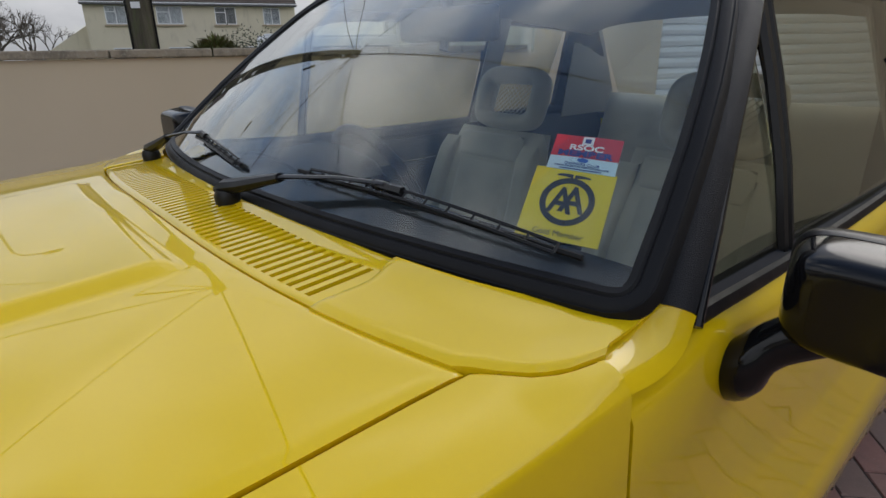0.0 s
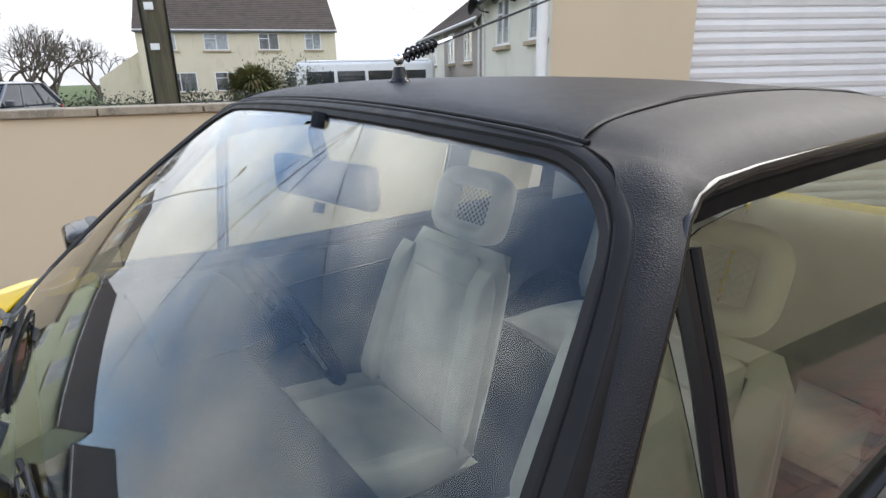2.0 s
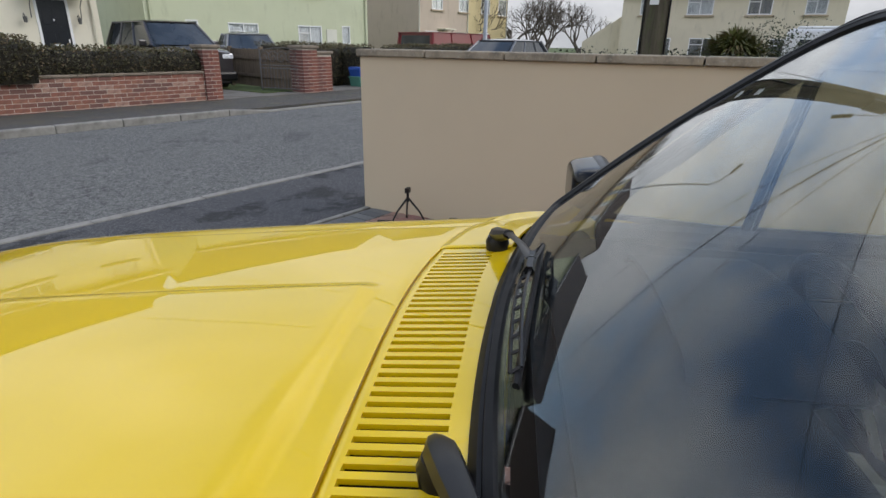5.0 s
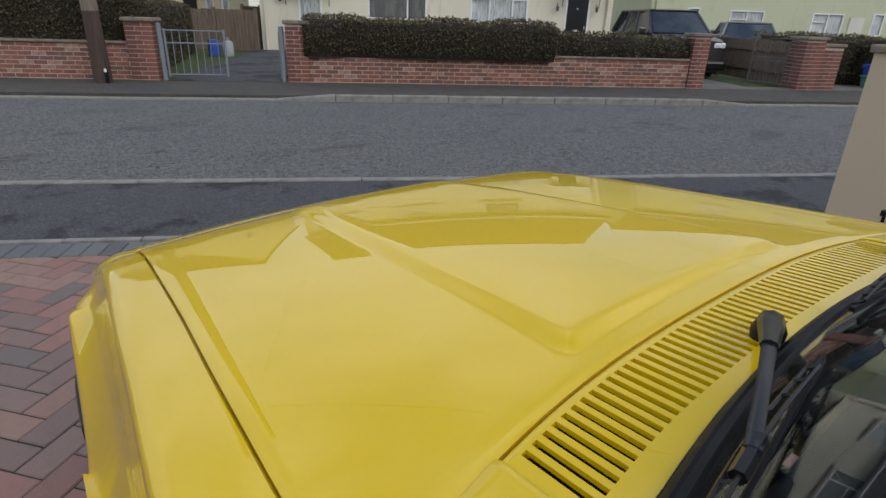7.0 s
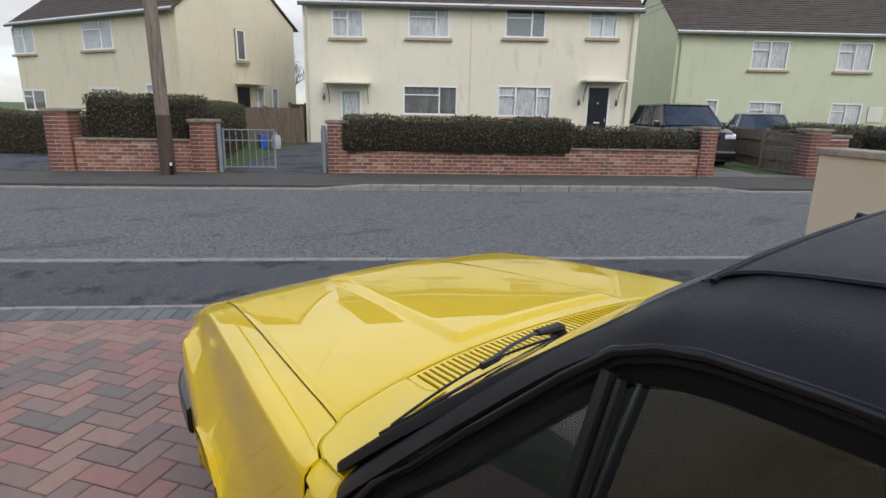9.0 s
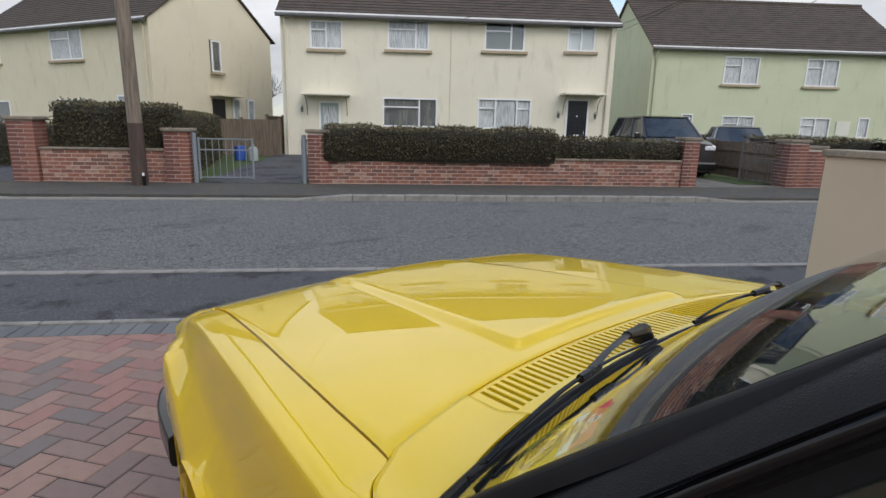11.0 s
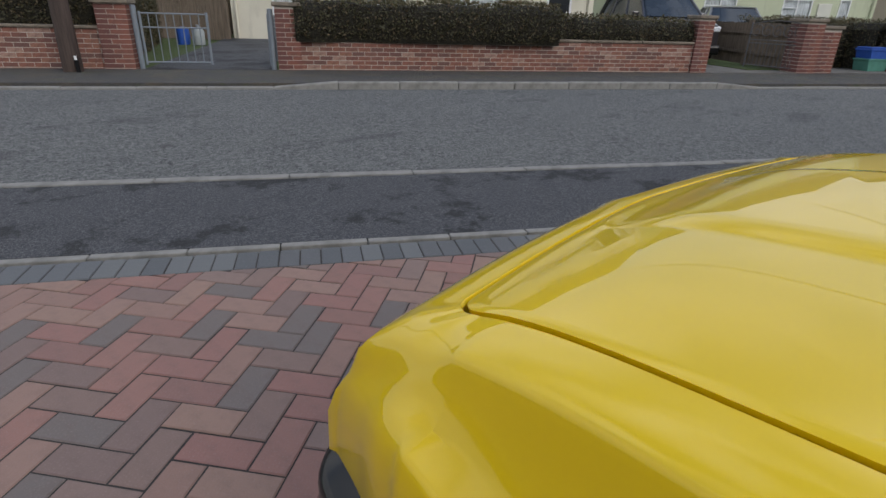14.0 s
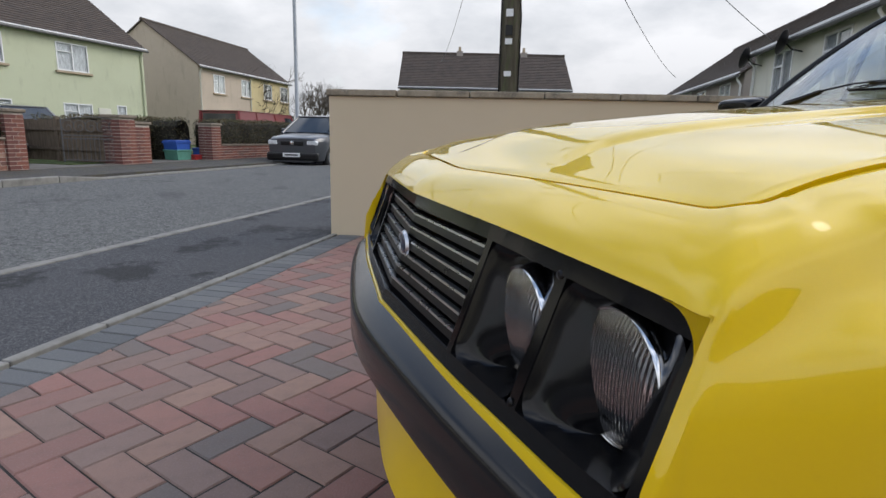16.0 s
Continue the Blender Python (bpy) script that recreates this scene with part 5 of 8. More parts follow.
part("badge_rim", turned([(0.0215, 0.005), (0.024, 0.006), (0.0262, 0.0)], 28, at=Matrix.Translation((0.0, 1.317, 0.682)) @ Matrix.Rotation(-math.pi / 2, 4, "X") @ Matrix.Diagonal((1.25, 1, 1, 1))), SILVER, bo)

# bumper
bump_plan = [(-0.772, 0.93), (-0.770, 1.0), (-0.763, 1.12), (-0.748, 1.202), (-0.722, 1.268), (-0.65, 1.315), (-0.45, 1.36), (-0.18, 1.40), (0.0, 1.414)]
bump_plan = bump_plan + [(-x, y) for x, y in reversed(bump_plan[:-1])]
pl = fine([(x, y, 0) for x, y in bump_plan], 60)
bm = bmesh.new()
rows = []
for i, p in enumerate(pl):
    t = (pl[min(i + 1, 60)] - pl[max(i - 1, 0)]).normalized()
    n = Vector((-t.y, t.x, 0))
    prof = [(-0.062, 0.56), (-0.06, 0.577), (-0.014, 0.562), (-0.004, 0.556), (0.0, 0.546), (0.0, 0.484), (-0.004, 0.472), (-0.016, 0.466), (-0.05, 0.466), (-0.062, 0.472)]
    rows.append([bm.verts.new((p.x + n.x * o, p.y + n.y * o, z)) for o, z in prof])
for a, b in zip(rows, rows[1:]):
    for k in range(len(a)):
        bm.faces.new((a[k], a[(k + 1) % len(a)], b[(k + 1) % len(a)], b[k]))
bm.faces.new(rows[0])
bm.faces.new(rows[-1])
bmesh.ops.recalc_face_normals(bm, faces=bm.faces)
part("front_bumper", bm, BUMPER_BLACK, car, "satin black front bumper", 40)
# chin spoiler
bm = bmesh.new()
rows = []
for i, p in enumerate(fine([(x * 0.97, y - 0.085, 0) for x, y in bump_plan[3:-3]], 40)):
    rows.append([Vector((p.x, p.y, 0.5)), Vector((p.x, p.y, 0.40)), Vector((p.x * 1.0, p.y - 0.01, 0.33)), Vector((p.x, p.y + 0.01, 0.26)), Vector((p.x, p.y + 0.025, 0.2))])
bm = skin(rows)
bmesh.ops.solidify(bm, geom=bm.faces[:], thickness=0.006)
part("front_spoiler", bm, YELLOW, car, "yellow chin spoiler", 40)
# ---- the car: wipers, mirrors, aerial, stickers ----
def on_screen(u, v, out):
    return screen_point(u, v, out)


def wiper(pivot, blade_a, blade_b, joint):
    px = Vector(pivot)
    w = part("wiper", turned([(0.0, 0.03), (0.016, 0.028), (0.02, 0.018), (0.018, 0.0), (0.022, -0.004)], 16, at=Matrix.Translation(px)), SATIN_BLACK, car, "black windscreen wiper", 40)
    A, B = blade_a, blade_b
    J = A.lerp(B, joint) + Vector((0, 0.012, 0.022))
    d = (J - (px + Vector((0, 0, 0.028))))
    s0, s1, s2, s3 = px + Vector((0, 0, 0.028)), px + Vector((0, 0, 0.034)) + d * 0.12, px + Vector((0, 0, 0.045)) + d * 0.42, J + Vector((0, 0.0, 0.004))
    part("arm_head", tube([s0 - d.normalized() * 0.022, s0 + Vector((0, 0, 0.004)), s1, s1.lerp(s2, 0.9)], [0.008, 0.015, 0.014, 0.009], 8, squash=(1, 0.8)), SATIN_BLACK, w, smooth=40)
    part("arm", tube([s1.lerp(s2, 0.8), s2, s2.lerp(s3, 0.55) + Vector((0, 0, 0.004)), s3], [0.006, 0.0055, 0.0045, 0.005], 6, squash=(1.3, 0.6)), SATIN_BLACK, w, smooth=40)
    across = (B - A).normalized()
    up = Vector((0, 0.62, 0.78))
    # bridge with cut-outs: two rails and short ties
    bm = bmesh.new()
    n = 12
    for o in (-0.006, 0.006):
        side = across.cross(up).normalized() * o
        pts = [A.lerp(B, lerp(0.06, 0.94, k / n)) + side + up * (0.010 + 0.016 * math.sin(math.pi * k / n)) for k in range(n + 1)]
        tube(pts, 0.0022, 5, bm)
    for k in range(n + 1):
        m = A.lerp(B, lerp(0.06, 0.94, k / n)) + up * (0.010 + 0.016 * math.sin(math.pi * k / n))
        tube([m - across.cross(up).normalized() * 0.006, m + across.cross(up).normalized() * 0.006], 0.002, 4, bm)
    part("bridge", bm, SATIN_BLACK, w)
    bm = bmesh.new()
    tube([A + up * 0.006, A.lerp(B, 0.5) + up * 0.0065, B + up * 0.006], 0.0035, 6, bm)
    tube([A + up * 0.002, B + up * 0.002], 0.0015, 4, bm)
    part("blade", bm, RUBBER, w, "black rubber blade")
    part("joint", tube([J - across * 0.02, J + across * 0.03], 0.007, 6), SATIN_BLACK, w)
    return w


wiper((-0.086, -0.014, 0.974), on_screen(-0.26, 0.085, 0.006), on_screen(-0.93, 0.045, 0.006), 0.42)
wiper((0.455, -0.045, 0.962), on_screen(0.46, 0.085, 0.006), on_screen(-0.02, 0.05, 0.006), 0.3)


def door_mirror(s, hx, hy, hz):
    fy, fz = hy + 0.058, hz - 0.11
    neck = fine([(0.742, fy - 0.030, fz - 0.035), (0.752, fy - 0.012, fz - 0.006), (0.764, fy - 0.002, fz + 0.022), (0.786, fy - 0.012, fz + 0.05), (0.83, fy - 0.025, fz + 0.08)], 16)
    girth = [curve([(0.0, 0.010), (0.2, 0.026), (0.4, 0.030), (0.65, 0.024), (1.0, 0.026)], k / 16) for k in range(17)]
    m = part("door_mirror", tube([(s * p.x, p.y, p.z) for p in neck], girth, 18), GLOSS_BLACK, car, "black door mirror on a teardrop foot", 60)

    def shell(a, b):
        # a round the rim, b from the glass to the nose of the shell
        t = 2 * math.pi * a
        e = 0.36
        cx, cz = math.copysign(abs(math.cos(t)) ** e, math.cos(t)), math.copysign(abs(math.sin(t)) ** e, math.sin(t))
        k = (1 - 0.10 * b) * math.cos(b * math.pi / 2) ** 0.16
        return Vector((s * (hx + 0.098 * cx * k), hy + 0.075 * math.sin(b * math.pi / 2), hz + 0.057 * cz * k))

    def lip(a, b):
        p = shell(a, 0.0)
        return p + (p - Vector((s * hx, hy, hz))) * curve([(0, -0.02), (0.3, 0.035), (0.7, 0.035), (1, -0.01)], b) + Vector((0, lerp(-0.012, 0.016, b), 0))
    part("rim", sheet(lambda b, a: lip(a, b), steps(0, 1, 6), [k / 48 for k in range(48)], close=True), SATIN_BLACK, m, "black rim round the mirror glass", 60)
    bm = sheet(lambda b, a: shell(a, b), [0, 0.15, 0.3, 0.45, 0.6, 0.72, 0.82, 0.9, 0.95, 0.98], [k / 48 for k in range(48)], close=True)
    bm.verts.ensure_lookup_table()
    bm.faces.new(bm.verts[-48:])
    bmesh.ops.recalc_face_normals(bm, faces=bm.faces)
    part("mirror_shell", bm, GLOSS_BLACK, m, "glossy black mirror shell", 60)
    bm = bmesh.new()
    vs_ = [bm.verts.new(shell(k / 32, 0) * 1.0 + Vector((0, 0.004, 0))) for k in range(32)]
    bm.faces.new(vs_)
    mg = mat("mirror_glass", (0.9, 0.92, 0.93), rough=0.02, metal=1.0)
    mg.roughen(mg.noise(6.0), 0.01, 0.04)
    part("mirror_glass", bm, mg.m, m, "mirror glass")


door_mirror(-1, 0.872, -0.348, 0.975)
door_mirror(1, 0.86, -0.275, 0.979)

# aerial on the roof
ant = part("aerial", turned([(0.036, 0.0), (0.034, 0.004), (0.028, 0.008), (0.024, 0.014), (0.019, 0.036), (0.016, 0.042), (0.0, 0.043)], 24), GLOSS_BLACK, car, "sprung whip aerial on a black cone", 40, Matrix.Translation((0.006, -0.703, 1.3875)) @ Matrix.Diagonal((0.55, 0.55, 0.6, 1)))
part("ball", turned([(0.0, -0.017), (0.008, -0.018), (0.008, -0.014)] + [(0.0165 * math.cos(a), 0.0165 * math.sin(a)) for a in steps(-1.0, math.pi / 2 - 0.001, 10)] + [(0.0, 0.0165)], 20, at=Matrix.Translation((0, 0, 0.062))), CHROME, ant, "chrome swivel ball", 60)
WHIP = Vector((0.0, -0.966, 0.258)).normalized()
root = Vector((0, 0, 0.064))
bm = bmesh.new()
e1 = WHIP.cross(Vector((0, 0, 1))).normalized()
e2 = WHIP.cross(e1)
coil = []
for k in range(97):
    a = 2 * math.pi * k / 16
    coil.append(root + WHIP * (0.027 + 0.115 * k / 96) + (e1 * math.cos(a) + e2 * math.sin(a)) * 0.0165)
tube(coil, 0.0042, 6, bm)
part("spring", bm, SATIN_BLACK, ant, "black coil spring", 60)
part("spring_core", tube([root + WHIP * 0.01, root + WHIP * 0.145, root + WHIP * 0.152], [0.009, 0.01, 0.004], 10), SATIN_BLACK, ant)
part("ferrule", tube([root + WHIP * 0.15, root + WHIP * 0.215], 0.0055, 8), CHROME, ant)
part("whip", tube([root + WHIP * 0.2, root + WHIP * 0.9 + Vector((0, 0, 0.006)), root + WHIP * 1.8], [0.0042, 0.0036, 0.0025], 6), SATIN_BLACK, ant)


# stickers behind the windscreen
def flat(name, col, rough=0.5):
    m = mat(name, col, rough=rough)
    m.tint(m.ramp(m.noise(40.0), 0.45, 0.7), tuple(v * 0.88 for v in col[:3]), 0.5)
    return m.m


RED, STICK_Y, PALE, NAVY, INK, BLUE = flat("sticker_red", (0.52, 0.03, 0.05)), flat("sticker_yellow", (0.72, 0.55, 0.02)), flat("sticker_pale_blue", (0.55, 0.70, 0.78)), flat("sticker_navy", (0.03, 0.05, 0.22)), flat("sticker_ink", (0.015, 0.015, 0.02)), flat("sticker_blue", (0.02, 0.10, 0.40))
SW = flat("sticker_white", (0.8, 0.8, 0.8))


def card(x0, x1, z0, z1, lift=0.0):
    return boxed(x0, x1, z0, z1, lift, lift + 0.0008)


def words(parent, text, x, y, size, material, lift, width=None, bold=0.0, name="lettering"):
    cu_ = bpy.data.curves.new("text", "FONT")
    cu_.body, cu_.size, cu_.align_x, cu_.align_y, cu_.extrude, cu_.offset = text, size, "CENTER", "CENTER", 0.0003, bold
    tmp = new("text_source", cu_)
    bpy.context.view_layer.update()
    me = bpy.data.meshes.new_from_object(tmp.evaluated_get(bpy.context.evaluated_depsgraph_get()))
    bpy.data.objects.remove(tmp)
    me.materials.clear()
    me.materials.append(material)
    ob = new(name, me)
    ob.parent = parent
    wd = max(v.co.x for v in me.vertices) - min(v.co.x for v in me.vertices)
    sc = width / wd if width else 1.0
    ob.matrix_basis = Matrix.Translation((x, y, lift)) @ Matrix.Diagonal((sc, 1.0, 1, 1))
    return ob


# the stickers lie just inside the glass, their corner near the pillar
ex, ey = Vector((-0.034, -0.019, 0.001)).normalized(), Vector((0.015, -0.03, 0.034)).normalized()
ez = ex.cross(ey).normalized()
ey = ez.cross(ex).normalized()
corner = Vector((-0.599, -0.287, 1.104)) - ez * 0.006
STICK = Matrix.Translation(corner) @ Matrix((ex, ey, ez)).transposed().to_4x4() @ Matrix.Rotation(radians(-8), 4, "Z")
st = thing("window_sticker", "yellow motoring membership sticker with a round black emblem", "sticker", STICK @ Matrix.Translation((-0.043, -0.0925, -0.001)))
part("sheet", card(-0.046, 0.046, -0.0455, 0.0455), STICK_Y, st)
part("emblem", turned([(0.0235, 0.0), (0.0235, 0.0006), (0.0305, 0.0006), (0.0305, 0.0)], 40, at=Matrix.Translation((0, 0.004, 0.0009))), INK, st, "black ring emblem")
words(st, "A", -0.0065, 0.003, 0.046, INK, 0.0012, 0.029, 0.0008)
words(st, "A", 0.0065, 0.005, 0.046, INK, 0.0016, 0.029, 0.0008)
words(st, "Gold Member", 0, -0.037, 0.010, INK, 0.0012, 0.056)
for s in (-1, 1):
    part("wing_mark", sheet(lambda a, b: Vector((s * (0.001 + 0.018 * a), 0.0365 + 0.004 * a * (1 - a) + (b - 0.5) * 0.005 * (1 - 0.6 * a), 0.0012)), steps(0, 1, 3), [0, 1], 0.0004), INK, st)
st2 = thing("window_sticker", "red and pale blue owners club sticker on the windscreen", "sticker", STICK @ Matrix.Translation((-0.039, 0, 0)))
part("sheet", card(-0.039, 0.039, -0.030, 0.0), RED, st2)
part("lower_band", card(-0.039, 0.039, -0.048, -0.030), PALE, st2, "pale blue lower band")
part("shield", box(bmesh.new(), -0.0065, 0.0065, -0.0125, -0.001, 0.001, 0.0016), SW, st2, "small white shield")
part("shield_mark", box(bmesh.new(), -0.0035, 0.0035, -0.010, -0.004, 0.0018, 0.0021), NAVY, st2)
words(st2, "RSOC", 0, -0.0168, 0.0105, SW, 0.0012, 0.039, 0.0003)
words(st2, "MEMBER", 0, -0.0252, 0.0105, NAVY, 0.0012, 0.064, 0.0005)
words(st2, "OWNERS CLUB", 0, -0.039, 0.0048, NAVY, 0.0012, 0.040)
words(st2, "PRIDE PASSION PERFORMANCE", 0, -0.0428, 0.0032, NAVY, 0.0012, 0.062)
part("oval", turned([(0.0, 0.0006), (0.005, 0.0006), (0.005, 0.0)], 20, at=Matrix.Translation((0, -0.0335, 0.0009)) @ Matrix.Diagonal((1.3, 0.55, 1, 1))), BLUE, st2)
part("small_print", box(bmesh.new(), -0.024, 0.024, -0.0468, -0.0455, 0.001, 0.0014), NAVY, st2)
# ---- the car: inside ----
vel = mat("beige_velour", (0.50, 0.47, 0.39), rough=0.95)
vel.tint(vel.ramp(vel.noise(9.0, 5), 0.4, 0.7), (0.33, 0.315, 0.27), 0.7).bump(vel.noise(220.0, 2), 0.2, 0.001)
vel.set("Sheen Weight", 0.4)
VELOUR = vel.m
trimm = mat("grey_trim", (0.07, 0.075, 0.085), rough=0.8)
trimm.tint(trimm.ramp(trimm.noise(16.0), 0.4, 0.7), (0.05, 0.055, 0.062), 0.7)
TRIM = trimm.m
lining = mat("roof_lining", (0.36, 0.35, 0.32), rough=0.95)
lining.tint(lining.ramp(lining.noise(6.0), 0.4, 0.7), (0.31, 0.30, 0.28), 0.6).bump(lining.noise(160.0), 0.4, 0.001)
LINING = lining.m


def pad(f, thick, n=14, m=10):
    """A stuffed cushion: f(u, v) gives its middle and outward way; thicker in the middle."""
    bm = bmesh.new()
    top, low = [], []
    for i in range(n + 1):
        r, q = [], []
        for j in range(m + 1):
            u, v = 2 * i / n - 1, 2 * j / m - 1
            p, nrm = f(u, v)
            t = thick * ((1 - abs(u) ** 4) * (1 - abs(v) ** 4)) ** 0.35
            r.append(bm.verts.new(p + nrm * t))
            q.append(bm.verts.new(p - nrm * t))
        top.append(r)
        low.append(q)
    for g, flip in ((top, 0), (low, 1)):
        for i in range(n):
            for j in range(m):
                bm.faces.new((g[i][j], g[i + 1][j], g[i + 1][j + 1], g[i][j + 1]))
    bmesh.ops.remove_doubles(bm, verts=bm.verts, dist=0.0005)
    bmesh.ops.recalc_face_normals(bm, faces=bm.faces)
    return bm


def seat(cx):
    """A front bucket seat with bolsters and a netted headrest."""
    lean = Vector((0, -0.33, 0.94)).normalized()
    face = Vector((0, 0.94, 0.33)).normalized()
    root = Vector((0, -0.95, 0.42))
    s = part("front_seat", pad(lambda u, v: (root + Vector((u * (0.225 - 0.025 * v), 0, 0)) + lean * (0.27 + 0.27 * v), face), 0.065), VELOUR, car, "beige velour front seat with a netted headrest", 70, Matrix.Translation((cx, 0, 0)))
    part("back_panel", pad(lambda u, v: (root + face * 0.052 + Vector((u * 0.125, 0, 0)) + lean * (0.25 + 0.19 * v), face), 0.022), VELOUR, s, smooth=70)
    part("shoulder_roll", pad(lambda u, v: (root + face * 0.05 + Vector((u * 0.14, 0, 0)) + lean * (0.47 + 0.045 * v), face), 0.022), VELOUR, s, smooth=70)
    for k in (-1, 1):
        part("bolster", pad(lambda u, v: (root + face * 0.055 + Vector((k * (0.198 - 0.022 * v + 0.034 * u), 0, 0)) + lean * (0.25 + 0.24 * v), face), 0.036), VELOUR, s, smooth=70)
        part("seat_bolster", pad(lambda u, v: (Vector((k * (0.215 + 0.035 * u), -0.70 + 0.26 * v, 0.46 + 0.04 * v)), Vector((0, 0, 1))), 0.05), VELOUR, s, smooth=70)
    part("cushion", pad(lambda u, v: (Vector((u * 0.24, -0.70 + 0.28 * v, 0.42 + 0.04 * v)), Vector((0, 0, 1))), 0.07), VELOUR, s, smooth=70)
    part("seat_base", boxed(-0.2, 0.2, -0.92, -0.5, 0.26, 0.37, 0.02), DARK, s)
    # headrest: a padded hoop round a net
    hr = root + lean * 0.645
    bm = bmesh.new()
    loop = []
    for k in range(33):
        a = 2 * math.pi * k / 32
        cx_, cz_ = math.copysign(abs(math.cos(a)) ** 0.4, math.cos(a)), math.copysign(abs(math.sin(a)) ** 0.4, math.sin(a))
        loop.append(hr + Vector((0.118 * cx_, 0, 0)) + lean * (0.078 * cz_))
    tube(loop, 0.034, 10, bm, False, (0.8, 1.25))
    head = part("headrest", bm, VELOUR, s, "padded headrest hoop", 70)
    bm = bmesh.new()
    for k in range(-9, 10):
        for d in (-1, 1):
            pts = []
            for t in steps(-1, 1, 12):
                u, v = k / 6 + d * t * 0.62, t
                if abs(u) < 1:
                    pts.append(hr + Vector((u * 0.11, 0, 0)) + lean * (v * 0.07) + face * 0.002 * d)
            if len(pts) > 1:
                tube(pts, 0.0013, 4, bm)
    part("net", bm, NETM, s, "white diamond netting")
    return s


nm_ = mat("white_net", (0.5, 0.49, 0.45), rough=0.8)
nm_.tint(nm_.ramp(nm_.noise(50.0), 0.4, 0.7), (0.4, 0.39, 0.36), 0.5)
NETM = nm_.m
seat(-0.335)
seat(0.36)
bench = part("rear_seat", pad(lambda u, v: (Vector((u * 0.58, -1.72 + 0.22 * v, 0.45 + 0.03 * v)), Vector((0, 0, 1))), 0.08), VELOUR, car, "beige velour rear bench seat", 70)
for x in (-0.29, 0.29):
    part("backrest", pad(lambda u, v: (Vector((x + u * 0.285, -2.0 - 0.09 * v, 0.73 + 0.25 * v)), Vector((0, 0.93, 0.36))), 0.07), VELOUR, bench, smooth=70)

part("floor_pan", boxed(-0.70, 0.70, -2.6, -0.12, 0.245, 0.27), DARK, car)
part("parcel_shelf", boxed(-0.62, 0.62, -2.3, -2.06, 0.86, 0.885), TRIM, car)
part("roof_lining", sheet(lambda u, v: roof_point(u * 0.97, lerp(0.02, 0.98, v)) - Vector((0, 0, 0.032)), steps(-1, 1, 12), steps(0, 1, 10), -0.006), LINING, car, smooth=60)
dash = part("dashboard", sheet(lambda a, b: Vector((lerp(-0.66, 0.66, a), curve([(0, -0.13), (0.55, -0.36), (0.7, -0.42), (0.8, -0.44), (1.0, -0.42)], b), curve([(0, 0.915), (0.55, 0.90), (0.7, 0.885), (0.8, 0.85), (1.0, 0.62)], b))), steps(0, 1, 16), steps(0, 1, 20), 0.01), DARK, car, "dark padded dashboard", 50)
part("binnacle", sheet(lambda a, b: Vector((0.36 + 0.2 * lerp(-1, 1, a), -0.28 - 0.2 * b, 0.905 + 0.045 * math.sin(math.pi * a) ** 0.4)), steps(0, 1, 14), steps(0, 1, 6), 0.008), DARK, dash, smooth=50)
# steering wheel
sw = part("steering_wheel", tube([(0.178 * math.cos(2 * math.pi * k / 40), 0.178 * math.sin(2 * math.pi * k / 40), 0) for k in range(41)], 0.0145, 10, caps=False), DARK, car, "dark padded steering wheel with flat spokes", 60, Matrix.Translation((0.36, -0.60, 0.83)) @ Matrix.Rotation(radians(66), 4, "X"))
part("hub", turned([(0.0, 0.02), (0.045, 0.015), (0.055, -0.01), (0.04, -0.05), (0.03, -0.2)], 24), DARK, sw, smooth=50)
for a in (0, 180, 270):
    part("spoke", tube([(0.04 * math.cos(radians(a)), 0.04 * math.sin(radians(a)), 0.0), (0.172 * math.cos(radians(a)), 0.172 * math.sin(radians(a)), 0.0)], 0.014, 6, squash=(1.4, 0.3)), SILVER, sw, "brushed metal spoke")
# inside mirror
im = part("interior_mirror", boxed(-0.125, 0.125, -0.012, 0.014, -0.034, 0.034, 0.011, 3), DARK, car, "black framed interior mirror", 40, Matrix.Translation((-0.022, -0.535, 1.243)) @ Matrix.Rotation(radians(11), 4, "Z"))
part("stem", tube([(0.0, 0.0, 0.03), (0.01, 0.0, 0.07), (0.01, -0.01, 0.105)], 0.012, 8), DARK, im)
part("dip_lever", tube([(0.0, 0.01, -0.034), (0.0, 0.016, -0.05)], 0.009, 8), DARK, im)
for s in (-1, 1):
    part("door_trim", sheet(lambda a, b: Vector((s * lerp(0.655, 0.69, b), lerp(-0.2, -2.2, a), lerp(0.3, 0.905, b))), steps(0, 1, 14), steps(0, 1, 5), 0.012), TRIM, car, "grey vinyl door trim", 60)
    part("door_top_trim", tube([(s * 0.700, -0.25, 0.920), (s * 0.697, -1.0, 0.902), (s * 0.702, -1.72, 0.915), (s * 0.692, -2.3, 0.908)], 0.024, 8), DARK, car)
    part("trim_strip", tube([(s * 0.678, -0.3, 0.80), (s * 0.678, -1.28, 0.80)], 0.004, 6), CHROME, car, "thin bright strip")
    part("seat_belt", tube([(s * 0.64, -1.31, 1.18), (s * 0.645, -1.30, 0.8), (s * 0.60, -1.22, 0.4)], 0.02, 6, squash=(1.0, 0.08)), DARK, car)
    part("inner_pillar_trim", sheet(lambda a, b: Vector((s * lerp(0.69, 0.55, a), lerp(-1.27, -1.36, b), lerp(0.88, 1.29, a))), steps(0, 1, 5), [0, 1], 0.004), LINING, car)
    part("rear_trim", sheet(lambda a, b: Vector((s * lerp(lerp(0.68, 0.66, b), lerp(0.545, 0.52, b), a), lerp(-1.76 - 0.1 * (1 - a), -1.88 - 0.4 * (1 - a), b), lerp(0.88, 1.29, a))), steps(0, 1, 6), steps(0, 1, 3), 0.004), LINING, car)
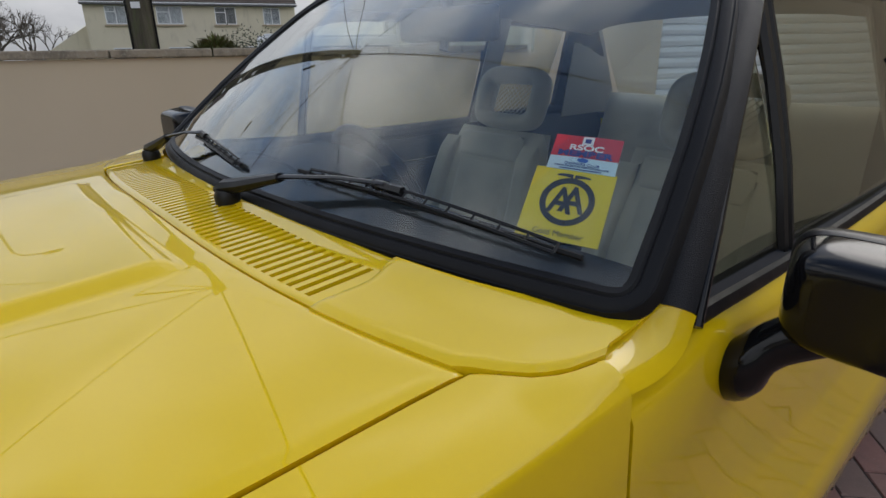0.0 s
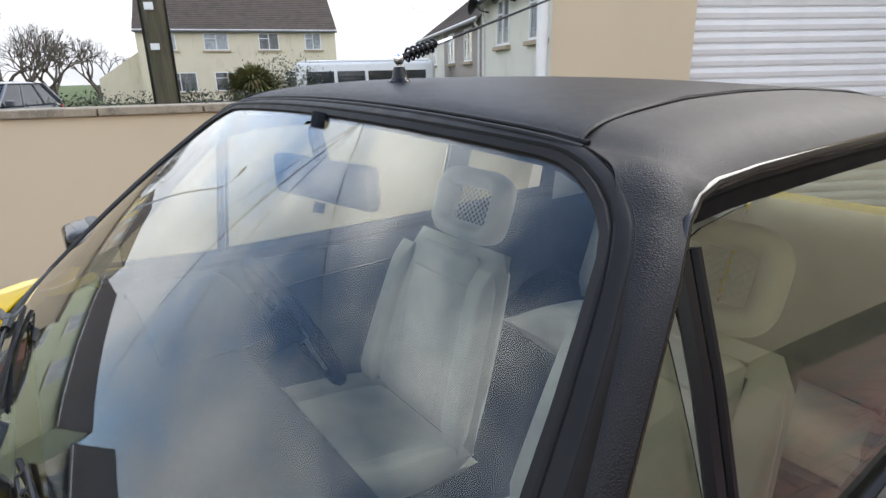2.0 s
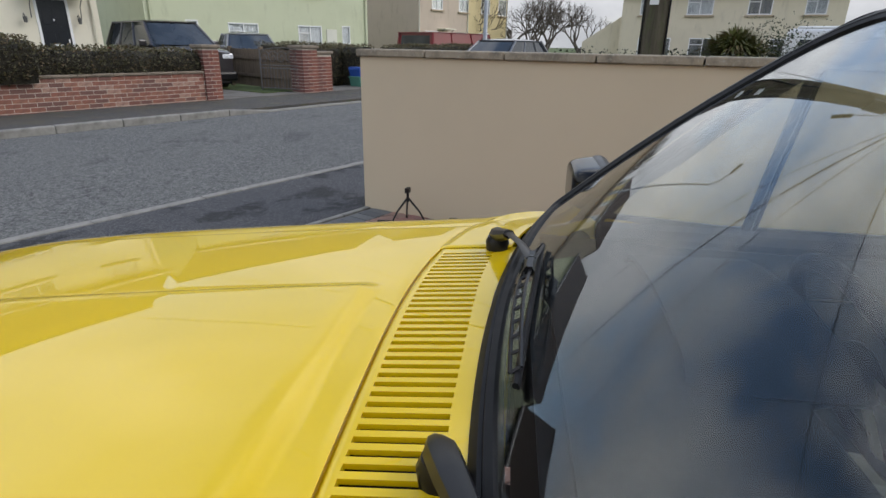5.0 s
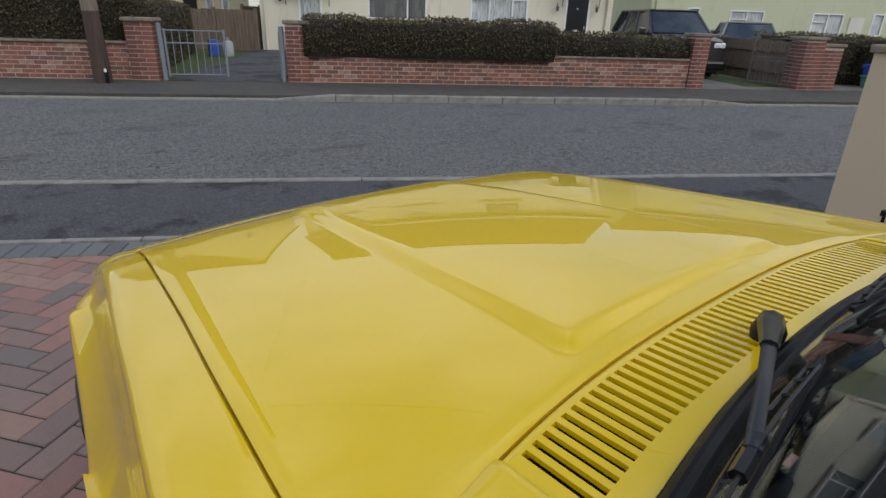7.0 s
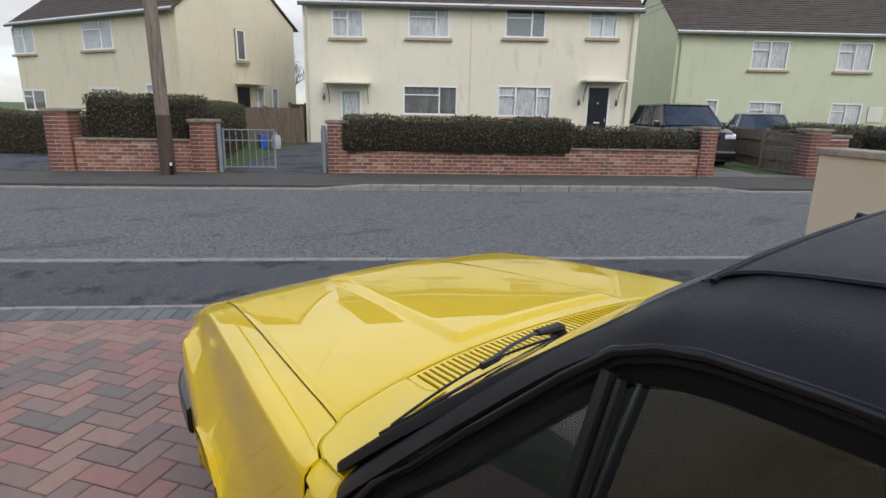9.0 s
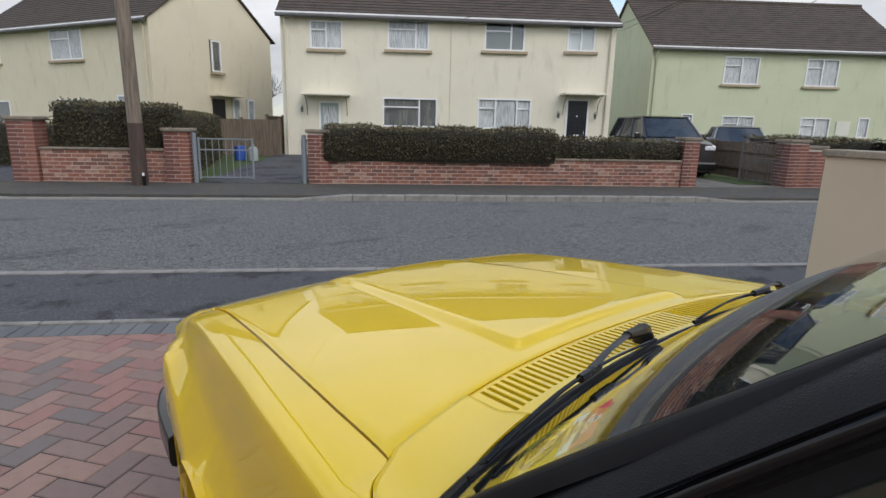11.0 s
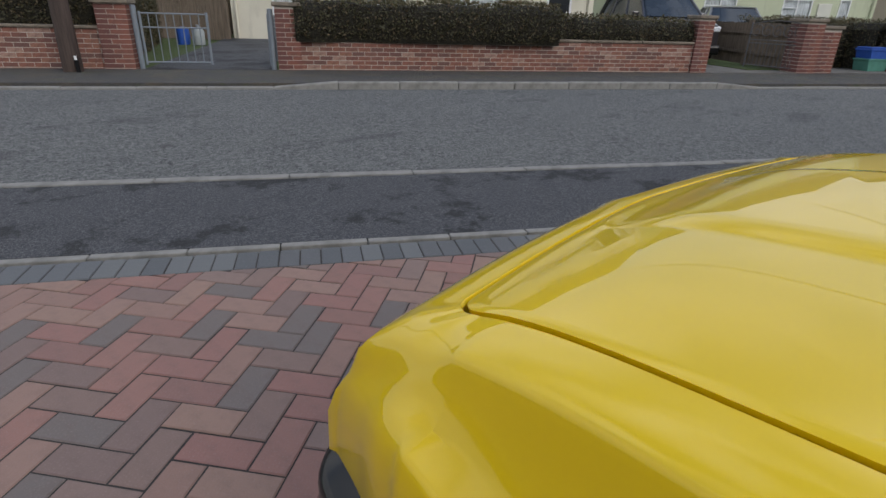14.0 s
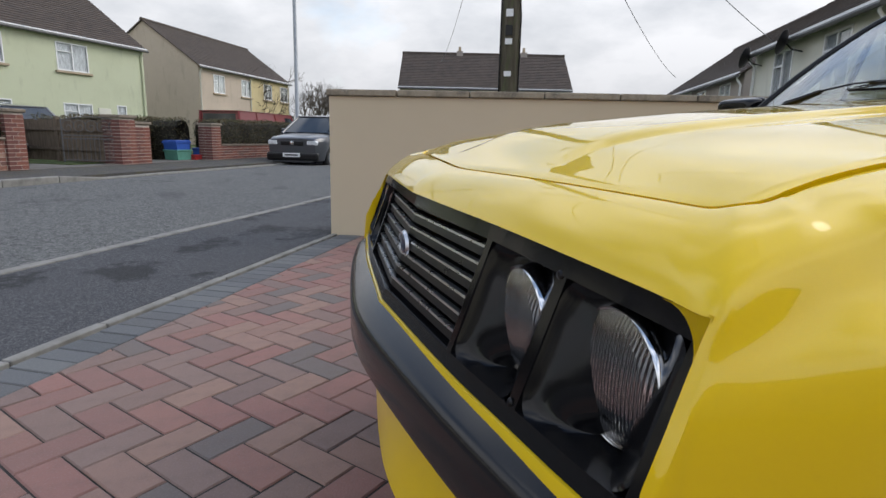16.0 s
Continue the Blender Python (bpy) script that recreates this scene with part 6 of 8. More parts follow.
# ---- hedges, shrubs and trees ----
random.seed(5)


def leaf_mat(name, a, b, c):
    m = mat(name, a, rough=0.6)
    m.per_piece([a, b, tuple((x + y) / 2 for x, y in zip(a, b)), a, c], True)
    return m.m


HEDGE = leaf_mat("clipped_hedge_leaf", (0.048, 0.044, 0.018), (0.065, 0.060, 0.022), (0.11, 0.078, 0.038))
# Lighter, browner copy for the top: daylight from above put into the colour.
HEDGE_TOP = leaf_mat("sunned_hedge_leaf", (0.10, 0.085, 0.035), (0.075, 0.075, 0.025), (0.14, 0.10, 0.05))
# Very dark solid fill behind the skin of leaves.
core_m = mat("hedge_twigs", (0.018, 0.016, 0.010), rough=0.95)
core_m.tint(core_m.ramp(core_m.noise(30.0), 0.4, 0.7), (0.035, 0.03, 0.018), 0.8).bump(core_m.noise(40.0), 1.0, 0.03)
SHRUB = leaf_mat("grey_green_leaf", (0.035, 0.045, 0.022), (0.025, 0.032, 0.016), (0.055, 0.055, 0.035))
SPIKY = leaf_mat("spiky_leaf", (0.13, 0.14, 0.035), (0.09, 0.10, 0.03), (0.16, 0.12, 0.06))
DARKLEAF = leaf_mat("dark_leaf", (0.03, 0.045, 0.02), (0.045, 0.06, 0.02), (0.06, 0.05, 0.03))
bark = mat("bark", (0.10, 0.085, 0.07), rough=0.95)
bark.tint(bark.ramp(bark.noise(12.0, 5, 0.6, (3, 3, 0.5)), 0.42, 0.65), (0.05, 0.042, 0.035), 0.8).bump(bark.noise(40.0, 4, 0.6, (3, 3, 0.4)), 0.8, 0.01)
BARK = bark.m


def leaves(rng, spots, size, spread=1.0):
    """Folded leaves, each a pair of triangles turned its own way."""
    bm_v, bm_f = [], []
    for p in spots:
        a = Vector((rng.uniform(-1, 1), rng.uniform(-1, 1), rng.uniform(-0.6, 1))).normalized()
        b = a.cross(Vector((rng.uniform(-1, 1), rng.uniform(-1, 1), rng.uniform(-1, 1)))).normalized()
        c = a.cross(b)
        s = size * rng.uniform(0.6, 1.35)
        k = len(bm_v)
        bm_v += [p, p + a * s * 0.5 + b * s * 0.33 + c * s * 0.1, p + a * s, p + a * s * 0.5 - b * s * 0.33 + c * s * 0.1]
        bm_f += [(k, k + 1, k + 2), (k, k + 2, k + 3)]
    return bm_v, bm_f


def raw_mesh(name, v, f, material):
    me = bpy.data.meshes.new(name)
    me.from_pydata([tuple(p) for p in v], [], f)
    me.materials.append(material)
    return me


def raw_part(name, v, f, material, parent, label="", kind=""):
    ob = new(name, raw_mesh(name, v, f, material))
    ob.parent = parent
    if label:
        ob["label"] = label
    if kind:
        ob["kind"] = kind
    return ob


def hedge(label, at, length, depth, z0, z1, seed, dense=1100, top=None):
    """A clipped hedge: a dark bumpy core and a skin of small leaves."""
    rng = random.Random(seed)
    h = thing("hedge", label, "hedge", at, kind="stuff")
    wob = [rng.uniform(-1, 1) for _ in range(64)]

    def swell(s, k):
        t = s * 2.3 + k * 7.1
        i = int(math.floor(t))
        return lerp(wob[i % 64], wob[(i + 1) % 64], sstep(0, 1, t - i)) * 0.05

    def outline(s, a):
        # a from 0 at the foot in front, over the top, to 1 at the foot behind
        hgt = z1 - z0 + swell(s, 1) * 0.8
        q = a * (2 * hgt + depth)
        if q < hgt:
            p = Vector((s, swell(s, 2) - 0.06 * math.sin(math.pi * q / hgt), z0 + q))
        elif q < hgt + depth:
            p = Vector((s, q - hgt, z0 + hgt + 0.05 * math.sin(math.pi * (q - hgt) / depth)))
        else:
            p = Vector((s, depth + swell(s, 3), z0 + 2 * hgt + depth - q))
        return p

    ss = steps(0, length, max(4, int(length * 5)))
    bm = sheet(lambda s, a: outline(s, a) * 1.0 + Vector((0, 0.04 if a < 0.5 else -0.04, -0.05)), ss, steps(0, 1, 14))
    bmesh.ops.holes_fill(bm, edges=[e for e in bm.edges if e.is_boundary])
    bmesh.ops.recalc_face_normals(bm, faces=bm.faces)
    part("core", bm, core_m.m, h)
    n = int(length * (2 * (z1 - z0) + depth) * dense)
    side, crown_ = [], []
    for _ in range(n):
        s, a = rng.uniform(0, length), rng.random()
        p = outline(s, a) + Vector((rng.gauss(0, 0.015), rng.gauss(0, 0.022), rng.gauss(0, 0.022)))
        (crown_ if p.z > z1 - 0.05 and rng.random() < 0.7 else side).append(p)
    for s in (0.0, length):  # the ends
        for _ in range(int(depth * (z1 - z0) * dense)):
            side.append(Vector((s + rng.gauss(0, 0.02), rng.uniform(0, depth), rng.uniform(z0, z1))))
    v, f = leaves(rng, side, 0.045)
    raw_part("leaves", v, f, HEDGE, h, "", "stuff")
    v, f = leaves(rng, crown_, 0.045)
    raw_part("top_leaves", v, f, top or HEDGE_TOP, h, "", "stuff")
    return h


def at_street(u, v, z=0.0, turn=0.0):
    return STREET @ Matrix.Translation((u, v, z + (FAR_Z if v > 9.4 else 0.0))) @ Matrix.Rotation(radians(turn), 4, "Z")


G = -1.9  # the cream house's gate post along the road
hedge("long clipped brown-green hedge above a brick wall", at_street(G + 0.42, 10.55), 4.85, 0.62, 0.6, 1.2, 11)
hedge("lower clipped green hedge above a brick wall", at_street(G + 5.2, 10.72), 3.05, 0.5, 0.62, 1.04, 12)
hedge("tall clipped green hedge behind a brick wall", at_street(G - 4.75, 10.9), 2.2, 0.7, 0.3, 1.55, 13)
hedge("tall clipped green hedge beside a garden path", at_street(G - 2.55, 11.0, 0, 98), 8.5, 0.7, 0.0, 1.42, 14, 700)
hedge("brown-green clipped hedge before the house", at_street(-16.5, 14.6), 8.2, 0.7, 0.0, 1.1, 15, 600)
hedge("dark clipped hedge beside a brick pillar", at_street(9.95, 12.0), 2.2, 0.8, 0.0, 1.1, 16, 800)
hedge("dark clipped hedge above a low brick wall", at_street(12.75, 10.8), 8.5, 0.8, 0.3, 1.16, 17, 700)
hedge("dark hedge along a garden boundary", at_street(12.2, 11.3, 0, 90), 7.0, 0.6, 0.0, 1.15, 18, 500)


def bush(name, label, at, r, h, seed, material, n, leaf, spiky=False):
    rng = random.Random(seed)
    b = thing(name, label, "shrub", at)
    bm = bmesh.new()
    tips = []
    for k in range(9):
        a, lean = rng.uniform(0, 6.28), rng.uniform(0.2, 0.8)
        tip = Vector((math.cos(a) * r * lean, math.sin(a) * r * lean, h * rng.uniform(0.55, 0.85)))
        tube([(0, 0, 0), tip * 0.5 + Vector((0, 0, 0.1 * h)), tip], [0.03, 0.02, 0.008], 5, bm)
        tips.append(tip)
    part("stems", bm, BARK, b)
    if spiky:
        v, f = [], []
        for _ in range(n):
            t = rng.choice(tips)
            d = Vector((rng.gauss(0, 1), rng.gauss(0, 1), rng.gauss(0.5, 0.8))).normalized()
            s = leaf * rng.uniform(0.5, 1.1)
            w = d.cross(Vector((0.3, 0.2, 1))).normalized() * 0.02
            k = len(v)
            m = t + d * s * 0.6
            e = t + d * s + Vector((0, 0, -0.25 * s))
            v += [t - w * 0.5, t + w * 0.5, m + w, m - w, e]
            f += [(k, k + 1, k + 2, k + 3), (k + 3, k + 2, k + 4)]
    else:
        spots = []
        while len(spots) < n:
            p = Vector((rng.gauss(0, 0.5), rng.gauss(0, 0.5), rng.gauss(0.55, 0.27)))
            if 0 < p.z < 1.1:
                spots.append(Vector((p.x * r, p.y * r, p.z * h)) + Vector(rng.choice(tips)) * 0.25)
        v, f = leaves(rng, spots, leaf)
    raw_part("leaves", v, f, material, b, "", "stuff")
    return b


bush("shrub", "spiky yellow-green shrub in a front garden", at_street(17.4, 2.7, -0.3), 1.0, 2.0, 21, SPIKY, 2600, 0.75, True)
bush("shrub", "leafless brown shrub beside the spiky one", at_street(17.9, 1.7, -0.3), 0.9, 1.9, 22, DARKLEAF, 1800, 0.07)
for i in range(9):
    bush("low_shrub", "low grey-green shrub behind the boundary wall", at_street(8.3 + 0.35 * (i % 3), 0.6 + i * 0.42, 0.0), 0.5, 0.93 + 0.05 * (i % 2), 30 + i, SHRUB, 2600, 0.042).update_tag()


def bare_tree(label, at, height, seed, spread=0.55):
    """A leafless tree: a tapered trunk and limbs that fork into twigs."""
    rng = random.Random(seed)
    t = thing("tree", label, "tree", at)
    trunk, limbs = bmesh.new(), bmesh.new()

    def grow(bm, p, d, r, length, level):
        bend = Vector((rng.gauss(0, 0.12), rng.gauss(0, 0.12), rng.gauss(0.06, 0.06)))
        m, e = p + d * length * 0.5, p + (d + bend).normalized() * length
        tube([p, m, e], [r, r * 0.8, r * 0.6], 6 if level < 2 else 3, bm, caps=False)
        if level >= 6:
            return
        for k in range(3 if level < 4 else 2 + (rng.random() < 0.4)):
            a, tilt = rng.uniform(0, 6.28), rng.uniform(0.3, 0.85) * (spread / 0.55)
            s1 = d.cross(Vector((0.1, 0.2, 1) if abs(d.z) < 0.9 else (1, 0, 0))).normalized()
            s2 = d.cross(s1)
            nd = (d * math.cos(tilt) + (s1 * math.cos(a) + s2 * math.sin(a)) * math.sin(tilt) + Vector((0, 0, 0.12))).normalized()
            grow(limbs, p.lerp(e, rng.uniform(0.65, 1.0)), nd, r * rng.uniform(0.5, 0.66), length * rng.uniform(0.6, 0.82), level + 1)

    grow(trunk, Vector((0, 0, 0)), Vector((0, 0, 1)), height * 0.025, height * 0.3, 0)
    part("trunk", trunk, BARK, t)
    part("crown", limbs, BARK, t, "bare branches and twigs")
    return t


bare_tree("bare leafless tree with spreading twigs", at_street(46.0, 25.5, -1.5), 10.0, 41)
bare_tree("bare leafless tree with spreading twigs", at_street(52.0, 25.3, -1.5), 9.4, 42)
bare_tree("small bare tree beside a house", at_street(50.0, 21.0, -1.5), 8.6, 43)
bare_tree("bare leafless tree behind the garden wall", at_street(43.0, 21.5, -1.5), 8.4, 46)
bare_tree("bare leafless tree beyond the parked cars", at_street(40.0, 26.0, -1.5), 8.8, 47)
bare_tree("bare tree behind the gap between two houses", at_street(-8.5, 44.0, 0), 6.4, 44)
bare_tree("bare leafless tree above distant gardens", at_street(60.0, 31.0, -1.5), 10.4, 45)

# ---- poles and wires ----
pole_m = mat("weathered_pole_wood", (0.23, 0.19, 0.15), rough=0.9)
pole_m.tint(pole_m.ramp(pole_m.noise(5.0, 6, 0.6, (5, 5, 0.35)), 0.4, 0.62), (0.11, 0.085, 0.065), 0.85)
pole_m.bump(pole_m.noise(22.0, 4, 0.6, (5, 5, 0.25)), 0.8, 0.012)
moss_m = mat("mossy_pole_wood", (0.115, 0.10, 0.07), rough=0.92)
moss_m.tint(moss_m.ramp(moss_m.noise(5.0, 6, 0.6, (5, 5, 0.35)), 0.4, 0.62), (0.06, 0.05, 0.036), 0.85)
moss_m.tint(moss_m.ramp(moss_m.noise(9.0, 6, 0.65, (2, 2, 0.6)), 0.5, 0.62), (0.085, 0.095, 0.045), 0.7)
moss_m.bump(moss_m.noise(22.0, 4, 0.6, (5, 5, 0.25)), 0.8, 0.012)
POLE = pole_m.m
tarp = mat("creosoted_pole_foot", (0.05, 0.034, 0.028), rough=0.8)
tarp.tint(tarp.ramp(tarp.noise(6.0, 5, 0.6, (5, 5, 0.4)), 0.4, 0.65), (0.10, 0.07, 0.055), 0.7)
steel = mat("galvanised_steel", (0.30, 0.32, 0.34), rough=0.5, metal=0.5)
steel.tint(steel.ramp(steel.noise(10.0), 0.45, 0.7), (0.22, 0.24, 0.26), 0.7)
STEEL = steel.m

pole_a = thing("telegraph_pole", "weathered wooden telegraph pole on the footpath", "telegraph pole", at_street(-4.88, 10.2, 0.06))
part("shaft", tube([(0, 0, 1.15), (-0.02, 0, 3.0), (-0.1, 0, 8.6)], [0.125, 0.12, 0.095], 16), POLE, pole_a, smooth=50)
part("foot", tube([(0, 0, -0.1), (0, 0, 0.35), (0, 0, 1.16)], [0.145, 0.138, 0.127], 16), tarp.m, pole_a, "dark creosoted foot of the pole", 50)
part("cable_guard", boxed(0.09, 0.15, -0.16, -0.1, 0.0, 0.24, 0.01, 1), SATIN_BLACK, pole_a)
part("marker", boxed(0.1, 0.14, -0.165, -0.16, 0.2, 0.26), WHITE, pole_a)
pole_b = thing("telegraph_pole", "mossy wooden telegraph pole with cable and plates behind the wall", "telegraph pole", at_street(6.67, 1.81, 0.0))
part("shaft", tube([(0, 0, -0.1), (0.01, 0, 3.0), (0.02, 0, 5.6)], [0.15, 0.14, 0.125], 18), moss_m.m, pole_b, smooth=50)
for z_, m_, h_ in ((2.55, WHITE, 0.1), (2.3, SATIN_BLACK, 0.14), (2.18, WHITE, 0.08), (3.1, SATIN_BLACK, 0.06), (1.75, WHITE, 0.07)):
    part("plate", boxed(-0.155, -0.145, -0.05, 0.05, z_, z_ + h_, 0.003, 1), m_, pole_b)
part("cable", tube([(-0.1, 0.12, 0.2), (-0.1, 0.12, 3.5), (-0.07, 0.09, 5.2)], 0.012, 6), SATIN_BLACK, pole_b)
part("cable", tube([(-0.05, -0.15, 0.2), (-0.04, -0.15, 2.6), (-0.12, -0.1, 3.1), (-0.05, -0.1, 5.2)], 0.012, 6), SATIN_BLACK, pole_b)
for z_ in (5.0, 5.35):
    bar = part("bracket", boxed(-0.35, 0.35, -0.035, 0.035, z_, z_ + 0.07), STEEL, pole_b, "steel crossbar with insulators")
    for x in (-0.3, -0.12, 0.12, 0.3):
        part("insulator", turned([(0.03, 0.0), (0.045, 0.03), (0.03, 0.06), (0.04, 0.09), (0.0, 0.11)], 10, at=Matrix.Translation((x, 0, z_ + 0.07))), SATIN_BLACK, bar)
part("joint_box", boxed(-0.2, -0.1, -0.1, 0.1, 4.5, 4.85, 0.01, 1), SATIN_BLACK, pole_b)
lamp_post = thing("street_lamp", "slim grey street lamp column beside the road", "street lamp", at_street(16.45, 10.2, 0.0))
part("column", tube([(0, 0, 0), (0, 0, 1.3), (0, 0, 1.32), (0, 0, 7.5)], [0.09, 0.09, 0.07, 0.05], 12), STEEL, lamp_post, smooth=50)
arm_ = part("arm", tube([(0, 0, 7.45), (-0.1, -0.3, 7.75), (-0.2, -1.0, 7.85)], 0.03, 8), STEEL, lamp_post, smooth=50)
part("lantern", boxed(-0.32, -0.08, -1.5, -0.95, 7.8, 7.92, 0.03, 2), STEEL, arm_)


def wire(a, b, sag, r=0.007):
    A, B = STREET @ Vector(a), STREET @ Vector(b)
    pts = [A.lerp(B, t) - Vector((0, 0, sag * 4 * t * (1 - t))) for t in steps(0, 1, 14)]
    return lone("overhead_wire", tube(pts, r, 5), SATIN_BLACK, "black overhead telephone wire from a pole", "wire", group="overhead wires")


TOP_B, TOP_A = (6.6, 1.81, 5.5), (-4.98, 10.2, 7.6)
for end, sag in ((TOP_A, 0.35), ((2.2, 20.6, 5.0), 0.5), ((8.2, 20.0, 5.0), 0.5), ((15.0, 24.2, 5.0), 0.6), ((16.2, -4.6, 3.6), 0.2), ((30.0, -4.2, 4.2), 0.5), ((9.5, 21.5, 5.2), 0.3), ((2.0, -9.0, 5.2), 0.3), ((45.0, 12.0, 7.0), 0.8)):
    wire(TOP_B, end, sag, 0.009)
wire(TOP_B, (-6.0, -2.7, 5.8), 0.12, 0.016)
joint = lone("cable_joint", tube([STREET @ Vector((7.35, 2.35, 4.95)), STREET @ Vector((7.5, 2.5, 4.75))], 0.045, 10), SATIN_BLACK, "black cable joint hanging below the pole", "cable joint", smooth=50)
wire(TOP_B, (7.35, 2.35, 4.95), 0.0, 0.008)
for end in ((-10.5, 24.0, 5.0), (-2.0, 20.5, 5.0), (-30.0, 14.0, 8.0)):
    wire(TOP_A, end, 0.4)
# ---- fences, gates and street clutter ----
fw = mat("weathered_fence_wood", (0.17, 0.13, 0.095), rough=0.9)
fw.tint(fw.ramp(fw.noise(5.0, 5, 0.6, (4, 4, 0.4)), 0.42, 0.66), (0.09, 0.07, 0.05), 0.8).bump(fw.noise(40.0, 4, 0.6, (4, 4, 0.3)), 0.6, 0.004)
FENCE = fw.m
iron = mat("grey_painted_iron", (0.20, 0.23, 0.26), rough=0.5)
iron.tint(iron.ramp(iron.noise(20.0), 0.5, 0.75), (0.20, 0.17, 0.15), 0.6)
IRON = iron.m


def board_fence(label, at, length, h, seed):
    rng = random.Random(seed)
    f = thing("fence", label, "fence", at)
    n = int(length / 0.125)
    for i in range(n):
        x, top = i * 0.125, h + rng.uniform(-0.012, 0.012)
        part("board", boxed(x + 0.004, x + 0.119, -0.012 + rng.uniform(-0.004, 0.004), 0.008, 0.05, top), FENCE, f)
    for x in steps(0, length, max(1, round(length / 1.8))):
        part("post", boxed(x - 0.05, x + 0.05, -0.055, 0.045, 0.0, h + 0.06, 0.006, 1), FENCE, f)
    for z in (0.3, h - 0.25):
        part("rail", boxed(0, length, 0.008, 0.05, z, z + 0.07), FENCE, f)
    return f


board_fence("weathered grey-brown board fence beside a drive", at_street(9.05, 10.95, 0.05, 82), 5.2, 1.0, 3)
board_fence("brown wooden panel fence beside the cream house", at_street(-6.6, 21.0, 0, -14), 2.9, 1.35, 4)
board_fence("brown wooden fence between the gardens", at_street(-4.6, 22.5, 0, 80), 6.0, 1.5, 6)


def bar_gate(label, at, length, h, bars):
    g = thing("gate", label, "gate", at)
    fr = bmesh.new()
    for z in (0.1, h * 0.75, h):
        tube([(0, 0, z), (length, 0, z)], 0.014, 6, fr)
    for x in (0, length):
        tube([(x, 0, 0.06), (x, 0, h + 0.03)], 0.022, 8, fr)
    part("gate_frame", fr, IRON, g)
    for i in range(1, bars):
        x = length * i / bars
        part("bar", tube([(x, 0, 0.1), (x, 0, h)], 0.008, 6), IRON, g)
    return g


bar_gate("grey steel bar gate standing open", at_street(G - 2.03, 10.72, 0.08, 3), 1.02, 0.86, 8)
bar_gate("grey steel gate leaf folded against a pillar", at_street(G - 0.02, 10.7, 0.08, 84), 0.9, 0.86, 8)
for u_ in (G - 2.1, G + 0.02):
    lone("gate_post", tube([(0, 0, 0), (0, 0, 1.0), (0, 0, 1.01)], [0.045, 0.045, 0.02], 12), IRON, "grey painted steel gate post", "gate post", at=at_street(u_, 10.68, 0.05), smooth=50, group="gate posts")

wg = thing("gate", "wrought iron scrolled gate standing open by the fence", "gate", at_street(8.98, 10.62, 0.08, 104))
rust = mat("dull_wrought_iron", (0.12, 0.12, 0.125), rough=0.6)
rust.tint(rust.ramp(rust.noise(15.0), 0.45, 0.7), (0.16, 0.12, 0.10), 0.6)
bm = bmesh.new()
for z in (0.08, 0.55, 0.62):
    tube([(0, 0, z), (1.3, 0, z)], 0.012, 6, bm)
for x in (0, 1.3):
    tube([(x, 0, 0), (x, 0, 1.0)], 0.018, 6, bm)
part("gate_frame", bm, rust.m, wg)
for i in range(1, 13):
    part("bar", tube([(0.1 * i, 0, 0.08), (0.1 * i, 0, 0.58)], 0.007, 5), rust.m, wg)
for i in range(5):
    c = Vector((0.14 + i * 0.255, 0, 0.80))
    pts = [c + Vector((math.cos(a) * (0.02 + 0.016 * a), 0, math.sin(a) * (0.02 + 0.016 * a))) for a in steps(0.0, 9.0, 28)]
    part("scroll", tube(pts, 0.008, 5), rust.m, wg)
part("top_rail", tube([(x, 0, 0.95 + 0.08 * math.sin(x / 1.3 * math.pi)) for x in steps(0, 1.3, 12)], 0.01, 6), rust.m, wg)

# drives and paths on the far side
stn = mat("stained_concrete", (0.15, 0.14, 0.125), rough=0.9).world_space()
stn.tint(stn.ramp(stn.noise(1.6, 7, 0.65), 0.45, 0.62), (0.075, 0.066, 0.05), 0.8).bump(stn.noise(60.0), 0.5, 0.004)
stn.tint(stn.ramp(stn.noise(40.0, 3), 0.55, 0.7), (0.24, 0.23, 0.21), 0.5)
STAINED = stn.m
bm = boxed(G - 2.05, G - 0.05, WALL_V - 0.05, 21.0, -0.05, 0.082 + FAR_Z)
lone("garden_path", bm, TARMAC, "dark concrete path from the gate", "path", "structure", STREET)
bm = boxed(G + 8.62, 8.95, WALL_V - 0.05, 21.0, -0.05, 0.083 + FAR_Z)
lone("house_drive", bm, STAINED, "stained grey concrete drive between brick pillars", "driveway", "structure", STREET)
bm = boxed(9.95, 12.1, WALL_V - 0.05, 11.9, -0.05, 0.084 + FAR_Z)
lone("parking_strip", bm, STAINED, "concrete strip behind a brick pillar", "path", "structure", STREET)
bm = boxed(G - 10.5, G - 5.45, WALL_V - 0.05, 14.2, -0.05, 0.082 + FAR_Z)
lone("lane", bm, TARMAC, "tarmac lane beside the far garden", "path", "structure", STREET)
bm = boxed(8.2, 9.02, 11.2, 15.6, 0.05, 0.10 + FAR_Z)
lone("grass_strip", bm, GRASS, "strip of grass along a board fence", "grass", "stuff", STREET)


def plastic(name, c):
    m = mat(name, c, rough=0.45)
    m.tint(m.ramp(m.noise(9.0), 0.45, 0.7), tuple(v * 0.75 for v in c), 0.6)
    return m.m


BLUEP, GREENP, GREYP, REDP = plastic("blue_plastic", (0.03, 0.10, 0.42)), plastic("pale_green_plastic", (0.10, 0.28, 0.22)), plastic("grey_plastic", (0.35, 0.38, 0.38)), plastic("red_plastic", (0.45, 0.04, 0.04))


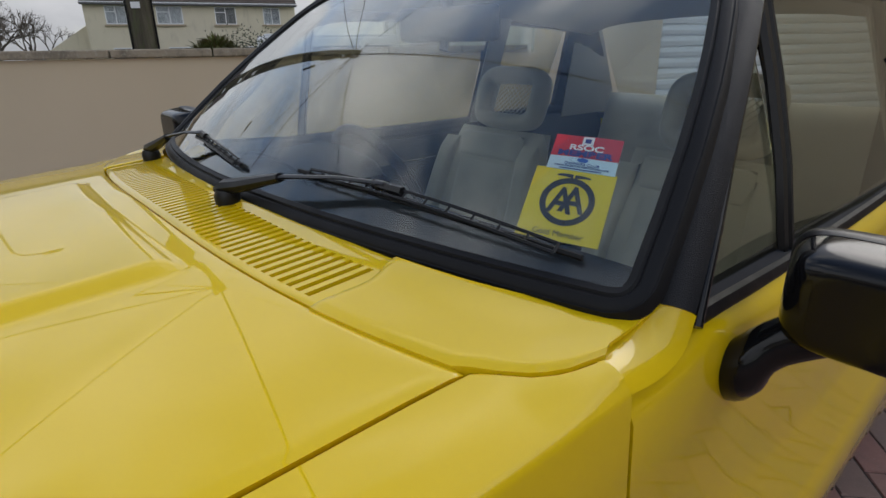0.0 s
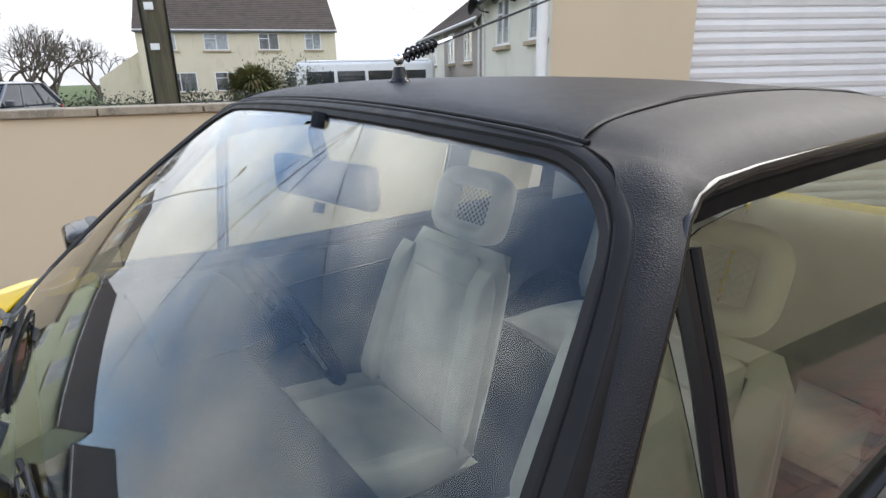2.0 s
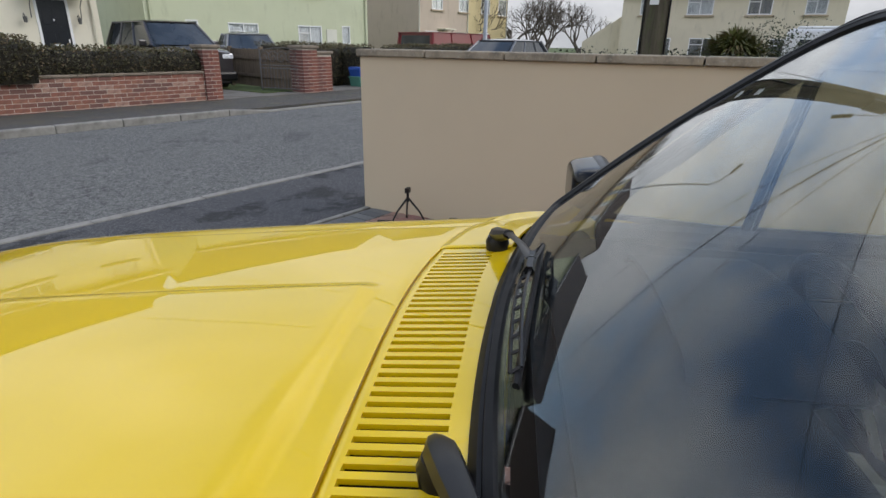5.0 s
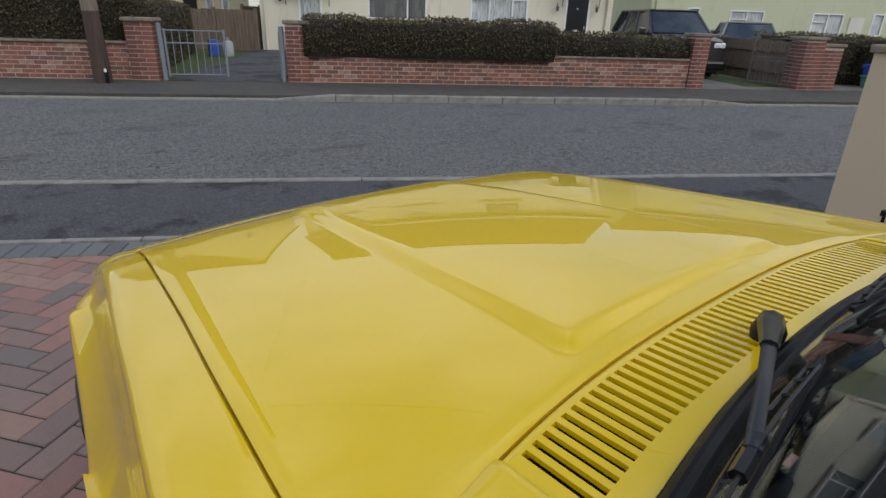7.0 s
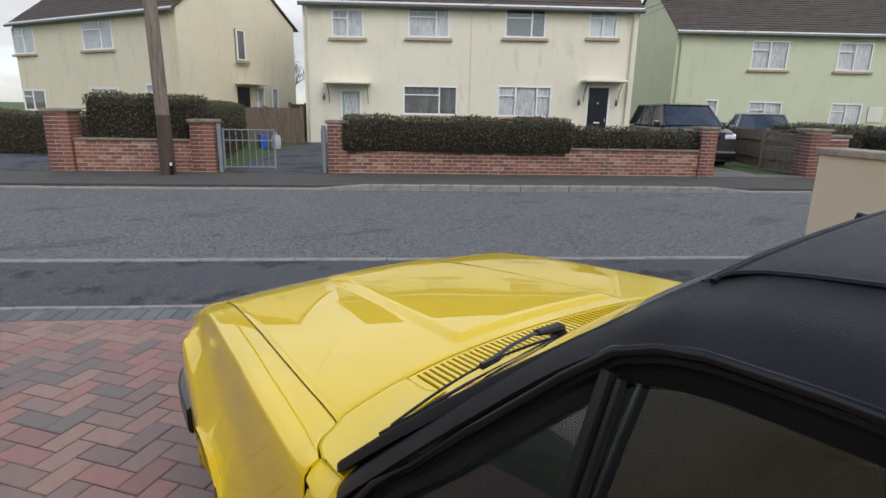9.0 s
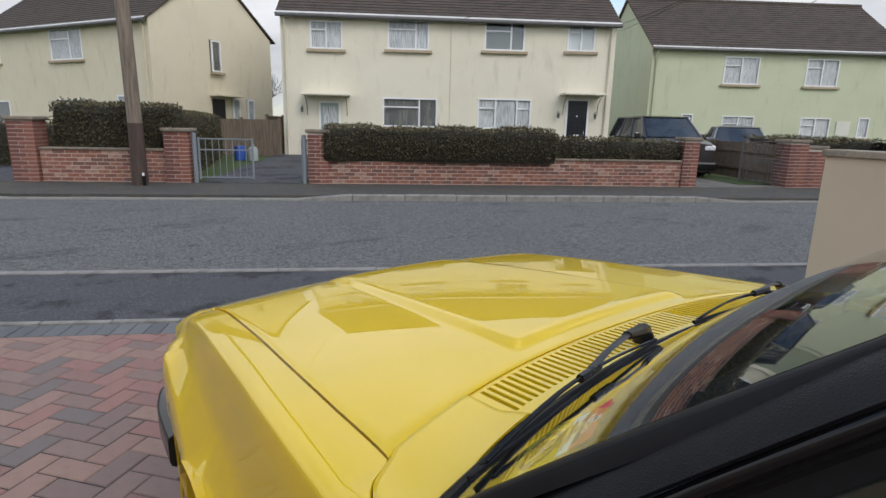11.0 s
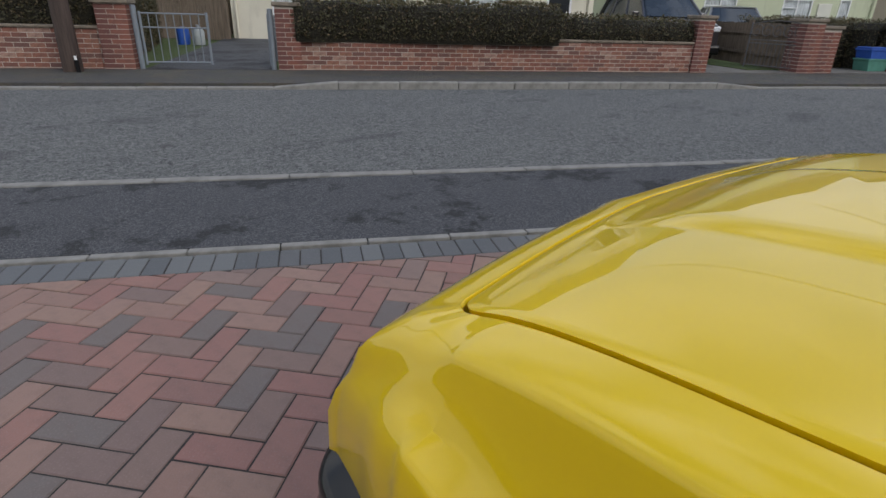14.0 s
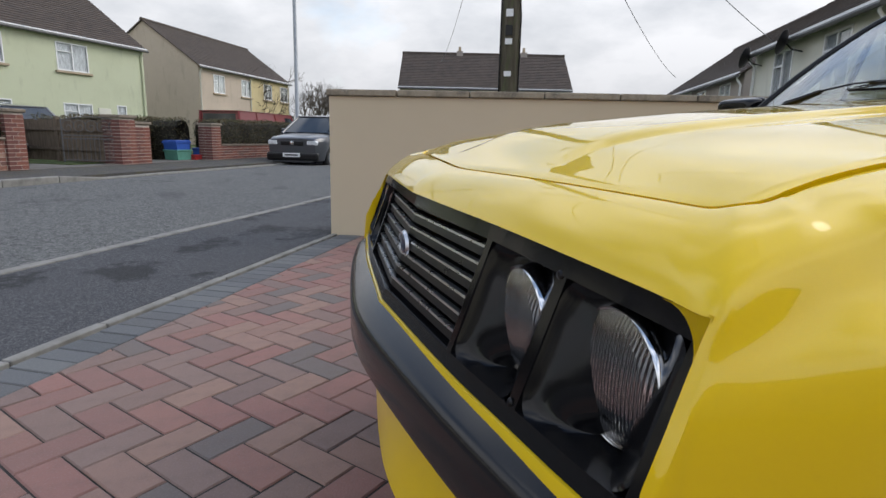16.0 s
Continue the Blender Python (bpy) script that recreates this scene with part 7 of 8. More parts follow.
def crate(label, at, w, d, h, material, lid=None):
    b = thing("recycling_box", label, "recycling box", at)
    bm = prism(bmesh.new(), [(-w / 2 * 0.86, 0), (w / 2 * 0.86, 0), (w / 2, h), (-w / 2, h)], -d / 2, d / 2)
    part("tub", bm, material, b)
    part("rim", boxed(-w / 2 - 0.02, w / 2 + 0.02, -d / 2 - 0.02, d / 2 + 0.02, h - 0.03, h + 0.012, 0.008, 1), material, b)
    if lid:
        part("lid", boxed(-w / 2 - 0.01, w / 2 + 0.01, -d / 2, d / 2, h + 0.012, h + 0.05, 0.012, 1), lid, b)
    return b


crate("pale green recycling box under a blue one", at_street(11.65, 11.3, 0.084), 0.6, 0.4, 0.26, GREENP)
crate("blue recycling box stacked on a green one", at_street(11.63, 11.3, 0.36), 0.58, 0.4, 0.2, BLUEP, BLUEP)
crate("blue recycling box lying beside a hedge", at_street(12.5, 11.15, 0.084, 15), 0.5, 0.36, 0.3, BLUEP)
crate("small red tub on the concrete strip", at_street(12.1, 11.1, 0.084), 0.35, 0.25, 0.12, REDP)
bin_ = thing("gas_bottle", "grey gas bottle beside the garden path", "gas bottle", at_street(-4.3, 17.9, 0.02))
part("body", turned([(0.0, 0.0), (0.15, 0.01), (0.16, 0.05), (0.16, 0.36), (0.12, 0.45), (0.0, 0.47)], 16), GREYP, bin_, smooth=40)
part("valve", turned([(0.05, 0.46), (0.05, 0.54), (0.0, 0.55)], 10), STEEL, bin_)
bb = thing("plastic_drum", "blue plastic drum beside the garden path", "drum", at_street(-4.75, 18.1, 0.02))
part("body", turned([(0.0, 0.0), (0.17, 0.01), (0.18, 0.2), (0.17, 0.46), (0.0, 0.48)], 16), BLUEP, bb, smooth=40)

# camera gear lying on the drive by the wall
tri = thing("tripod", "small black tripod with a camera on the paving", "tripod", at_street(2.76, 2.32, 0.0, 20) @ Matrix.Diagonal((0.8, 0.8, 0.8, 1)))
for a_ in (0.4, 2.5, 4.6):
    leg = part("leg", tube([(0, 0, 0.26), (0.12 * math.cos(a_), 0.12 * math.sin(a_), 0.14), (0.2 * math.cos(a_), 0.2 * math.sin(a_), 0.012)], [0.011, 0.009, 0.007], 8), SATIN_BLACK, tri, smooth=50)
    part("rubber_foot", turned([(0.0, -0.012), (0.011, -0.010), (0.011, 0.004), (0.0, 0.006)], 10, at=Matrix.Translation((0.2 * math.cos(a_), 0.2 * math.sin(a_), 0.012))), RUBBER, leg)
part("centre_column", tube([(0, 0, 0.22), (0, 0, 0.31)], 0.013, 10), SATIN_BLACK, tri)
part("head", boxed(-0.035, 0.035, -0.02, 0.02, 0.305, 0.355, 0.006), SATIN_BLACK, tri, "small camera head")
lone("rod", tube([STREET @ Vector((2.62, 2.5, 0.02)), STREET @ Vector((2.82, 1.85, 0.06))], 0.012, 8), SATIN_BLACK, "long black folded pole lying on the paving", "pole", smooth=50)
for u_, v_, w_ in ((2.83, 1.95, 0.12), (2.84, 1.78, 0.11)):
    cmr = thing("camera", "black camera standing on the paving by the wall", "camera", at_street(u_, v_, 0.003, 30), group="small cameras by the wall")
    part("body", boxed(-w_ / 2, w_ / 2, -0.035, 0.035, 0, 0.085, 0.012), SATIN_BLACK, cmr)
    part("lens", turned([(0.0, 0.05), (0.028, 0.05), (0.03, 0.0)], 16, at=Matrix.Translation((0.0, -0.035, 0.042)) @ Matrix.Rotation(math.pi / 2, 4, "X")), GLOSS_BLACK, cmr)
# ---- vehicles parked along the street ----
def car_paint(name, c, rough=0.3):
    m = mat(name, c, rough=rough, coat=0.8)
    m.tint(m.ramp(m.noise(2.0), 0.4, 0.7), tuple(v * 0.85 for v in c), 0.5)
    return m.m


auto_glass = mat("dark_car_glass", (0.02, 0.025, 0.03), rough=0.04, spec=0.7)
auto_glass.tint(auto_glass.ramp(auto_glass.noise(2.0), 0.4, 0.7), (0.06, 0.07, 0.08), 0.6)
AG = auto_glass.m
lampm = mat("clear_headlamp", (0.75, 0.77, 0.8), rough=0.12, coat=1.0)
lampm.tint(lampm.ramp(lampm.noise(30.0), 0.45, 0.65), (0.3, 0.31, 0.33), 0.7)
amber = flat("amber_lens", (0.5, 0.14, 0.01), 0.3)
redl = flat("red_lens", (0.35, 0.01, 0.01), 0.3)


def vehicle(name, label, at, L, Wd, H, paint_m, bonnet, belt, nose_z, screen_run, tail_run, lower=None, box_van=False):
    """A parked car or van: lofted body, glasshouse with pillars, lamps, plates and wheels; it faces +y."""
    c = thing(name, label, "car" if not box_van else "van", at)
    hw = Wd / 2

    def deck(y):
        t = (L / 2 - y)
        if t < bonnet:
            return lerp(nose_z, belt, min(1.0, (t / bonnet)) ** 0.55)
        return belt

    def body(y, k):
        f = abs(y) / (L / 2)
        w = hw * (1 - 0.16 * max(0.0, f - 0.72) / 0.28 * max(0.0, f - 0.72) / 0.28)
        z = deck(y)
        prof = [(0.80, 0.20), (0.93, 0.24), (0.98, 0.38), (1.0, 0.55), (0.985, z * 0.82), (0.95, z - 0.05), (0.88, z - 0.008), (0.5, z + 0.018), (0.0, z + 0.025)]
        pts = [(w * a, q) for a, q in prof]
        pts = pts + [(-a, q) for a, q in reversed(pts[:-1])]
        a, q = pts[k]
        for wy in (L / 2 - 0.82, -L / 2 + 0.78):  # wheel arches
            d2 = 0.36**2 - (y - wy) ** 2
            if d2 > 0 and q < 0.3 + math.sqrt(d2) and abs(a) > hw * 0.7:
                q = 0.3 + math.sqrt(d2)
        return Vector((a, y, q))

    ys = sorted(set(steps(-L / 2, L / 2, 44) + [L / 2 - 0.03, -L / 2 + 0.03]))
    bm = sheet(lambda y, k: body(y, int(k)), ys, list(range(17)))
    for y in (-L / 2, L / 2):
        ring = [v for v in bm.verts if abs(v.co.y - y) < 1e-6]
        ring.sort(key=lambda v: math.atan2(v.co.z - 0.45, v.co.x))
        bm.faces.new(ring)
    bmesh.ops.recalc_face_normals(bm, faces=bm.faces)
    part("body", bm, paint_m, c, smooth=40)
    part("underside", boxed(-hw * 0.8, hw * 0.8, -L / 2 + 0.1, L / 2 - 0.1, 0.16, 0.42), DARK, c)
    # glasshouse
    yb0, yb1 = L / 2 - bonnet, -L / 2 + 0.10
    yt0, yt1 = yb0 - screen_run, yb1 + tail_run
    wb, wt = hw * 0.90, hw * (0.72 if not box_van else 0.84)

    def cabin(a, b, h):
        """a along, b across from -1 to 1, h from belt to roof."""
        return Vector((b * lerp(wb, wt, h), lerp(lerp(yb0, yb1, a), lerp(yt0, yt1, a), h), lerp(belt + 0.005, H - 0.05, h)))

    bm = bmesh.new()
    lo = [bm.verts.new(cabin(a, b, 0)) for a, b in ((0, -1), (0, 1), (1, 1), (1, -1))]
    hi = [bm.verts.new(cabin(a, b, 1)) for a, b in ((0, -1), (0, 1), (1, 1), (1, -1))]
    for k in range(4):
        bm.faces.new((lo[k], lo[(k + 1) % 4], hi[(k + 1) % 4], hi[k]))
    bm.faces.new(hi)
    bmesh.ops.recalc_face_normals(bm, faces=bm.faces)
    part("glasshouse", bm, paint_m if box_van else AG, c, "" if box_van else "dark car windows")
    bm = sheet(lambda a, b: cabin(a, b, 1) + Vector((0, 0, 0.05 * max(0.0, 1 - b * b) ** 0.5 * max(0.0, 1 - (2 * a - 1) ** 4))), steps(-0.02, 1.02, 10), steps(-1.03, 1.03, 10), -0.03)
    part("roof", bm, paint_m, c, smooth=50)
    for s in (-1, 1):
        for a, r in ((0.0, 0.035), (0.36, 0.03), (0.7, 0.03), (1.0, 0.06)):
            part("pillar", tube([cabin(a, s, 0) + Vector((s * 0.004, 0, 0)), cabin(a, s, 1)], r, 6), paint_m, c)
        if box_van:
            part("cab_window", sheet(lambda a, b: cabin(lerp(0.03, 0.17, a), s * 1.006, lerp(0.08, 0.86, b)), steps(0, 1, 2), steps(0, 1, 2), 0.01 * s), AG, c)
        part("door_mirror", boxed(s * (hw + 0.02) - 0.09, s * (hw + 0.02) + 0.09, yb0 - 0.35, yb0 - 0.25, belt + 0.0, belt + 0.15, 0.03), paint_m, c)
        part("headlamp", boxed(s * hw * 0.70 - 0.15, s * hw * 0.70 + 0.15, L / 2 - 0.16, L / 2 + 0.008, nose_z - 0.16, nose_z - 0.02, 0.035), lampm.m, c, "clear headlamp")
        part("rear_lamp", boxed(s * hw * 0.80 - 0.1, s * hw * 0.80 + 0.1, -L / 2 - 0.008, -L / 2 + 0.12, belt - 0.3, belt - 0.05, 0.03), redl, c, "red rear lamp")
        part("door_line", tube([cabin(0.36, s, 0) + Vector((s * hw * 0.1, 0, -0.02)), Vector((s * (hw + 0.001), cabin(0.36, s, 0).y, 0.55)), Vector((s * (hw - 0.01), cabin(0.36, s, 0).y, 0.36))], 0.006, 4), DARK, c)
        for wy in (L / 2 - 0.82, -L / 2 + 0.78):
            at_w = Matrix.Translation((s * (hw - 0.11), wy, 0.31)) @ Matrix.Rotation(s * math.pi / 2, 4, "Y")
            wh = part("wheel", turned([(0.0, 0.07), (0.06, 0.08), (0.1, 0.06), (0.19, 0.07), (0.205, 0.09)], 20), SILVER, c, "silver alloy wheel", 40, at_w)
            part("tyre", turned([(0.2, -0.09), (0.28, -0.095), (0.31, -0.07), (0.31, 0.07), (0.28, 0.095), (0.2, 0.09), (0.2, -0.09)], 24), tyre_m.m, wh, "", 40)
    part("windscreen", sheet(lambda a, b: cabin(0, lerp(-0.9, 0.9, a), lerp(0.04, 0.93, b)) + Vector((0, 0.012 + 0.03 * (1 - (2 * a - 1) ** 2), 0.01)), steps(0, 1, 8), steps(0, 1, 2), 0.006), AG, c, smooth=50)
    part("rear_screen", sheet(lambda a, b: cabin(1, lerp(-0.85, 0.85, a), lerp(0.1, 0.9, b)) + Vector((0, -0.012, 0.0)), steps(0, 1, 4), steps(0, 1, 2), 0.006), AG, c, smooth=50)
    low = lower or paint_m
    part("front_bumper", boxed(-hw * 0.93, hw * 0.93, L / 2 - 0.12, L / 2 + 0.05, 0.24, 0.46, 0.05), low, c)
    part("rear_bumper", boxed(-hw * 0.93, hw * 0.93, -L / 2 - 0.05, -L / 2 + 0.12, 0.3, 0.52, 0.05), low, c)
    part("grille", boxed(-hw * 0.42, hw * 0.42, L / 2 - 0.05, L / 2 + 0.014, nose_z - 0.17, nose_z - 0.05, 0.02), SATIN_BLACK, c)
    part("badge", turned([(0.0, 0.012), (0.05, 0.01), (0.06, 0.0)], 16, at=Matrix.Translation((0, L / 2 + 0.014, nose_z - 0.1)) @ Matrix.Rotation(-math.pi / 2, 4, "X")), CHROME, c)
    for y, m_ in ((L / 2 + 0.056, SW), (-L / 2 - 0.056, STICK_Y)):
        pl_ = part("number_plate", boxed(-0.26, 0.26, y - 0.006, y + 0.006, 0.34, 0.45, 0.004, 1), m_, c)
        part("plate_bar", boxed(-0.2, 0.2, y + (0.006 if y > 0 else -0.009), y + (0.009 if y > 0 else -0.006), 0.375, 0.415), INK, pl_)
    return c


def street_pose(u, v, heading, z=0.0):
    """Facing a way on plan, degrees from the line across the road, turning left."""
    return STREET @ Matrix.Translation((u, v, z + (FAR_Z if v > 7 else 0.0))) @ Matrix.Rotation(radians(heading), 4, "Z")


vehicle("parked_car", "dark compact off-road car on a concrete drive", street_pose(8.0, 14.9, 172, 0.05), 4.3, 1.78, 1.66, car_paint("dark_metallic_paint", (0.028, 0.024, 0.026)), 0.95, 1.04, 0.92, 0.75, 0.3, SATIN_BLACK)
vehicle("parked_car", "grey hatchback behind a board fence", street_pose(11.9, 16.8, 152, 0.03), 4.2, 1.76, 1.46, car_paint("grey_metallic_paint", (0.16, 0.165, 0.18)), 1.0, 0.93, 0.8, 0.85, 0.6)
vehicle("parked_car", "dark grey small hatchback parked at the kerb", street_pose(14.45, 8.4, 90, -0.12), 3.7, 1.66, 1.52, car_paint("dark_grey_paint", (0.055, 0.06, 0.07)), 0.85, 0.98, 0.82, 0.75, 0.45, SATIN_BLACK)
vehicle("parked_van", "red panel van standing behind a hedge", street_pose(19.8, 13.8, -90, -0.32), 5.4, 1.9, 2.0, car_paint("red_van_paint", (0.20, 0.012, 0.02), 0.4), 0.7, 1.12, 0.9, 0.55, 0.05, SATIN_BLACK, True)
# minibus
mb = thing("minibus", "white minibus with a row of dark side windows", "minibus", street_pose(25.6, -0.7, 0, -0.75))
body_w = car_paint("white_van_paint", (0.68, 0.69, 0.70))
part("body", boxed(-1.0, 1.0, -3.0, 3.0, 0.3, 2.78, 0.16, 3), body_w, mb, smooth=40)
part("raised_roof", boxed(-0.9, 0.9, -2.8, 2.7, 2.74, 2.86, 0.06, 2), body_w, mb, smooth=40)
for s in (-1, 1):
    for i in range(4):
        wn_ = part("window", boxed(s * 1.0 - 0.012, s * 1.0 + 0.012, -2.6 + i * 1.32, -1.42 + i * 1.32, 1.55, 2.4, 0.01, 1), AG, mb)
        part("frame_bar", boxed(s * 1.0 - 0.016, s * 1.0 + 0.016, -2.6 + i * 1.32, -1.42 + i * 1.32, 2.14, 2.18), SATIN_BLACK, wn_)
    for y in (-1.9, 1.9):
        part("wheel", turned([(0.0, 0.1), (0.2, 0.09), (0.22, 0.1), (0.33, 0.08), (0.35, -0.08), (0.0, -0.1)], 20, at=Matrix.Translation((s * 0.9, y, 0.35)) @ Matrix.Rotation(s * math.pi / 2, 4, "Y")), tyre_m.m, mb)
for y in (-3.0, 3.0):
    part("end_window", boxed(-0.8, 0.8, y - 0.012, y + 0.012, 1.5, 2.4, 0.01, 1), AG, mb)
# ---- pieces: kerbs, garden walls, paving ----
rng = random.Random(77)
kerb_m = mat("kerb_stone", (0.27, 0.262, 0.24), rough=0.85)
kerb_m.tint(kerb_m.ramp(kerb_m.noise(6.0, 6, 0.65), 0.42, 0.7), (0.15, 0.145, 0.13), 0.85).bump(kerb_m.noise(80.0), 0.5, 0.003)
kerb = mesh_of("kerb_stone", boxed(0.003, 0.911, -0.045, 0.045, -0.1, 0.006, 0.005, 1), kerb_m.m)
for i in range(44):
    piece("kerb_stone", kerb, near_path, Matrix.Translation((-17 + i * 0.915, KERB_V + rng.uniform(-0.004, 0.004), rng.uniform(-0.002, 0.003))))
edging = mesh_of("edging", boxed(0.003, 0.447, -0.026, 0.026, -0.1, 0.008, 0.004, 1), kerb_m.m)
for i in range(36):
    piece("edging", edging, drive, Matrix.Translation((-12 + i * 0.45 + 0.2, EDGE_V + rng.uniform(-0.004, 0.004), rng.uniform(-0.002, 0.003))))
high = mesh_of("kerb_stone", boxed(0.003, 0.911, 0.0, 0.12, -0.1, 0.105, 0.018, 2), kerb_m.m)
flush = mesh_of("kerb_stone", boxed(0.003, 0.911, 0.0, 0.12, -0.1, 0.03, 0.012, 1), kerb_m.m)
def tapered_stone(z0, z1):
    v = [(x, y, z) for x, top in ((0.003, z0), (0.911, z1)) for y, z in ((0.0, -0.1), (0.0, top - 0.015), (0.015, top), (0.12, top), (0.12, -0.1))]
    f = [(4, 3, 2, 1, 0), (5, 6, 7, 8, 9)] + [(k, (k + 1) % 5, 5 + (k + 1) % 5, 5 + k) for k in range(5)]
    return raw_mesh("kerb_stone", v, f, kerb_m.m)


rising, falling = tapered_stone(0.03, 0.105), tapered_stone(0.105, 0.03)
for i in range(60):
    u = -21.92 + i * 0.915
    stone = rising if -1.9 < u < -1.0 else falling if 5.2 < u < 6.0 else high if -0.9 < u < 5.2 else flush
    piece("kerb_stone", stone, far_path, Matrix.Translation((u, FAR_V, FAR_Z + rng.uniform(-0.003, 0.003))))

brick_m = mat("garden_wall_brick", (0.30, 0.10, 0.07), rough=0.9)
brick_m.per_piece([(0.25, 0.105, 0.075), (0.20, 0.088, 0.068), (0.30, 0.14, 0.098), (0.165, 0.086, 0.072), (0.27, 0.115, 0.082), (0.23, 0.11, 0.085), (0.38, 0.24, 0.19)])
brick_m.tint(brick_m.ramp(brick_m.noise(14.0, 5), 0.45, 0.72), (0.13, 0.07, 0.06), 0.6).bump(brick_m.noise(70.0), 0.5, 0.004)
pier_m = mat("garden_pier_brick", (0.22, 0.085, 0.065), rough=0.9)
pier_m.per_piece([(0.20, 0.075, 0.055), (0.16, 0.065, 0.055), (0.24, 0.095, 0.07), (0.14, 0.07, 0.06)], True)
pier_m.tint(pier_m.ramp(pier_m.noise(9.0, 5), 0.45, 0.72), (0.10, 0.055, 0.05), 0.6)
joint_m = mat("wall_mortar", (0.56, 0.50, 0.43), rough=0.95).world_space()
joint_m.tint(joint_m.ramp(joint_m.noise(20.0), 0.4, 0.7), (0.38, 0.34, 0.29), 0.8)
capm = mat("wall_coping", (0.24, 0.20, 0.155), rough=0.9).world_space()
capm.tint(capm.ramp(capm.noise(8.0, 6), 0.42, 0.7), (0.13, 0.11, 0.085), 0.8)
stretcher = mesh_of("brick", boxed(0.0, 0.215, 0.0, 0.215, 0.0, 0.065), brick_m.m)
half = mesh_of("brick", boxed(0.0, 0.102, 0.0, 0.215, 0.0, 0.065), brick_m.m)


def garden_wall(label, u, v, length, h, turn=0.0, cap=True, pieces=True):
    w = thing("garden_wall", label, "wall", at_street(u, v, 0.02, turn), kind="structure")
    part("mortar", boxed(0.004, length - 0.004, 0.0025, 0.21, -0.1, h - 0.004), joint_m.m, w)
    joined = bmesh.new()
    for r in range(int(round(h / 0.075))):
        x = -0.1125 if r % 2 else 0.0
        while x < length - 0.05:
            a, b = max(0.0, x), min(length, x + 0.215)
            z = r * 0.075
            jog = rng.uniform(-0.003, 0.001)
            if not pieces:
                box(joined, a, b, jog, 0.215 + jog, z, z + 0.065)
            elif b - a > 0.2:
                piece("brick", stretcher, w, Matrix.Translation((a, jog, z)))
            elif b - a > 0.06:
                piece("brick", half, w, Matrix.Translation((a, jog, z)) @ Matrix.Diagonal(((b - a) / 0.102, 1, 1, 1)))
            x += 0.225
    if pieces:
        joined.free()
    else:
        part("bricks", joined, pier_m.m, w)["kind"] = "stuff"
    if cap:
        for k in range(int(math.ceil(length / 0.6))):
            a, b = k * 0.6, min(length, k * 0.6 + 0.594)
            part("coping_stone", boxed(a, b, -0.03, 0.245, h, h + 0.045, 0.008, 1), capm.m, w)
    return w


def garden_pier(label, u, v, size, h, deep=None):
    deep = deep or size
    p = thing("brick_pillar", label, "pillar", at_street(u, v, 0.02), kind="structure")
    part("mortar", boxed(0.004, size - 0.004, 0.004, deep - 0.004, -0.1, h), joint_m.m, p)
    for r in range(int(h / 0.075)):
        z = r * 0.075
        bm = bmesh.new()
        n = max(1, round(size / 0.225))
        cut = [0.0] + [size * (k + (0.25 if r % 2 else 0.0)) / n for k in range(1, n)] + [size]
        if r % 2 == 0 and n > 1:
            cut = [0.0] + [size * (k - 0.25) / n for k in range(1, n)] + [size]
        for a, b in zip(cut, cut[1:]):
            m = deep * (0.5 if r % 2 else 0.62)
            box(bm, a + (0.005 if a else 0), b - (0.005 if b < size else 0), 0.0, m - 0.005, z, z + 0.065)
            box(bm, a + (0.005 if a else 0), b - (0.005 if b < size else 0), m + 0.005, deep, z, z + 0.065)
        part("brick_course", bm, pier_m.m, p)
    part("cap", boxed(-0.04, size + 0.04, -0.04, deep + 0.04, h, h + 0.07, 0.015, 1), capm.m, p, "flat stone cap")
    return p


garden_wall("low red brick garden wall under a clipped hedge", G + 0.48, WALL_V, 7.8, 0.6)
garden_wall("low red brick wall with flat coping", G - 4.92, WALL_V, 2.3, 0.67)
garden_wall("low red brick wall under a dark hedge", 12.65, WALL_V, 6.0, 0.45, pieces=False)
garden_pier("red brick gate pillar with flat cap", G + 0.1, WALL_V - 0.05, 0.4, 1.08)
garden_pier("red brick pillar at a concrete drive", G + 8.25, WALL_V - 0.05, 0.36, 1.08)
garden_pier("red brick pillar with flat cap", G - 5.4, WALL_V - 0.07, 0.46, 1.21)
garden_pier("red brick gate pillar beside the telegraph pole", G - 2.64, WALL_V - 0.07, 0.46, 1.05)
garden_pier("large red brick pillar beside an iron gate", 8.93, WALL_V - 0.05, 0.46, 1.08)
garden_pier("lower red brick pier joined to a pillar", 9.395, WALL_V, 0.5, 0.95, 0.34)
garden_pier("red brick pillar beside a dark hedge", 12.2, WALL_V - 0.03, 0.42, 1.0)

# paving blocks in herringbone

def block_look(m, island):
    m.per_piece([(0.28, 0.172, 0.138), (0.265, 0.145, 0.12), (0.295, 0.185, 0.148), (0.225, 0.152, 0.128), (0.285, 0.148, 0.125), (0.165, 0.138, 0.126), (0.295, 0.158, 0.13), (0.24, 0.165, 0.14), (0.30, 0.19, 0.148), (0.25, 0.138, 0.118), (0.205, 0.142, 0.124)], island)
    m.tint(m.ramp(m.noise(13.0, 5, 0.6), 0.45, 0.75), (0.15, 0.105, 0.09), 0.45)
    m.tint(m.ramp(m.noise(160.0, 3), 0.55, 0.72), (0.32, 0.24, 0.21), 0.4)
    return m.bump(m.noise(150.0, 3), 0.6, 0.003).m


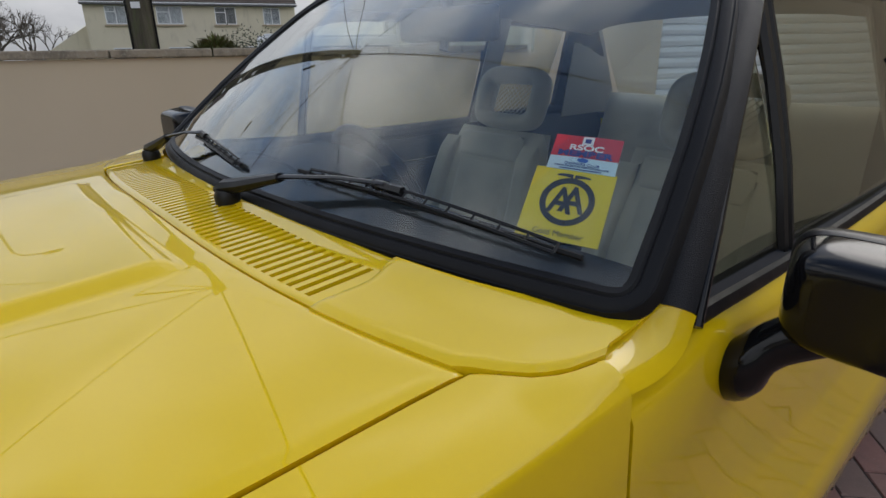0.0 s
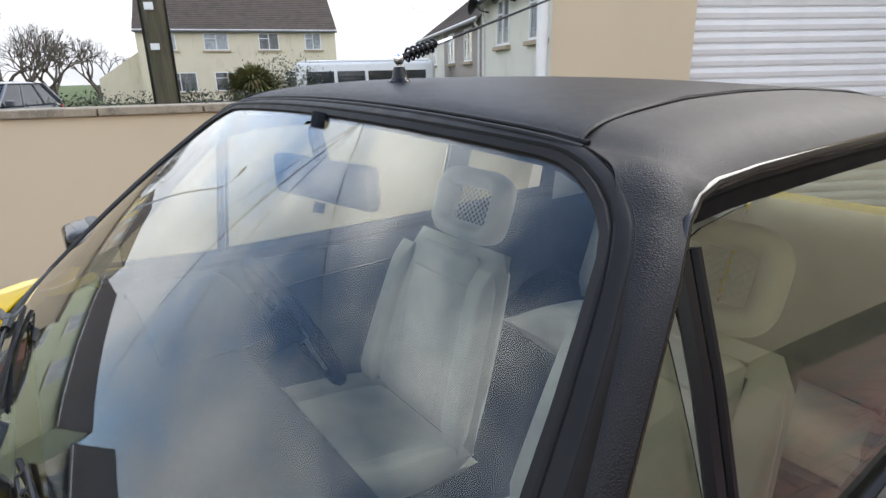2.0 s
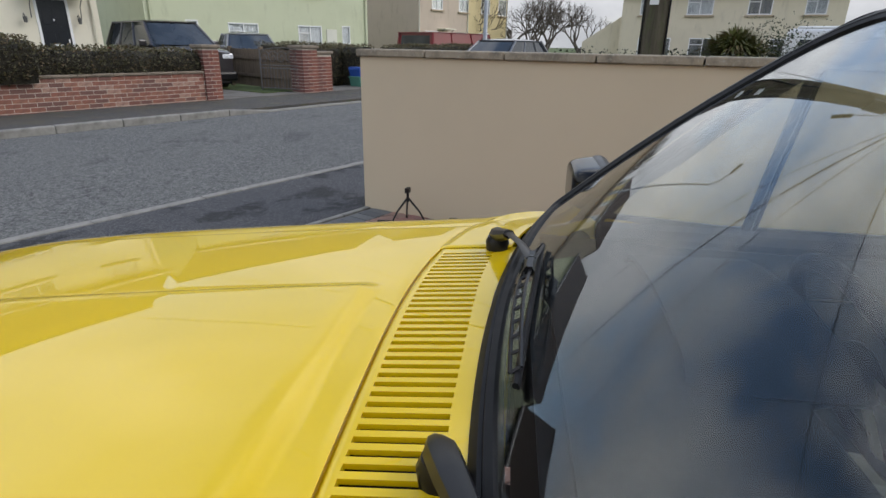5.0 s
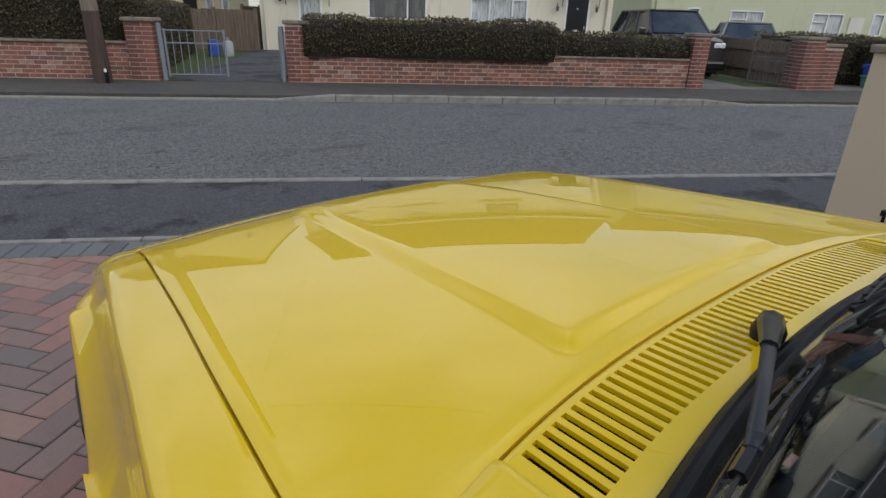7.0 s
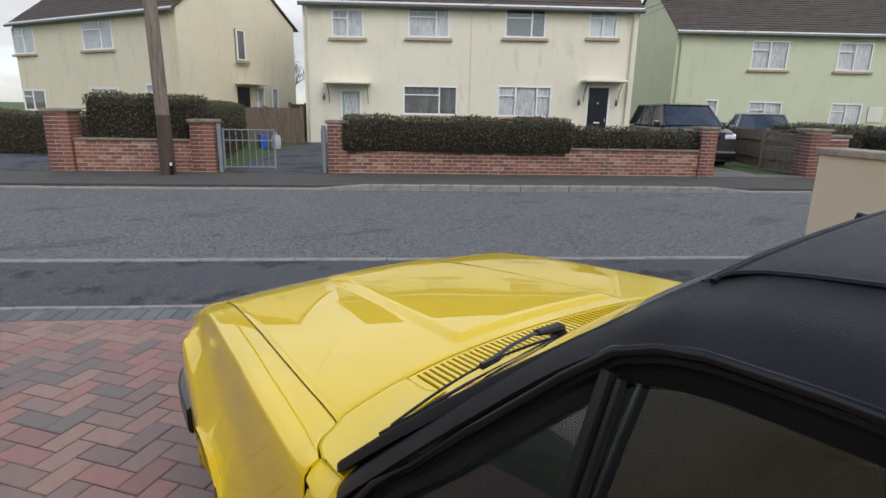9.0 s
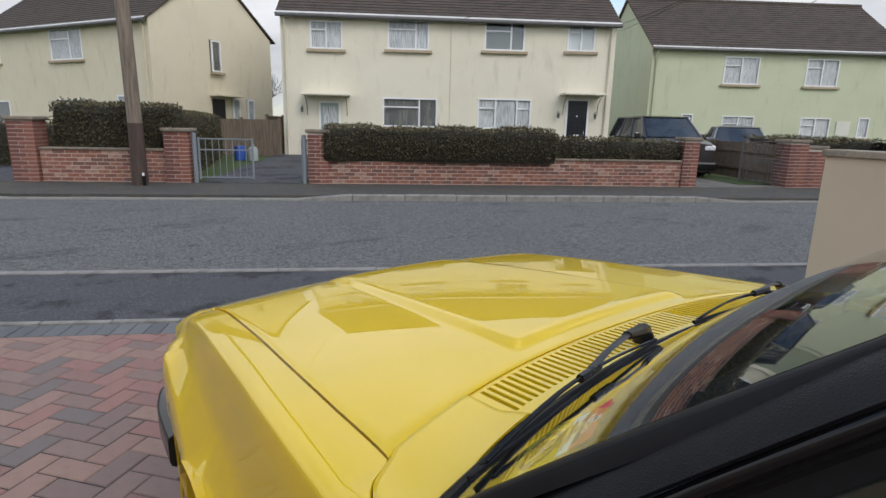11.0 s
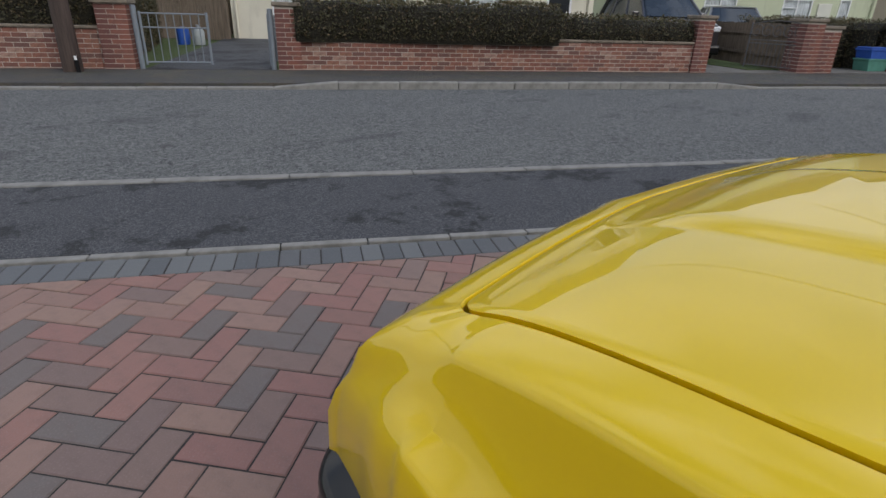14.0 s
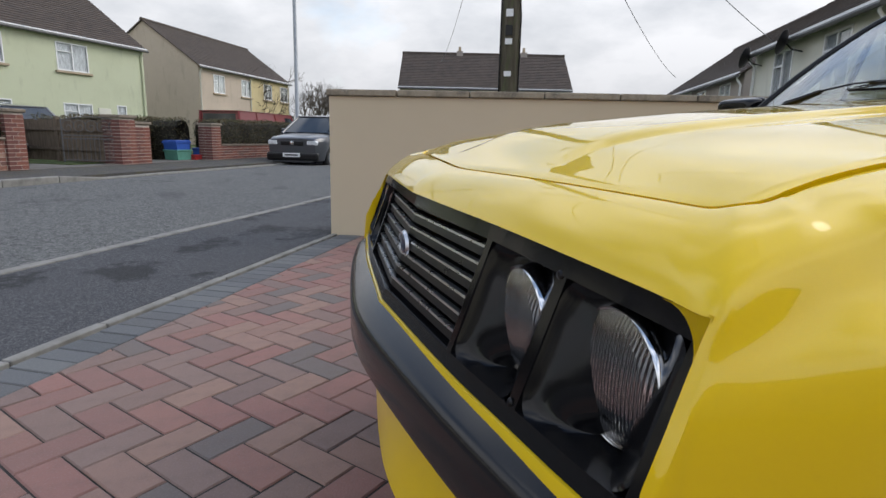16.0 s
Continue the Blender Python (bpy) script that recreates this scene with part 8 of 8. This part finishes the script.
block_a = block_look(mat("paving_block", (0.2, 0.1, 0.09), rough=0.8), False)
block_b = block_look(mat("paving_block_rest", (0.2, 0.1, 0.09), rough=0.8), True)
grey_m = mat("grey_paving_block", (0.13, 0.135, 0.14), rough=0.85)
grey_m.per_piece([(0.125, 0.13, 0.135), (0.105, 0.11, 0.115), (0.145, 0.15, 0.15), (0.115, 0.117, 0.12)])
grey_m.tint(grey_m.ramp(grey_m.noise(150.0, 3), 0.55, 0.72), (0.25, 0.25, 0.25), 0.4).bump(grey_m.noise(150.0, 3), 0.6, 0.003)


def block_shape(corners, top):
    """A block with chamfered upper edges from its outline on plan."""
    c = Vector((sum(p[0] for p in corners) / len(corners), sum(p[1] for p in corners) / len(corners)))
    n = len(corners)
    inn = []
    for p in corners:
        d = c - Vector(p)
        inn.append(Vector(p) + Vector((math.copysign(min(0.004, abs(d.x)), d.x), math.copysign(min(0.004, abs(d.y)), d.y))))
    v = [(p[0], p[1], -0.05) for p in corners] + [(p[0], p[1], top - 0.004) for p in corners] + [(p.x, p.y, top) for p in inn]
    f = [tuple(range(2 * n, 3 * n))]
    for k in range(n):
        j = (k + 1) % n
        f += [(k, j, n + j, n + k), (n + k, n + j, 2 * n + j, 2 * n + k)]
    return v, f


P = 0.111
TURN = Matrix.Rotation(radians(-22), 4, "Z")
START = Vector((-1.963, 1.884, 0))
j0 = 0.0024
lv, lf = block_shape([(j0, j0), (2 * P - j0, j0), (2 * P - j0, P - j0), (j0, P - j0)], 0.0)
laid = raw_mesh("paving_block", lv, lf, block_a)
upright = raw_mesh("paving_block", [(P - y, x, z) for x, y, z in lv], lf, block_a)
LIMIT = 2.622
SHIFT = 3
rest_v, rest_f = [], []
count = 0
back = TURN.inverted()
for i in range(-150, 90):
    for j in range(-150, 90):
        k = (i + j + SHIFT) % 4
        if k not in (0, 2):
            continue
        w, h = (2 * P, P) if k == 0 else (P, 2 * P)
        o = START + TURN @ Vector((i * P, j * P, 0))
        mid = START + TURN @ Vector((i * P + w / 2, j * P + h / 2, 0))
        edge_u = curve([(-2.2, 4.02), (-2.15, 3.78), (-0.6, 3.46), (1.2, 3.16), (2.9, 2.94)], mid.y)
        if not (-9.0 < mid.x < edge_u and -6.5 < mid.y < LIMIT + 0.12):
            continue
        dz = rng.uniform(-0.0015, 0.002)
        corners = [START + TURN @ Vector((i * P + a, j * P + b, 0)) for a, b in ((j0, j0), (w - j0, j0), (w - j0, h - j0), (j0, h - j0))]
        if max(c.y for c in corners) > LIMIT:
            cut = []  # trim at the soldier course
            for a, b in zip(corners, corners[1:] + corners[:1]):
                if a.y <= LIMIT:
                    cut.append(a)
                if (a.y <= LIMIT) != (b.y <= LIMIT):
                    cut.append(a.lerp(b, (LIMIT - a.y) / (b.y - a.y)))
            corners = cut
            if len(corners) < 3 or max(c.y for c in corners) - min(c.y for c in corners) < 0.015:
                continue
        elif count < 300 and -2.6 < mid.x < -0.3 and 0.3 < mid.y < 2.6 or count < 300 and -0.3 <= mid.x < 1.9 and 1.75 < mid.y < 2.6:
            piece("paving_block", laid if k == 0 else upright, drive, Matrix.Translation((o.x, o.y, dz)) @ TURN @ Matrix.Rotation(rng.uniform(-0.006, 0.006), 4, "X"))
            count += 1
            continue
        v, f = block_shape([(c.x, c.y) for c in corners], dz)
        n0 = len(rest_v)
        rest_v += v
        rest_f += [tuple(q + n0 for q in t) for t in f]
raw_part("paving_blocks", rest_v, rest_f, block_b, drive, "red and grey paving blocks", "stuff")
lv, lf = block_shape([(j0, 0), (0.102 - j0, 0), (0.102 - j0, 0.2), (j0, 0.2)], 0.0)
soldier = raw_mesh("edge_block", lv, lf, grey_m.m)
for i in range(118):
    piece("edge_block", soldier, drive, Matrix.Translation((-9.0 + i * 0.102, LIMIT + 0.006, rng.uniform(-0.0015, 0.002))))
